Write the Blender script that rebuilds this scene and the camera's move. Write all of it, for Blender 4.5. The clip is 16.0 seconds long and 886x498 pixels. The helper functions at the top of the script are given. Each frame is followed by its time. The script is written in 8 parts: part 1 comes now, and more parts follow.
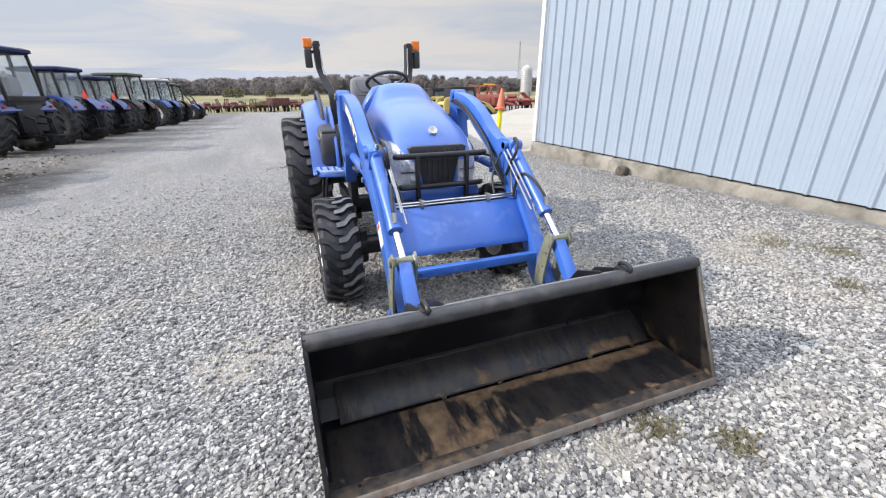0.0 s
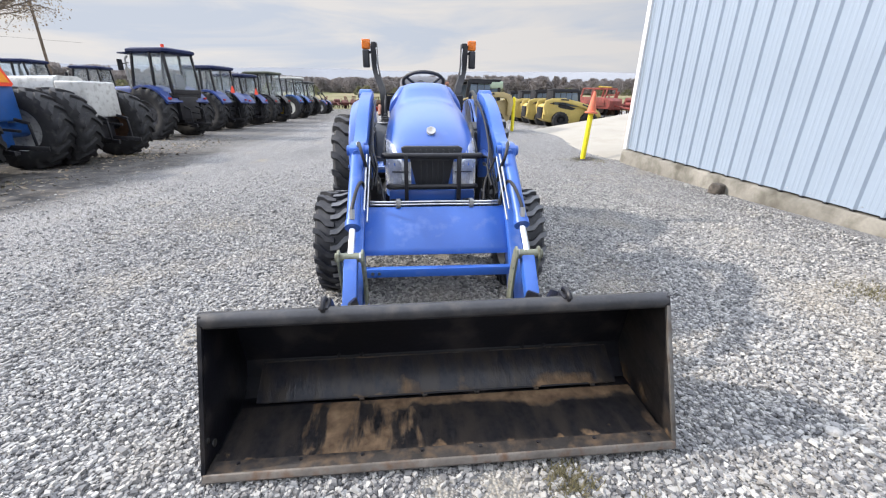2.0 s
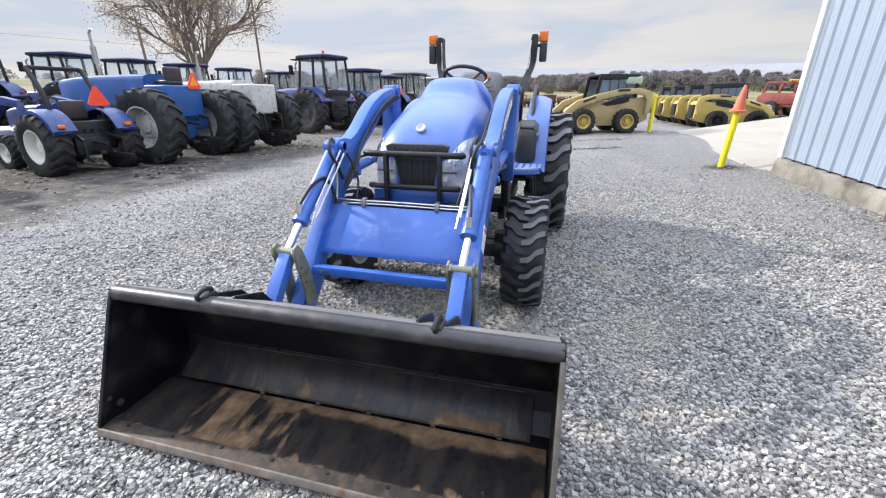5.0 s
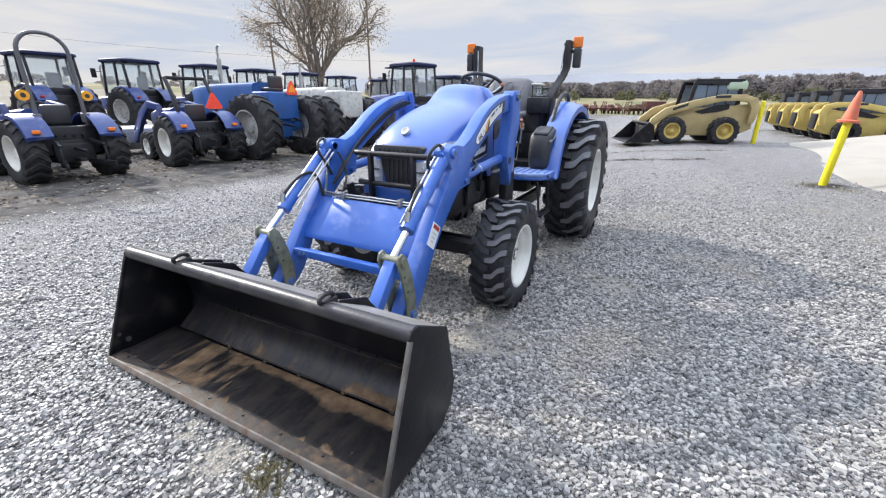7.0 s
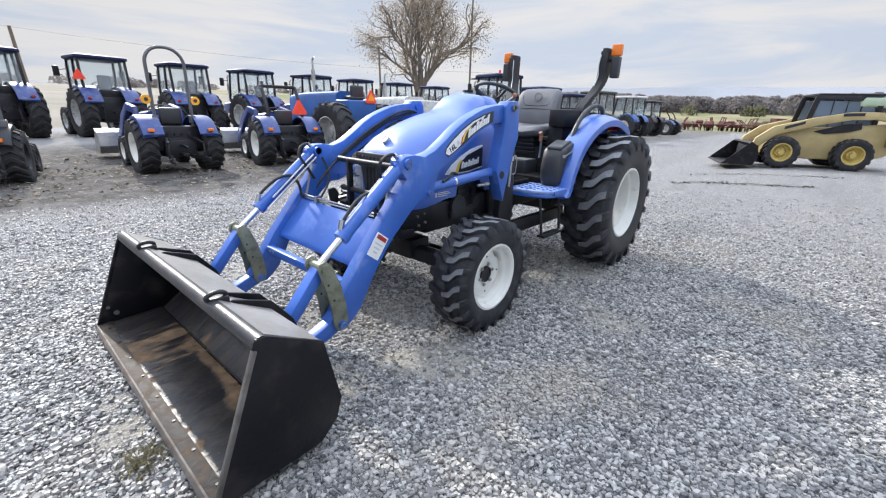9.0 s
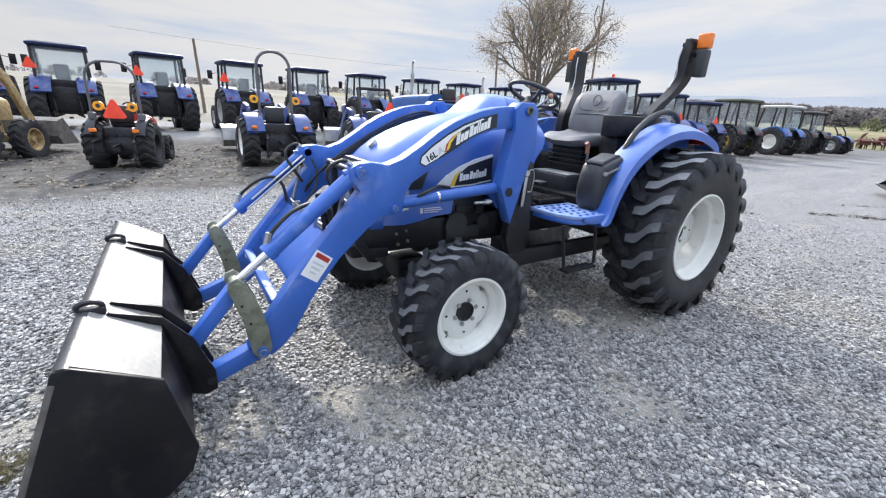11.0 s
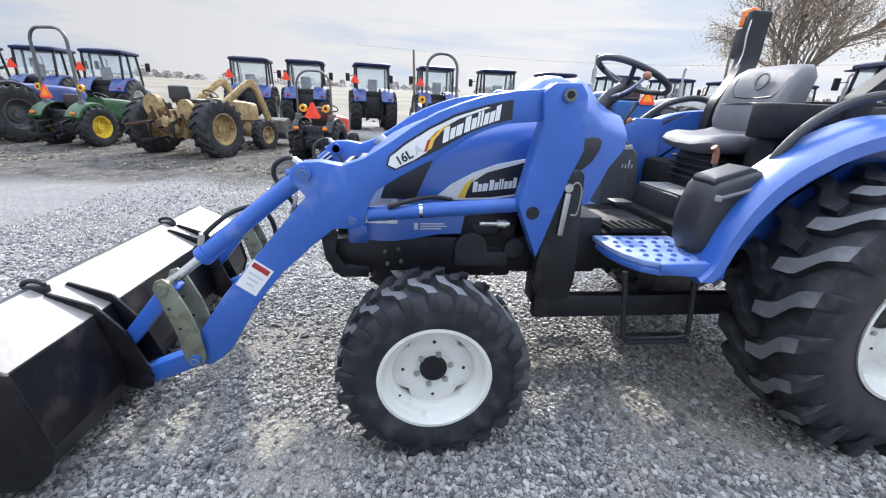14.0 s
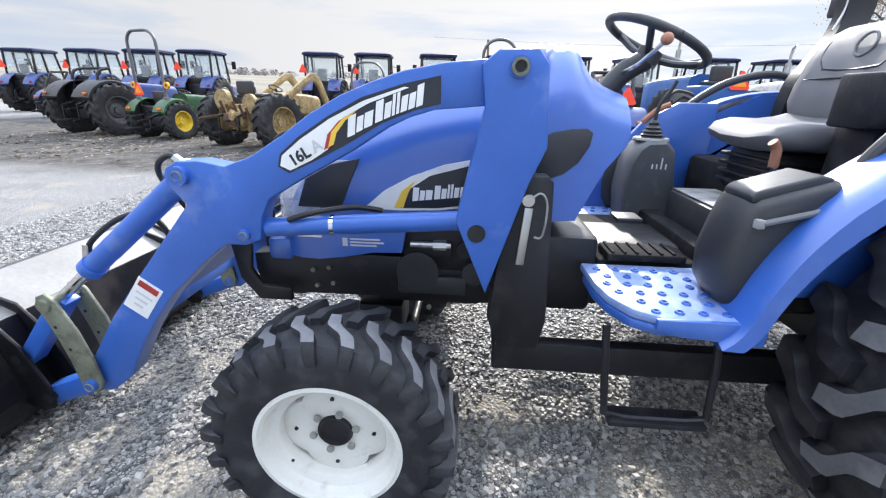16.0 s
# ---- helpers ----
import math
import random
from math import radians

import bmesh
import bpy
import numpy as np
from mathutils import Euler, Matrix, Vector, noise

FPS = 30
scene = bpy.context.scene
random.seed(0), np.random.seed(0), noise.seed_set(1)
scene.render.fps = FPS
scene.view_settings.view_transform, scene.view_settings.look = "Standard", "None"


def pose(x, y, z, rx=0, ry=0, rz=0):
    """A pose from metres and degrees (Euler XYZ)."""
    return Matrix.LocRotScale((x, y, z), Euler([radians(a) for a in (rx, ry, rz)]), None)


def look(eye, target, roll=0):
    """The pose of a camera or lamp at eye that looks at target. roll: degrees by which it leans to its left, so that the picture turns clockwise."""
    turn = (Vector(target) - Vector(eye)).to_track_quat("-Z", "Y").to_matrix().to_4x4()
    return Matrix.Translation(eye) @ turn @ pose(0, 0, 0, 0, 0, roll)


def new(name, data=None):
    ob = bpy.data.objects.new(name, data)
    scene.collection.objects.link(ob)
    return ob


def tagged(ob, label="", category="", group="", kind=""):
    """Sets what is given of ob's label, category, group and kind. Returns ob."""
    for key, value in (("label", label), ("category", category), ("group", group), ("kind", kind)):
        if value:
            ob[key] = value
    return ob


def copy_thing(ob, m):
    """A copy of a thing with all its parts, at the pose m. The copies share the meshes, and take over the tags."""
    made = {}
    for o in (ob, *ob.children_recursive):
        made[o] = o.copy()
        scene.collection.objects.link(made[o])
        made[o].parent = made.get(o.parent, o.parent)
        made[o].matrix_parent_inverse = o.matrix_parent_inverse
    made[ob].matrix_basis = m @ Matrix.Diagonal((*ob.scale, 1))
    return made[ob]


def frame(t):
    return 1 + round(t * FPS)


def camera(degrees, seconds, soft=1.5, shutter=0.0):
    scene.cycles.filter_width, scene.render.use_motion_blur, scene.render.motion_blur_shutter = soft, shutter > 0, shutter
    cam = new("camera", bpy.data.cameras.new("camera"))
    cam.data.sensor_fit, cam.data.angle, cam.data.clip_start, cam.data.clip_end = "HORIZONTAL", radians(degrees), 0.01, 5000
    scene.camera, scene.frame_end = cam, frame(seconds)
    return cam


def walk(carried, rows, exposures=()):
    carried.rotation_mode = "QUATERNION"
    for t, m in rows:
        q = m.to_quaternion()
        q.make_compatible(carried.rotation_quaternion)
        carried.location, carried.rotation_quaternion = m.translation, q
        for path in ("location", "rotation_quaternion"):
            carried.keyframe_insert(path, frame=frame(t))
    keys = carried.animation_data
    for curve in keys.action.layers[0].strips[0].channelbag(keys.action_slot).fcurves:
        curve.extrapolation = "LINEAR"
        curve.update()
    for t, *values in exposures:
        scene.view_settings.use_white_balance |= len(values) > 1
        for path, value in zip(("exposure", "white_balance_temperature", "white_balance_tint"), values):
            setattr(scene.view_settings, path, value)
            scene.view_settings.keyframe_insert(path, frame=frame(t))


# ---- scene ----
cam = camera(94.2, 16.0, soft=1.2)
# seconds, eye in metres, turn in degrees; the tractor's front axle stands over the origin and it faces -y
ROWS = [
    (0.0, -1.014, -3.216, 1.536, 69.75, 0.85, -20.32),
    (0.5, -0.798, -3.224, 1.518, 70.11, 0.36, -16.47),
    (1.0, -0.606, -3.216, 1.535, 70.25, -0.03, -12.52),
    (1.5, -0.376, -3.301, 1.538, 70.13, -0.29, -8.64),
    (2.0, -0.175, -3.336, 1.529, 69.92, -0.45, -4.81),
    (2.5, 0.026, -3.287, 1.533, 69.58, -0.42, -1.26),
    (3.0, 0.251, -3.311, 1.528, 69.29, -0.36, 2.07),
    (3.5, 0.430, -3.315, 1.533, 69.18, -0.32, 5.29),
    (4.0, 0.593, -3.209, 1.509, 69.25, -0.23, 8.64),
    (6.5, 1.510, -2.932, 1.510, 70.32, -0.05, 25.17),
    (7.0, 1.751, -2.885, 1.509, 70.40, -0.25, 28.63),
    (7.5, 1.881, -2.740, 1.472, 70.58, -0.46, 32.18),
    (8.0, 2.014, -2.596, 1.486, 70.84, -0.80, 35.58),
    (8.5, 2.245, -2.465, 1.506, 71.21, -1.13, 38.69),
    (11.0, 2.545, -1.339, 1.518, 71.63, -2.84, 57.53),
    (11.5, 2.496, -1.127, 1.510, 71.29, -2.94, 61.89),
    (12.0, 2.518, -0.901, 1.503, 71.03, -2.88, 66.11),
    (12.5, 2.530, -0.719, 1.504, 70.93, -2.75, 70.46),
    (13.0, 2.432, -0.567, 1.490, 70.87, -2.51, 75.10),
    (13.5, 2.337, -0.375, 1.494, 70.84, -2.36, 79.76),
    (14.0, 2.313, -0.160, 1.495, 70.71, -2.16, 83.97),
    (14.5, 2.232, -0.015, 1.482, 70.44, -2.07, 87.57),
    (15.0, 2.035, 0.098, 1.476, 69.98, -1.84, 90.76),
    (15.5, 1.928, 0.227, 1.471, 69.62, -1.59, 92.91),
    (16.0, 1.848, 0.419, 1.475, 69.41, -1.17, 94.09),
]
walk(cam, [(t, pose(x, y, z, rx, ry, rz)) for t, x, y, z, rx, ry, rz in ROWS], exposures=[(0.0, 0.10, 6740, 11), (4.0, 0.22, 6660, 11), (7.0, 0.17, 6560, 11), (11.0, 0.23, 6430, 10), (13.5, 0.34, 6400, 10), (16.0, 0.56, 6460, 10)])

# ---- sky, sun and exposure ----
SUN_DIR = Vector((-0.837, 0.136, 0.53)).normalized()
world = bpy.data.worlds.new("sky")
scene.world = world
world.use_nodes = True
wn, wl = world.node_tree.nodes, world.node_tree.links
wn.clear()
w_out = wn.new("ShaderNodeOutputWorld")
w_bg = wn.new("ShaderNodeBackground")
w_bg.inputs["Strength"].default_value = 0.1
w_sky = wn.new("ShaderNodeTexSky")
w_sky.sky_type = "NISHITA"
w_sky.sun_disc = False
w_sky.sun_elevation = math.asin(SUN_DIR.z)
w_sky.sun_rotation = math.atan2(SUN_DIR.x, SUN_DIR.y)
w_sky.air_density, w_sky.dust_density, w_sky.ozone_density = 1.0, 2.0, 1.5
w_tc = wn.new("ShaderNodeTexCoord")
w_map = wn.new("ShaderNodeMapping")
w_map.inputs["Scale"].default_value = (1.3, 1.3, 9.0)
w_map.inputs["Rotation"].default_value = (0.06, -0.05, 0.4)
w_noise = wn.new("ShaderNodeTexNoise")
w_noise.inputs["Scale"].default_value = 1.6
w_noise.inputs["Detail"].default_value = 8.0
w_noise.inputs["Roughness"].default_value = 0.55
w_noise.inputs["Distortion"].default_value = 0.5
w_ramp = wn.new("ShaderNodeValToRGB")
w_ramp.color_ramp.elements[0].position = 0.41
w_ramp.color_ramp.elements[0].color = (0.0, 0.0, 0.0, 1)
w_ramp.color_ramp.elements[1].position = 0.57
w_ramp.color_ramp.elements[1].color = (1.0, 1.0, 1.0, 1)
# bright cloud over pale blue-grey gaps, laid over most of the clear sky
w_cloud = wn.new("ShaderNodeMixRGB")
w_cloud.inputs["Color1"].default_value = (4.9, 5.5, 6.5, 1)
w_cloud.inputs["Color2"].default_value = (6.5, 6.5, 6.6, 1)
w_mix = wn.new("ShaderNodeMixRGB")
w_mix.inputs["Fac"].default_value = 0.99
wl.new(w_tc.outputs["Generated"], w_map.inputs["Vector"])
wl.new(w_map.outputs["Vector"], w_noise.inputs["Vector"])
wl.new(w_noise.outputs["Fac"], w_ramp.inputs["Fac"])
wl.new(w_ramp.outputs["Color"], w_cloud.inputs["Fac"])
wl.new(w_cloud.outputs["Color"], w_mix.inputs["Color2"])
wl.new(w_sky.outputs["Color"], w_mix.inputs["Color1"])
# thin cloud is brighter overhead than along the horizon
w_sep = wn.new("ShaderNodeSeparateXYZ")
wl.new(w_tc.outputs["Generated"], w_sep.inputs["Vector"])
w_up = wn.new("ShaderNodeMapRange")
w_up.inputs["From Min"].default_value, w_up.inputs["From Max"].default_value = 0.24, 0.70
w_up.inputs["To Min"].default_value, w_up.inputs["To Max"].default_value = 1.0, 4.1
wl.new(w_sep.outputs["Z"], w_up.inputs["Value"])
# and the veil glows round the sun
w_dot = wn.new("ShaderNodeVectorMath")
w_dot.operation = "DOT_PRODUCT"
w_dot.inputs[1].default_value = SUN_DIR
wl.new(w_tc.outputs["Generated"], w_dot.inputs[0])
w_glow = wn.new("ShaderNodeMapRange")
w_glow.interpolation_type = "SMOOTHERSTEP"
w_glow.inputs["From Min"].default_value, w_glow.inputs["From Max"].default_value = 0.945, 1.0
w_glow.inputs["To Min"].default_value, w_glow.inputs["To Max"].default_value = 0.0, 3.5
wl.new(w_dot.outputs["Value"], w_glow.inputs["Value"])
w_sum = wn.new("ShaderNodeMath")
w_sum.operation = "ADD"
wl.new(w_up.outputs["Result"], w_sum.inputs[0])
wl.new(w_glow.outputs["Result"], w_sum.inputs[1])
# the cloud is thinner and brighter over the far end of the row than over the open field
w_side = wn.new("ShaderNodeVectorMath")
w_side.operation = "DOT_PRODUCT"
w_side.inputs[1].default_value = (-0.53, 0.85, 0.0)
wl.new(w_tc.outputs["Generated"], w_side.inputs[0])
w_even = wn.new("ShaderNodeMapRange")
w_even.inputs["From Min"].default_value, w_even.inputs["From Max"].default_value = 0.0, 1.0
w_even.inputs["To Min"].default_value, w_even.inputs["To Max"].default_value = 0.86, 1.09
wl.new(w_side.outputs["Value"], w_even.inputs["Value"])
w_full = wn.new("ShaderNodeMath")
w_full.operation = "MULTIPLY"
wl.new(w_sum.outputs[0], w_full.inputs[0])
wl.new(w_even.outputs["Result"], w_full.inputs[1])
w_gain = wn.new("ShaderNodeVectorMath")
w_gain.operation = "SCALE"
wl.new(w_mix.outputs["Color"], w_gain.inputs[0])
wl.new(w_full.outputs[0], w_gain.inputs["Scale"])
# bluer through the gaps overhead
w_high = wn.new("ShaderNodeMapRange")
w_high.inputs["From Min"].default_value, w_high.inputs["From Max"].default_value = 0.24, 0.70
wl.new(w_sep.outputs["Z"], w_high.inputs["Value"])
w_tint = wn.new("ShaderNodeMixRGB")
w_tint.inputs["Color1"].default_value = (1.0, 1.0, 1.0, 1)
w_tint.inputs["Color2"].default_value = (0.94, 1.0, 1.10, 1)
wl.new(w_high.outputs["Result"], w_tint.inputs["Fac"])
w_blue = wn.new("ShaderNodeVectorMath")
w_blue.operation = "MULTIPLY"
wl.new(w_gain.outputs["Vector"], w_blue.inputs[0])
wl.new(w_tint.outputs["Color"], w_blue.inputs[1])
wl.new(w_blue.outputs["Vector"], w_bg.inputs["Color"])
wl.new(w_bg.outputs["Background"], w_out.inputs["Surface"])
sun = new("sun", bpy.data.lights.new("sun", "SUN"))
sun.data.energy, sun.data.angle, sun.data.color = 4.35, radians(1.5), (1.0, 0.945, 0.865)
sun.matrix_world = look(SUN_DIR * 60, (0, 0, 0))

# ---- materials ----
def ramp_mix(nt, fac, a, b):
    m = nt.nodes.new("ShaderNodeMixRGB")
    nt.links.new(fac, m.inputs["Fac"])
    for socket, v in (("Color1", a), ("Color2", b)):
        if hasattr(v, "is_linked"):
            nt.links.new(v, m.inputs[socket])
        else:
            m.inputs[socket].default_value = (*v, 1)
    return m.outputs["Color"]


def noise_fac(nt, scale, lo, hi, detail=4.0, vec=None, stretch=None):
    n = nt.nodes.new("ShaderNodeTexNoise")
    n.inputs["Scale"].default_value, n.inputs["Detail"].default_value = scale, detail
    if vec is None:
        vec = nt.nodes.new("ShaderNodeTexCoord").outputs["Object"]
    if stretch:
        m = nt.nodes.new("ShaderNodeMapping")
        m.inputs["Scale"].default_value = stretch
        nt.links.new(vec, m.inputs["Vector"])
        vec = m.outputs["Vector"]
    nt.links.new(vec, n.inputs["Vector"])
    r = nt.nodes.new("ShaderNodeMapRange")
    r.inputs["From Min"].default_value, r.inputs["From Max"].default_value = lo, hi
    nt.links.new(n.outputs["Fac"], r.inputs["Value"])
    return r.outputs["Result"]


def blank(name):
    m = bpy.data.materials.new(name)
    m.use_nodes = True
    nt = m.node_tree
    return m, nt, nt.nodes["Principled BSDF"]


def mat(name, col, rough=0.5, metal=0.0, var=0.18, scale=3.0, fine=60.0, bump=0.05, dirt=None, dirt_amount=0.5, spread=0.12, coat=0.0, tint=0.0, stretch=None, shine=0.5):
    """A painted or raw surface: broad variation, fine grain, dirt patches and a little relief."""
    m, nt, p = blank(name)
    dark = tuple(c * (1 - var) for c in col)
    lite = tuple(min(1.0, c * (1 + var)) for c in col)
    c = ramp_mix(nt, noise_fac(nt, scale, 0.3, 0.7), dark, lite)
    f = noise_fac(nt, fine, 0.25, 0.75, 5.0, stretch=stretch)
    g = nt.nodes.new("ShaderNodeMixRGB")
    g.blend_type = "MULTIPLY"
    g.inputs["Color2"].default_value = (1 - var * 0.8, 1 - var * 0.8, 1 - var * 0.8, 1)
    nt.links.new(f, g.inputs["Fac"])
    nt.links.new(c, g.inputs["Color1"])
    c = g.outputs["Color"]
    if dirt:
        d = noise_fac(nt, scale * 2.7, 0.62 - 0.3 * dirt_amount, 0.62 - 0.3 * dirt_amount + spread + 0.15, 9.0)
        c = ramp_mix(nt, d, c, dirt)
        rr = nt.nodes.new("ShaderNodeMapRange")
        rr.inputs["To Min"].default_value, rr.inputs["To Max"].default_value = rough, min(1.0, rough + 0.3)
        nt.links.new(d, rr.inputs["Value"])
        nt.links.new(rr.outputs["Result"], p.inputs["Roughness"])
    else:
        rr = nt.nodes.new("ShaderNodeMapRange")
        rr.inputs["To Min"].default_value, rr.inputs["To Max"].default_value = max(0.02, rough - 0.08), min(1.0, rough + 0.1)
        nt.links.new(noise_fac(nt, scale * 4, 0.3, 0.7), rr.inputs["Value"])
        nt.links.new(rr.outputs["Result"], p.inputs["Roughness"])
    if tint:
        oi = nt.nodes.new("ShaderNodeObjectInfo")
        hs = nt.nodes.new("ShaderNodeHueSaturation")
        mr = nt.nodes.new("ShaderNodeMapRange")
        mr.inputs["To Min"].default_value, mr.inputs["To Max"].default_value = 1 - tint, 1 + tint
        nt.links.new(oi.outputs["Random"], mr.inputs["Value"])
        nt.links.new(mr.outputs["Result"], hs.inputs["Value"])
        nt.links.new(c, hs.inputs["Color"])
        c = hs.outputs["Color"]
    nt.links.new(c, p.inputs["Base Color"])
    p.inputs["Metallic"].default_value = metal
    p.inputs["Specular IOR Level"].default_value = shine
    p.inputs["Coat Weight"].default_value = coat
    p.inputs["Coat Roughness"].default_value = 0.2
    if bump:
        b = nt.nodes.new("ShaderNodeBump")
        b.inputs["Strength"].default_value, b.inputs["Distance"].default_value = bump, 0.01
        nt.links.new(f, b.inputs["Height"])
        nt.links.new(b.outputs["Normal"], p.inputs["Normal"])
    return m


def glass_mat(name, col, rough=0.02, clear=0.75):
    """Window glass: mostly clear, with a gloss."""
    m, nt, p = blank(name)
    p.inputs["Base Color"].default_value = (*col, 1)
    p.inputs["Roughness"].default_value = rough
    p.inputs["Transmission Weight"].default_value = clear
    p.inputs["IOR"].default_value = 1.02 if clear > 0.8 else 1.3
    return m


BLUE = mat("tractor_blue", (0.032, 0.114, 0.44), 0.34, shine=0.75, var=0.10, scale=2.2, fine=220, bump=0.012, dirt=(0.09, 0.17, 0.42), dirt_amount=0.05, coat=0.35)
BLUE_ARM = mat("loader_blue", (0.034, 0.122, 0.465), 0.36, var=0.12, scale=3.0, fine=160, bump=0.03, dirt=(0.16, 0.23, 0.50), dirt_amount=0.12, coat=0.15)
# scuffed paint, its blue lightened to hold the sky's reflection
BLUE_FOOT = mat("scuffed_sky_paled_foot_blue", (0.20, 0.29, 0.56), 0.36, var=0.18, scale=9, fine=90, bump=0.04, dirt=(0.36, 0.42, 0.58), dirt_amount=0.4, spread=0.3)
BLUE_DEEP = mat("parked_blue", (0.014, 0.042, 0.19), 0.45, var=0.15, scale=2.0, fine=80, bump=0.02, dirt=(0.13, 0.13, 0.17), dirt_amount=0.3, coat=0.15)
BLUE_OLD = mat("faded_blue", (0.012, 0.082, 0.29), 0.45, var=0.2, scale=2.0, fine=60, bump=0.04, dirt=(0.05, 0.09, 0.20), dirt_amount=0.25)
BLACK = mat("black_paint", (0.013, 0.013, 0.017), 0.45, var=0.3, scale=3, fine=90, bump=0.06, dirt=(0.042, 0.041, 0.040), dirt_amount=0.25, shine=0.38)
PLASTIC = mat("black_plastic", (0.030, 0.031, 0.035), 0.48, var=0.2, scale=4, fine=320, bump=0.09)
BUCKET = mat("bucket_black", (0.008, 0.008, 0.011), 0.36, var=0.35, scale=2.4, fine=50, bump=0.08, dirt=(0.038, 0.032, 0.030), dirt_amount=0.36, shine=0.25)
RUBBER = mat("tyre_rubber", (0.013, 0.014, 0.019), 0.55, var=0.25, scale=5, fine=130, bump=0.10, dirt=(0.080, 0.080, 0.084), dirt_amount=0.45, spread=0.3)
# worn lug tops, coloured lighter still for sky sheen on the rubber
RUBBER_LUG = mat("worn_sheen_lug_rubber", (0.120, 0.123, 0.134), 0.45, var=0.25, scale=5, fine=90, bump=0.10, dirt=(0.25, 0.25, 0.25), dirt_amount=0.45, spread=0.35, tint=0.2)
RUBBER_OLD = mat("dusty_rubber", (0.017, 0.017, 0.019), 0.8, var=0.25, scale=3, fine=50, bump=0.10, dirt=(0.065, 0.062, 0.06), dirt_amount=0.3)
RIM = mat("cream_rim", (0.74, 0.73, 0.68), 0.38, var=0.06, scale=6, fine=90, bump=0.02, dirt=(0.46, 0.45, 0.41), dirt_amount=0.06, coat=0.1)
NUT = mat("weathered_nut", (0.36, 0.36, 0.33), 0.55, 0.2, var=0.15, scale=9, fine=90, bump=0.04)
RIM_GREY = mat("grey_rim", (0.52, 0.52, 0.51), 0.5, var=0.12, scale=5, fine=60, bump=0.03, dirt=(0.18, 0.17, 0.15), dirt_amount=0.4)
RIM_YELLOW = mat("yellow_rim", (0.70, 0.50, 0.04), 0.5, var=0.12, scale=5, fine=60, bump=0.03, dirt=(0.2, 0.15, 0.06), dirt_amount=0.3)
STEEL = mat("bare_steel", (0.55, 0.55, 0.54), 0.30, 1.0, var=0.15, scale=6, fine=90, bump=0.03, dirt=(0.12, 0.10, 0.08), dirt_amount=0.2)
DULL_STEEL = mat("dull_bucket_steel", (0.15, 0.14, 0.13), 0.55, 0.3, var=0.25, scale=4, fine=50, bump=0.1, dirt=(0.09, 0.07, 0.055), dirt_amount=0.5)
CHROME = mat("chrome_rod", (0.75, 0.75, 0.76), 0.12, 1.0, var=0.05, scale=8, fine=60, bump=0.01)
ZINC = mat("olive_zinc", (0.22, 0.23, 0.17), 0.5, 0.3, var=0.25, scale=7, fine=80, bump=0.04, dirt=(0.09, 0.075, 0.05), dirt_amount=0.35)
HOSE = mat("hose_rubber", (0.012, 0.012, 0.013), 0.5, var=0.2, scale=9, fine=200, bump=0.04)
SEAT = mat("seat_vinyl", (0.160, 0.161, 0.172), 0.58, shine=0.22, var=0.12, scale=6, fine=380, bump=0.10)
AMBER = mat("amber_lens", (0.85, 0.20, 0.015), 0.25, var=0.12, scale=30, fine=240, bump=0.25, coat=0.3)
RED_LENS = mat("red_lens", (0.45, 0.02, 0.012), 0.25, var=0.12, scale=30, fine=200, bump=0.2)
LENS = mat("headlight_lens", (0.70, 0.72, 0.76), 0.18, 0.5, var=0.22, scale=14, fine=60, bump=0.35, coat=0.8)
WHITE = mat("white_decal", (0.78, 0.78, 0.77), 0.45, var=0.05, scale=9, fine=90, bump=0.0)
DECAL_BLACK = mat("black_decal", (0.016, 0.018, 0.026), 0.38, var=0.12, scale=9, fine=90, bump=0.0)
DECAL_GREY = mat("grey_decal", (0.55, 0.56, 0.58), 0.45, var=0.06, scale=9, fine=90, bump=0.0)
YELLOW_DECAL = mat("yellow_decal", (0.80, 0.52, 0.06), 0.4, var=0.06, scale=9, fine=90, bump=0.0)
RED = mat("red_paint", (0.42, 0.03, 0.025), 0.45, var=0.2, scale=4, fine=70, bump=0.03, dirt=(0.14, 0.08, 0.06), dirt_amount=0.3)
RED_RUST = mat("weathered_red", (0.26, 0.05, 0.04), 0.7, var=0.3, scale=3, fine=40, bump=0.1, dirt=(0.10, 0.06, 0.045), dirt_amount=0.5)
GREEN = mat("green_paint", (0.014, 0.070, 0.022), 0.4, var=0.15, scale=4, fine=70, bump=0.03, dirt=(0.10, 0.11, 0.07), dirt_amount=0.3)
COVER_GREEN = mat("faded_green_cover", (0.42, 0.52, 0.38), 0.6, var=0.1, scale=4, fine=60, bump=0.04)
TAN = mat("worn_tan_paint", (0.40, 0.29, 0.13), 0.6, var=0.3, scale=5, fine=50, bump=0.08, dirt=(0.13, 0.085, 0.045), dirt_amount=0.62, spread=0.2)
SKID_TAN = mat("skid_tan", (0.42, 0.325, 0.15), 0.5, var=0.12, scale=3, fine=60, bump=0.04, dirt=(0.30, 0.23, 0.11), dirt_amount=0.25, spread=0.4)
SKID_YELLOW = mat("skid_yellow", (0.54, 0.41, 0.12), 0.5, var=0.12, scale=3, fine=60, bump=0.04, dirt=(0.40, 0.31, 0.12), dirt_amount=0.25, spread=0.4)
POST_YELLOW = mat("post_yellow", (0.83, 0.70, 0.02), 0.42, var=0.08, scale=6, fine=90, bump=0.03, dirt=(0.35, 0.28, 0.05), dirt_amount=0.15)
CONE = mat("cone_orange", (0.68, 0.17, 0.09), 0.6, var=0.12, scale=8, fine=90, bump=0.03, dirt=(0.40, 0.20, 0.13), dirt_amount=0.35)
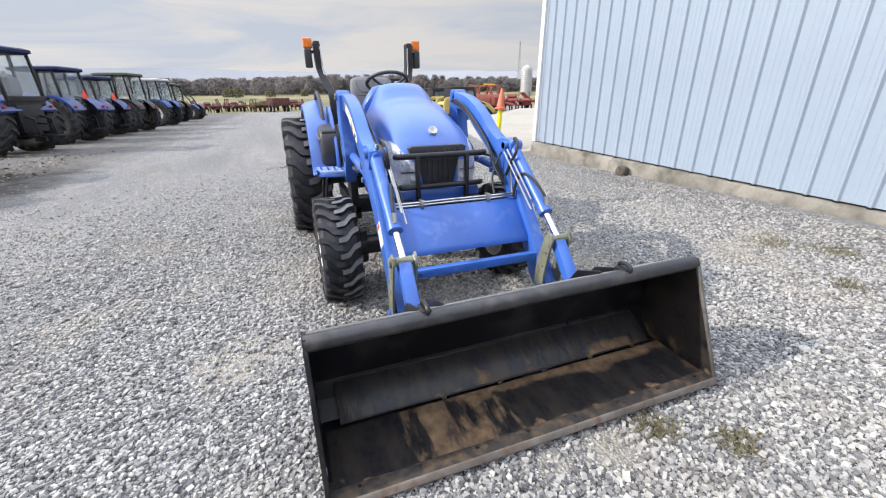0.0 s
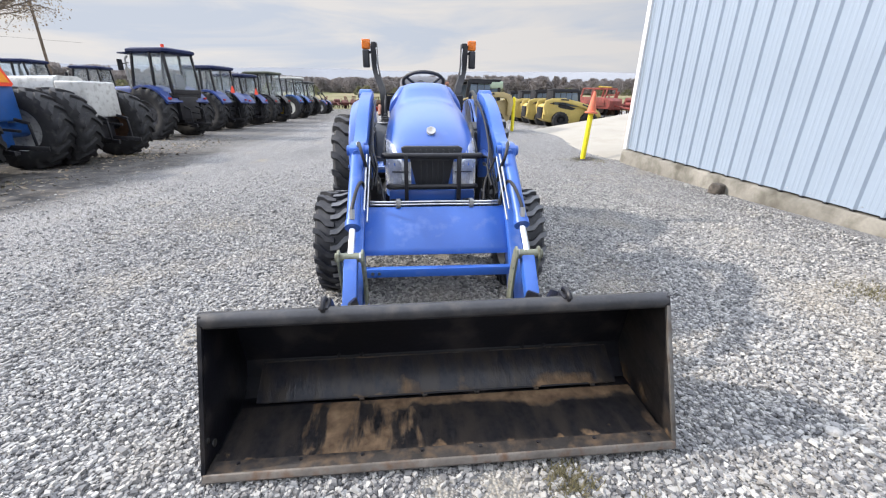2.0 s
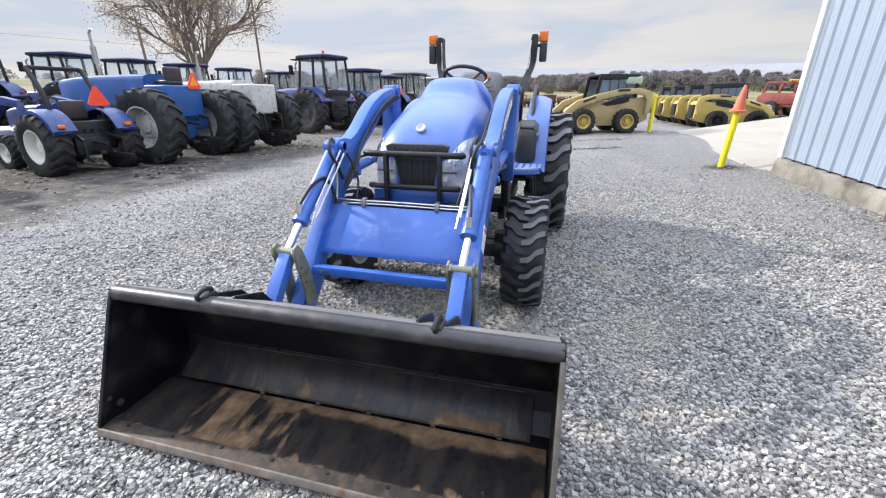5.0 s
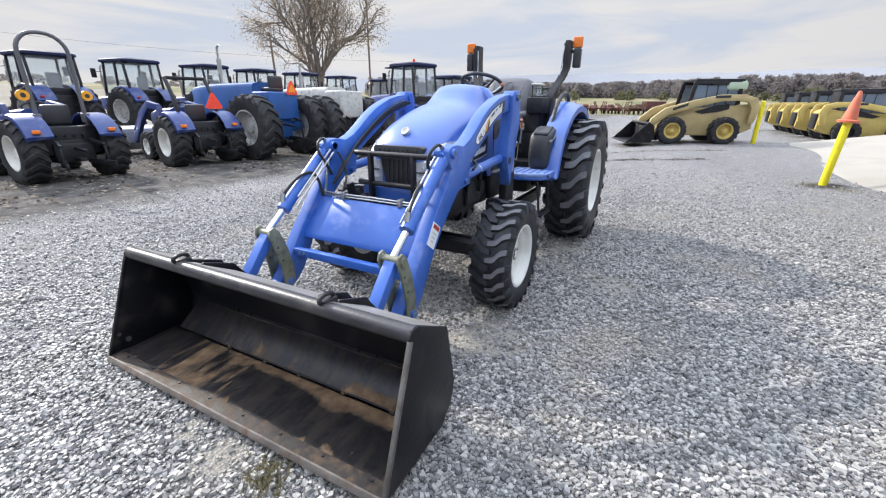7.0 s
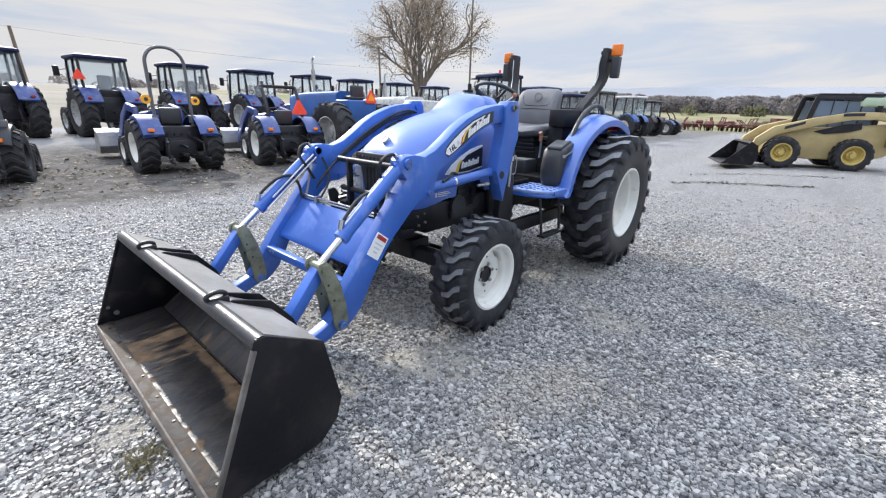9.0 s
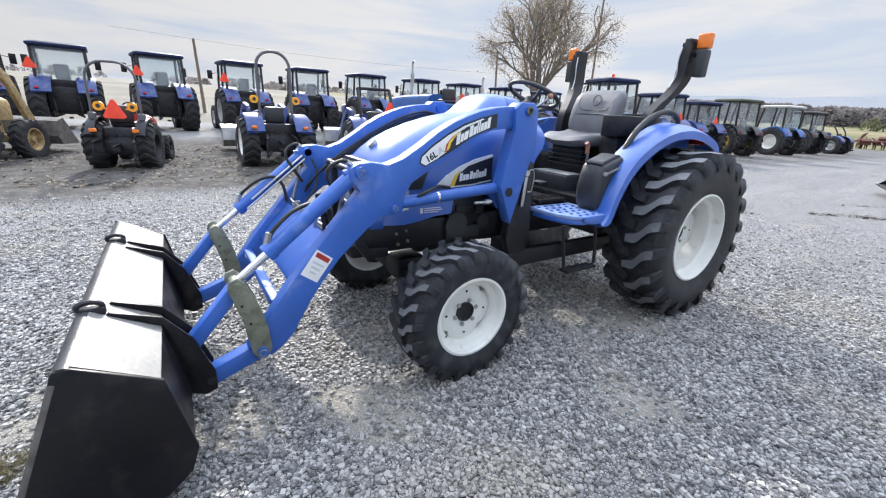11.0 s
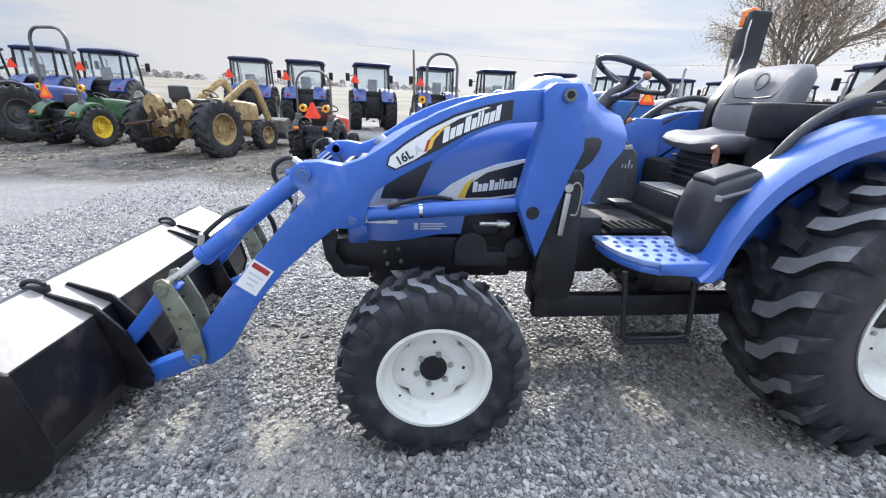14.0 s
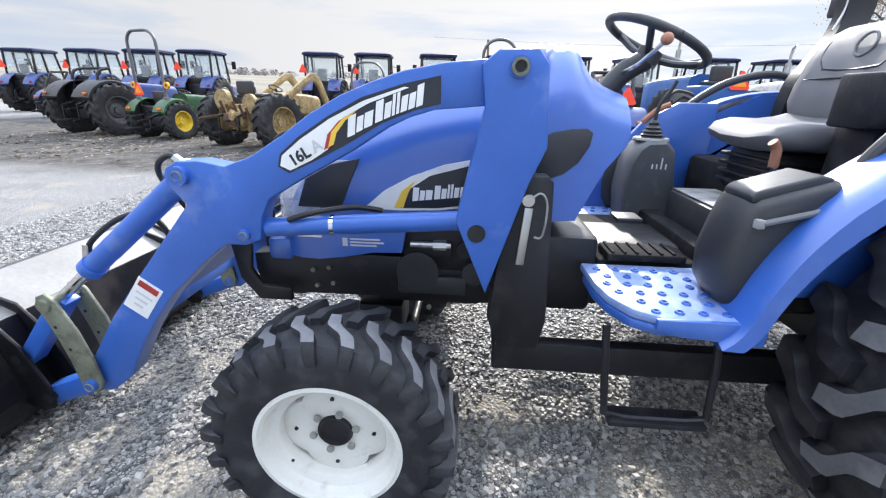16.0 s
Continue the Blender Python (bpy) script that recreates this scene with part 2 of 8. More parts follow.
SMV_RED = mat("emblem_red", (0.90, 0.07, 0.03), 0.4, var=0.08, scale=9, fine=90, bump=0.0)
SMV_ORANGE = mat("emblem_orange", (0.95, 0.33, 0.025), 0.4, var=0.08, scale=9, fine=90, bump=0.0)
GREY_HOOD = mat("grey_hood", (0.50, 0.50, 0.48), 0.5, var=0.12, scale=3, fine=60, bump=0.04, dirt=(0.25, 0.24, 0.22), dirt_amount=0.4)
ROOF_BLUE = mat("cab_roof_blue", (0.010, 0.017, 0.060), 0.6, var=0.12, scale=3, fine=60, bump=0.02, dirt=(0.06, 0.065, 0.09), dirt_amount=0.2, shine=0.2)
ROOF_WHITE = mat("cab_roof_white", (0.42, 0.42, 0.40), 0.45, var=0.08, scale=3, fine=60, bump=0.02, dirt=(0.3, 0.3, 0.27), dirt_amount=0.3)
ROOF_GREEN = mat("cab_roof_green", (0.055, 0.064, 0.042), 0.5, var=0.12, scale=3, fine=60, bump=0.02)
GLASS = glass_mat("cab_glass", (0.88, 0.92, 0.93), 0.02, 0.93)
GLASS_DARK = glass_mat("tinted_cab_glass", (0.30, 0.37, 0.46), 0.03, 0.6)
ROPS_GREY = mat("grey_roll_bar", (0.11, 0.11, 0.12), 0.4, var=0.15, scale=4, fine=90, bump=0.03)
LAMP_YELLOW = mat("yellow_lens", (0.85, 0.38, 0.02), 0.3, var=0.12, scale=30, fine=200, bump=0.2)
CONCRETE = mat("old_concrete", (0.235, 0.220, 0.190), 0.9, var=0.25, scale=1.3, fine=26, bump=0.3, dirt=(0.085, 0.078, 0.062), dirt_amount=0.72, spread=0.15)
RIM_DARK = mat("dull_dark_rim", (0.10, 0.10, 0.11), 0.5, 0.2, var=0.2, scale=5, fine=60, bump=0.04, dirt=(0.05, 0.045, 0.04), dirt_amount=0.4)
APRON = mat("pale_concrete", (0.34, 0.315, 0.27), 0.85, var=0.08, scale=0.5, fine=16, bump=0.1, dirt=(0.26, 0.235, 0.195), dirt_amount=0.4, spread=0.3)
BARK = mat("grey_bark", (0.16, 0.135, 0.115), 0.9, var=0.25, scale=2.5, fine=14, bump=0.5, stretch=(1, 1, 0.15))
POLE = mat("weathered_pole", (0.17, 0.13, 0.10), 0.85, var=0.2, scale=2, fine=12, bump=0.2, stretch=(1, 1, 0.1))
METAL_WALL = mat("sheet_metal_blue", (0.285, 0.345, 0.425), 0.42, var=0.035, scale=0.7, fine=14, bump=0.012, dirt=(0.25, 0.30, 0.37), dirt_amount=0.12, spread=0.3)
TRIM_WHITE = mat("trim_white", (0.74, 0.75, 0.76), 0.45, var=0.05, scale=2, fine=30, bump=0.02)
SILO = mat("silo_staves", (0.36, 0.36, 0.37), 0.8, var=0.12, scale=0.5, fine=6, bump=0.1)
FLOOR_MAT = mat("dusty_floor_mat", (0.020, 0.020, 0.022), 0.85, shine=0.12, var=0.3, scale=6, fine=160, bump=0.08, dirt=(0.05, 0.048, 0.045), dirt_amount=0.3)
# black console, its colour raised to grey to show sunlit haze
CONSOLE = mat("haze_greyed_console", (0.085, 0.090, 0.100), 0.5, var=0.12, scale=5, fine=300, bump=0.06, dirt=(0.15, 0.15, 0.15), dirt_amount=0.2)
DUST_TOP = mat("dusty_box_top", (0.30, 0.30, 0.30), 0.6, var=0.2, scale=6, fine=90, bump=0.05, dirt=(0.18, 0.175, 0.165), dirt_amount=0.4)
GRIP = mat("worn_salmon_grip", (0.36, 0.16, 0.095), 0.6, var=0.2, scale=14, fine=90, bump=0.1)
RUST = mat("rust", (0.10, 0.052, 0.030), 0.85, var=0.4, scale=6, fine=40, bump=0.2)

# ---- mesh helpers ----
def finish(bm, angle=32.0):
    bmesh.ops.recalc_face_normals(bm, faces=bm.faces)
    lim = radians(angle)
    for f in bm.faces:
        f.smooth = True
    for e in bm.edges:
        if len(e.link_faces) != 2 or e.calc_face_angle(0.0) > lim:
            e.smooth = False
    return bm


def part(name, bm, material, parent=None, label="", angle=32.0):
    finish(bm, angle)
    me = bpy.data.meshes.new(name)
    bm.to_mesh(me)
    bm.free()
    for m in (material if isinstance(material, (list, tuple)) else [material]):
        me.materials.append(m)
    ob = new(name, me)
    ob.parent = parent
    if label:
        ob["label"] = label
    return ob


def thing(name, label, category, group="", kind="", m=None):
    ob = tagged(new(name), label, category, group, kind)
    if m is not None:
        ob.matrix_basis = m
    return ob


def B():
    return bmesh.new()


def bevel_new(bm, faces, width, seg=2, angle=30.0):
    if width <= 0:
        return
    edges = {e for f in faces for e in f.edges if len(e.link_faces) == 2 and e.calc_face_angle(0.0) > radians(angle)}
    if edges:
        bmesh.ops.bevel(bm, geom=list(edges), offset=width, segments=seg, profile=0.5, affect="EDGES", clamp_overlap=True)


def box(bm, x0, x1, y0, y1, z0, z1, bev=0.0, seg=2, m=None):
    vs = [bm.verts.new((x, y, z)) for x in (x0, x1) for y in (y0, y1) for z in (z0, z1)]
    if m is not None:
        for v in vs:
            v.co = m @ v.co
    fs = [bm.faces.new([vs[i] for i in q]) for q in ((0, 1, 3, 2), (4, 6, 7, 5), (0, 4, 5, 1), (2, 3, 7, 6), (0, 2, 6, 4), (1, 5, 7, 3))]
    bmesh.ops.recalc_face_normals(bm, faces=fs)
    bevel_new(bm, fs, bev, seg)
    return bm


def side_shape(bm, pts, x0, x1, bev=0.0, seg=2):
    """A plate cut to the outline pts (y, z), thick from x0 to x1."""
    a = [bm.verts.new((x0, y, z)) for y, z in pts]
    b = [bm.verts.new((x1, y, z)) for y, z in pts]
    n = len(pts)
    fs = [bm.faces.new(a), bm.faces.new(b[::-1])]
    fs += [bm.faces.new((a[i], b[i], b[(i + 1) % n], a[(i + 1) % n])) for i in range(n)]
    bmesh.ops.recalc_face_normals(bm, faces=fs)
    bevel_new(bm, fs, bev, seg)
    return bm


def front_shape(bm, pts, y0, y1, bev=0.0, seg=2):
    """A plate cut to the outline pts (x, z), thick from y0 to y1."""
    a = [bm.verts.new((x, y0, z)) for x, z in pts]
    b = [bm.verts.new((x, y1, z)) for x, z in pts]
    n = len(pts)
    fs = [bm.faces.new(a), bm.faces.new(b[::-1])]
    fs += [bm.faces.new((a[i], b[i], b[(i + 1) % n], a[(i + 1) % n])) for i in range(n)]
    bmesh.ops.recalc_face_normals(bm, faces=fs)
    bevel_new(bm, fs, bev, seg)
    return bm


def top_shape(bm, pts, z0, z1, bev=0.0, seg=2):
    a = [bm.verts.new((x, y, z0)) for x, y in pts]
    b = [bm.verts.new((x, y, z1)) for x, y in pts]
    n = len(pts)
    fs = [bm.faces.new(a), bm.faces.new(b[::-1])]
    fs += [bm.faces.new((a[i], b[i], b[(i + 1) % n], a[(i + 1) % n])) for i in range(n)]
    bmesh.ops.recalc_face_normals(bm, faces=fs)
    bevel_new(bm, fs, bev, seg)
    return bm


def curve_through(pts, steps=6):
    """A smooth line through the points."""
    p = [Vector(q) for q in pts]
    if len(p) < 3:
        return p
    out = []
    for i in range(len(p) - 1):
        a, b, c, d = p[max(i - 1, 0)], p[i], p[i + 1], p[min(i + 2, len(p) - 1)]
        for k in range(steps):
            t = k / steps
            out.append(0.5 * (2 * b + (c - a) * t + (2 * a - 5 * b + 4 * c - d) * t * t + (3 * b - a - 3 * c + d) * t ** 3))
    return out + [p[-1]]


def tube(bm, pts, r, seg=10, smooth=True, steps=6, caps=True):
    """A round bar along the points; r is one radius or one for each end."""
    line = curve_through(pts, steps) if smooth else [Vector(q) for q in pts]
    n = len(line)
    rings, up = [], None
    for i, p in enumerate(line):
        d = (line[min(i + 1, n - 1)] - line[max(i - 1, 0)]).normalized()
        if up is None:
            up = d.orthogonal().normalized()
        up = (up - d * up.dot(d)).normalized()
        side = d.cross(up)
        rad = r if not isinstance(r, tuple) else r[0] + (r[1] - r[0]) * i / max(n - 1, 1)
        rings.append([bm.verts.new(p + (up * math.cos(a) + side * math.sin(a)) * rad) for a in (2 * math.pi * k / seg for k in range(seg))])
    for a, b in zip(rings, rings[1:]):
        for k in range(seg):
            bm.faces.new((a[k], a[(k + 1) % seg], b[(k + 1) % seg], b[k]))
    if caps:
        bm.faces.new(rings[0][::-1])
        bm.faces.new(rings[-1])
    return bm


def rod(bm, a, b, r, seg=16):
    return tube(bm, [a, b], r, seg, smooth=False)


def bar(bm, a, b, w, h, up=(1, 0, 0), bev=0.006):
    """A square bar from a to b: w across, along up, and h the other way."""
    a, b, up = Vector(a), Vector(b), Vector(up)
    d = (b - a).normalized()
    s = d.cross(up).normalized()
    u = s.cross(d).normalized()
    m = Matrix((( u.x, d.x, s.x, a.x), (u.y, d.y, s.y, a.y), (u.z, d.z, s.z, a.z), (0, 0, 0, 1)))
    return box(bm, -w / 2, w / 2, 0, (b - a).length, -h / 2, h / 2, bev, 2, m)


def lathe(bm, prof, y, z, seg=48, x=0.0, sign=1):
    """A shape turned round an axle along x: prof holds (x, radius)."""
    rings = []
    for px, r in prof:
        rings.append([bm.verts.new((x + sign * px, y + r * math.sin(a), z + r * math.cos(a))) for a in (2 * math.pi * k / seg for k in range(seg))])
    for a, b in zip(rings, rings[1:]):
        for k in range(seg):
            bm.faces.new((a[k], a[(k + 1) % seg], b[(k + 1) % seg], b[k]))
    return rings


def loft(bm, sections, caps=True):
    rings = [[bm.verts.new(p) for p in s] for s in sections]
    n = len(rings[0])
    for a, b in zip(rings, rings[1:]):
        for k in range(n):
            bm.faces.new((a[k], a[(k + 1) % n], b[(k + 1) % n], b[k]))
    if caps:
        bm.faces.new(rings[0][::-1])
        bm.faces.new(rings[-1])
    return bm


def tyre_mesh(bm, x, y, z, r, w, rim_r, sign=1, lugs=20, seg=56, depth=0.035, bend=1.0):
    """A farm tyre with slanted lugs: x is its middle, sign +1 where its outer face looks to +x."""
    rb = r - depth
    h = w / 2
    prof = [(-h * 0.80, rim_r), (-h * 0.96, rim_r + (rb - rim_r) * 0.30), (-h, rim_r + (rb - rim_r) * 0.58), (-h * 0.95, rim_r + (rb - rim_r) * 0.82), (-h * 0.80, rb * 0.985), (-h * 0.45, rb), (0, rb * 1.004)]
    prof = prof + [(-a, b) for a, b in prof[-2::-1]]
    lathe(bm, prof, y, z, seg, x, sign)
    return bm


def tyre_lug(bm, x, y, z, r, w, side, lugs, depth, bend=1.0):
    """One slanted lug at the top of the tyre, on its side -1 or +1."""
    rb, h, step = r - depth, w / 2, 2 * math.pi / lugs
    st = ((1.035, 0.36, 0.13, rb * 0.85, r * 0.885), (1.0, 0.34, 0.15, rb * 0.89, r * 0.945), (0.93, 0.31, 0.165, rb * 0.94, r * 0.988), (0.68, 0.20 * bend, 0.17, rb * 0.98, r), (0.58, 0.12 * bend, 0.18, rb * 0.985, r), (0.34, -0.22 * bend, 0.185, rb * 0.985, r * 1.002), (0.24, -0.29 * bend, 0.17, rb * 0.99, r * 1.004), (-0.10, -0.36 * bend, 0.14, rb * 0.99, r * 1.004))
    rings = []
    for u, lag, hw, ri, ro in st:
        q = []
        for da, rr, k in ((-hw, ri, 1.3), (-hw, ro, 1.0), (hw, ro, 1.0), (hw, ri, 1.3)):
            a = step * (lag + da * k)
            q.append(bm.verts.new((x + side * u * h, y + rr * math.sin(a), z + rr * math.cos(a))))
        rings.append(q)
    for p, q in zip(rings, rings[1:]):
        for k in range(4):
            bm.faces.new((p[k], p[(k + 1) % 4], q[(k + 1) % 4], q[k]))
    bm.faces.new(rings[0][::-1])
    bm.faces.new(rings[-1])
    return bm


def tyre_grid(bm, x, y, z, r, w, rim_r, sign=1, lugs=18, depth=0.045):
    """A farm tyre in one skin: chevron lugs raised from the carcass."""
    rb, h = r - depth, w / 2
    st = [(1.0 * 0.80, 0.0, rim_r, rim_r), (0.97, 0.0, rim_r + (rb - rim_r) * 0.32, None), (1.0, 0.10, rim_r + (rb - rim_r) * 0.62, None), (0.99, 0.28, rb * 0.88, rb * 0.905), (0.93, 0.22, rb * 0.955, r * 0.985), (0.60, -0.08, rb, r), (0.28, -0.32, rb, r * 1.004), (0.04, -0.46, rb, r * 1.004)]
    st = [(u, lag, a, b if b else a) for u, lag, a, b in st]
    rows = [(-u, lag, a, b, 0.0) for u, lag, a, b in st] + [(u, lag, a, b, 0.0) for u, lag, a, b in st[::-1]]
    step = 2 * math.pi / lugs
    rings = []
    for u, lag, ri, ro, o in rows:
        ring = []
        for i in range(lugs):
            for f, top in ((-0.27, 0), (-0.19, 1), (0.19, 1), (0.27, 0)):
                a = step * (i + lag + f)
                q = ro if top else ri
                ring.append(bm.verts.new((x + u * h, y + q * math.sin(a), z + q * math.cos(a))))
        rings.append(ring)
    n = len(rings[0])
    for a, b in zip(rings, rings[1:]):
        for k in range(n):
            bm.faces.new((a[k], a[(k + 1) % n], b[(k + 1) % n], b[k]))
    return bm


def bolt_ring(bm, x, y, z, rad, n, r, length, sign, start=0.0):
    for i in range(n):
        a = start + 2 * math.pi * i / n
        c = Vector((x, y + rad * math.sin(a), z + rad * math.cos(a)))
        tube(bm, [c, c + Vector((sign * length, 0, 0))], r, 6, smooth=False)
    return bm


def smooth01(v, a, b):
    t = min(1.0, max(0.0, (v - a) / (b - a)))
    return t * t * (3 - 2 * t)


def ground_z(x, y):
    """The yard falls a little towards the middle and rises to the apron and to the far row."""
    z = 0.38 * smooth01(y, 3.5, 12.0) * smooth01(x, -2.5, 2.5) * (1 - smooth01(y, 22.0, 60.0))
    z += 0.20 * smooth01(-x, 9.5, 19.0) + 0.08 * smooth01(x, 3.9, 5.0) * (1 - smooth01(y, 5.5, 8.0))
    return z


def far_lift(x, y):
    """Beyond the yard the land climbs gently, sooner and more towards the open field."""
    d = math.hypot(x, y)
    west = smooth01(math.degrees(math.atan2(-x, max(y, 1e-6) if abs(y) < 1e-6 else y)), 25.0, 70.0) if x < 0 else 0.0
    start, slope = 100.0 - 58.0 * west, 0.036 + 0.004 * west
    return slope * max(0.0, min(d, 300.0) - start)

# ---- ground ----
# bare sandy spots: place and reach
SANDY = ((1.51, 0.70, 0.30), (0.61, -1.19, 0.26), (0.88, -0.59, 0.34), (-1.46, -0.70, 0.40), (0.03, -1.18, 0.30), (-0.22, -0.86, 0.24), (0.45, 1.80, 0.40), (0.70, -0.76, 0.20), (0.47, -2.09, 0.11), (0.18, -2.10, 0.15), (-0.10, -2.08, 0.10), (0.76, -2.29, 0.12), (4.04, -0.94, 0.13), (3.73, -0.52, 0.15), (3.24, -1.47, 0.10), (0.72, 1.22, 0.42), (0.28, 0.62, 0.30), (0.95, 1.62, 0.28))


def ground_material():
    m, nt, p = blank("gravel_yard")
    tc = nt.nodes.new("ShaderNodeTexCoord").outputs["Object"]
    v = nt.nodes.new("ShaderNodeTexVoronoi")
    v.inputs["Scale"].default_value = 62.0
    v.inputs["Randomness"].default_value = 1.0
    nt.links.new(tc, v.inputs["Vector"])
    sep = nt.nodes.new("ShaderNodeSeparateColor")
    nt.links.new(v.outputs["Color"], sep.inputs["Color"])
    stone = ramp_mix(nt, sep.outputs["Red"], (0.207, 0.203, 0.205), (0.489, 0.479, 0.466))
    joint = nt.nodes.new("ShaderNodeTexVoronoi")
    joint.feature = "DISTANCE_TO_EDGE"
    joint.inputs["Scale"].default_value = 62.0
    nt.links.new(tc, joint.inputs["Vector"])
    gap_shade = nt.nodes.new("ShaderNodeMapRange")
    gap_shade.inputs["From Min"].default_value, gap_shade.inputs["From Max"].default_value = 0.02, 0.20
    nt.links.new(joint.outputs["Distance"], gap_shade.inputs["Value"])
    # broad tone and bare sandy patches
    tone = noise_fac(nt, 0.55, 0.35, 0.7, 5.0, tc)
    tone_mix = nt.nodes.new("ShaderNodeMath")
    tone_mix.operation = "MULTIPLY"
    tone_mix.inputs[1].default_value = 0.45
    nt.links.new(tone, tone_mix.inputs[0])
    stone = ramp_mix(nt, tone_mix.outputs[0], stone, (0.385, 0.380, 0.367))
    # long worn wheel ways with dust, and looser darker stone between them
    way = nt.nodes.new("ShaderNodeMath")
    way.operation = "MULTIPLY"
    way.inputs[1].default_value = 0.5
    nt.links.new(noise_fac(nt, 1.3, 0.47, 0.66, 5.0, tc, (1.0, 0.13, 1.0)), way.inputs[0])
    stone = ramp_mix(nt, way.outputs[0], stone, (0.432, 0.418, 0.395))
    loose = nt.nodes.new("ShaderNodeMath")
    loose.operation = "MULTIPLY"
    loose.inputs[1].default_value = 0.4
    nt.links.new(noise_fac(nt, 0.8, 0.50, 0.70, 6.0, tc, (1.0, 0.22, 1.0)), loose.inputs[0])
    stone = ramp_mix(nt, loose.outputs[0], stone, (0.216, 0.214, 0.218))
    # shade between the stones, put into the colour along their joints
    stone = ramp_mix(nt, gap_shade.outputs["Result"], (0.070, 0.068, 0.068), stone)
    sand = noise_fac(nt, 1.1, 0.62, 0.80, 6.0, tc)
    stone = ramp_mix(nt, sand, stone, (0.310, 0.275, 0.215))
    for sx, sy, sr in SANDY:
        far = nt.nodes.new("ShaderNodeVectorMath")
        far.operation = "DISTANCE"
        far.inputs[1].default_value = (sx, sy, 0.0)
        nt.links.new(tc, far.inputs[0])
        wob = nt.nodes.new("ShaderNodeMath")
        wob.operation = "MULTIPLY_ADD"
        nt.links.new(noise_fac(nt, 4.0, 0.0, 1.0, 7.0, tc), wob.inputs[0])
        wob.inputs[1].default_value = sr * 1.3
        nt.links.new(far.outputs["Value"], wob.inputs[2])
        edge = nt.nodes.new("ShaderNodeMapRange")
        edge.inputs["From Min"].default_value, edge.inputs["From Max"].default_value = sr * 1.75, sr * 1.05
        edge.inputs["To Max"].default_value = 0.7
        nt.links.new(wob.outputs[0], edge.inputs["Value"])
        stone = ramp_mix(nt, edge.outputs["Result"], stone, ramp_mix(nt, noise_fac(nt, 40, 0.3, 0.7, 5.0, tc), (0.260, 0.235, 0.195), (0.380, 0.355, 0.305)))
    # shadow at the guard post's foot, darkened into the ground colour
    post_dist = nt.nodes.new("ShaderNodeVectorMath")
    post_dist.operation = "DISTANCE"
    post_dist.inputs[1].default_value = (4.25, 6.78, 0.16)
    nt.links.new(tc, post_dist.inputs[0])
    rim = nt.nodes.new("ShaderNodeMath")
    rim.operation = "MULTIPLY_ADD"
    nt.links.new(noise_fac(nt, 3.0, 0.0, 1.0, 7.0, tc), rim.inputs[0])
    rim.inputs[1].default_value = 0.5
    nt.links.new(post_dist.outputs["Value"], rim.inputs[2])
    post_shade = nt.nodes.new("ShaderNodeMapRange")
    post_shade.inputs["From Min"].default_value, post_shade.inputs["From Max"].default_value = 0.62, 0.42
    nt.links.new(rim.outputs[0], post_shade.inputs["Value"])
    stone = ramp_mix(nt, post_shade.outputs["Result"], stone, (0.06, 0.055, 0.05))
    # wheel-packed dark soil under the parked rows, widened to darken where their shadows fall
    xyz = nt.nodes.new("ShaderNodeSeparateXYZ")
    nt.links.new(tc, xyz.inputs["Vector"])

    def band(socket, lo, hi, wobble):
        add = nt.nodes.new("ShaderNodeMath")
        add.operation = "MULTIPLY_ADD"
        nt.links.new(noise_fac(nt, 0.6, 0.0, 1.0, 6.0, tc), add.inputs[0])
        add.inputs[1].default_value = wobble
        nt.links.new(socket, add.inputs[2])
        r = nt.nodes.new("ShaderNodeMapRange")
        r.interpolation_type = "SMOOTHSTEP"
        r.inputs["From Min"].default_value, r.inputs["From Max"].default_value = lo, hi
        nt.links.new(add.outputs[0], r.inputs["Value"])
        return r.outputs["Result"]

    mud = ramp_mix(nt, noise_fac(nt, 2.5, 0.35, 0.65, 8.0, tc), (0.050, 0.047, 0.045), (0.115, 0.109, 0.103))
    litter = noise_fac(nt, 9.0, 0.60, 0.66, 4.0, tc)
    mud = ramp_mix(nt, litter, mud, (0.220, 0.185, 0.140))
    soil = nt.nodes.new("ShaderNodeMath")
    soil.operation = "MULTIPLY"
    nt.links.new(band(xyz.outputs["X"], -3.6, -5.0, 2.6), soil.inputs[0])
    less = nt.nodes.new("ShaderNodeMapRange")
    less.inputs["To Min"].default_value = 0.55
    nt.links.new(band(xyz.outputs["Y"], 14.0, 9.0, 3.0), less.inputs["Value"])
    nt.links.new(less.outputs["Result"], soil.inputs[1])
    c = ramp_mix(nt, soil.outputs[0], stone, mud)
    c = ramp_mix(nt, band(xyz.outputs["X"], -12.5, -15.5, 3.0), c, (0.230, 0.225, 0.220))
    field = ramp_mix(nt, noise_fac(nt, 0.05, 0.35, 0.65, 6.0, tc), (0.170, 0.155, 0.125), (0.240, 0.220, 0.180))
    c = ramp_mix(nt, band(xyz.outputs["X"], -25.0, -28.0, 2.0), c, field)
    grass = ramp_mix(nt, noise_fac(nt, 0.04, 0.4, 0.6, 6.0, tc), (0.120, 0.130, 0.060), (0.240, 0.200, 0.125))
    c = ramp_mix(nt, band(xyz.outputs["Y"], 58.0, 64.0, 4.0), c, grass)
    nt.links.new(c, p.inputs["Base Color"])
    p.inputs["Roughness"].default_value = 0.95
    p.inputs["Specular IOR Level"].default_value = 0.14
    b = nt.nodes.new("ShaderNodeBump")
    b.inputs["Strength"].default_value, b.inputs["Distance"].default_value = 0.8, 0.016
    inv = nt.nodes.new("ShaderNodeMath")
    inv.operation = "SUBTRACT"
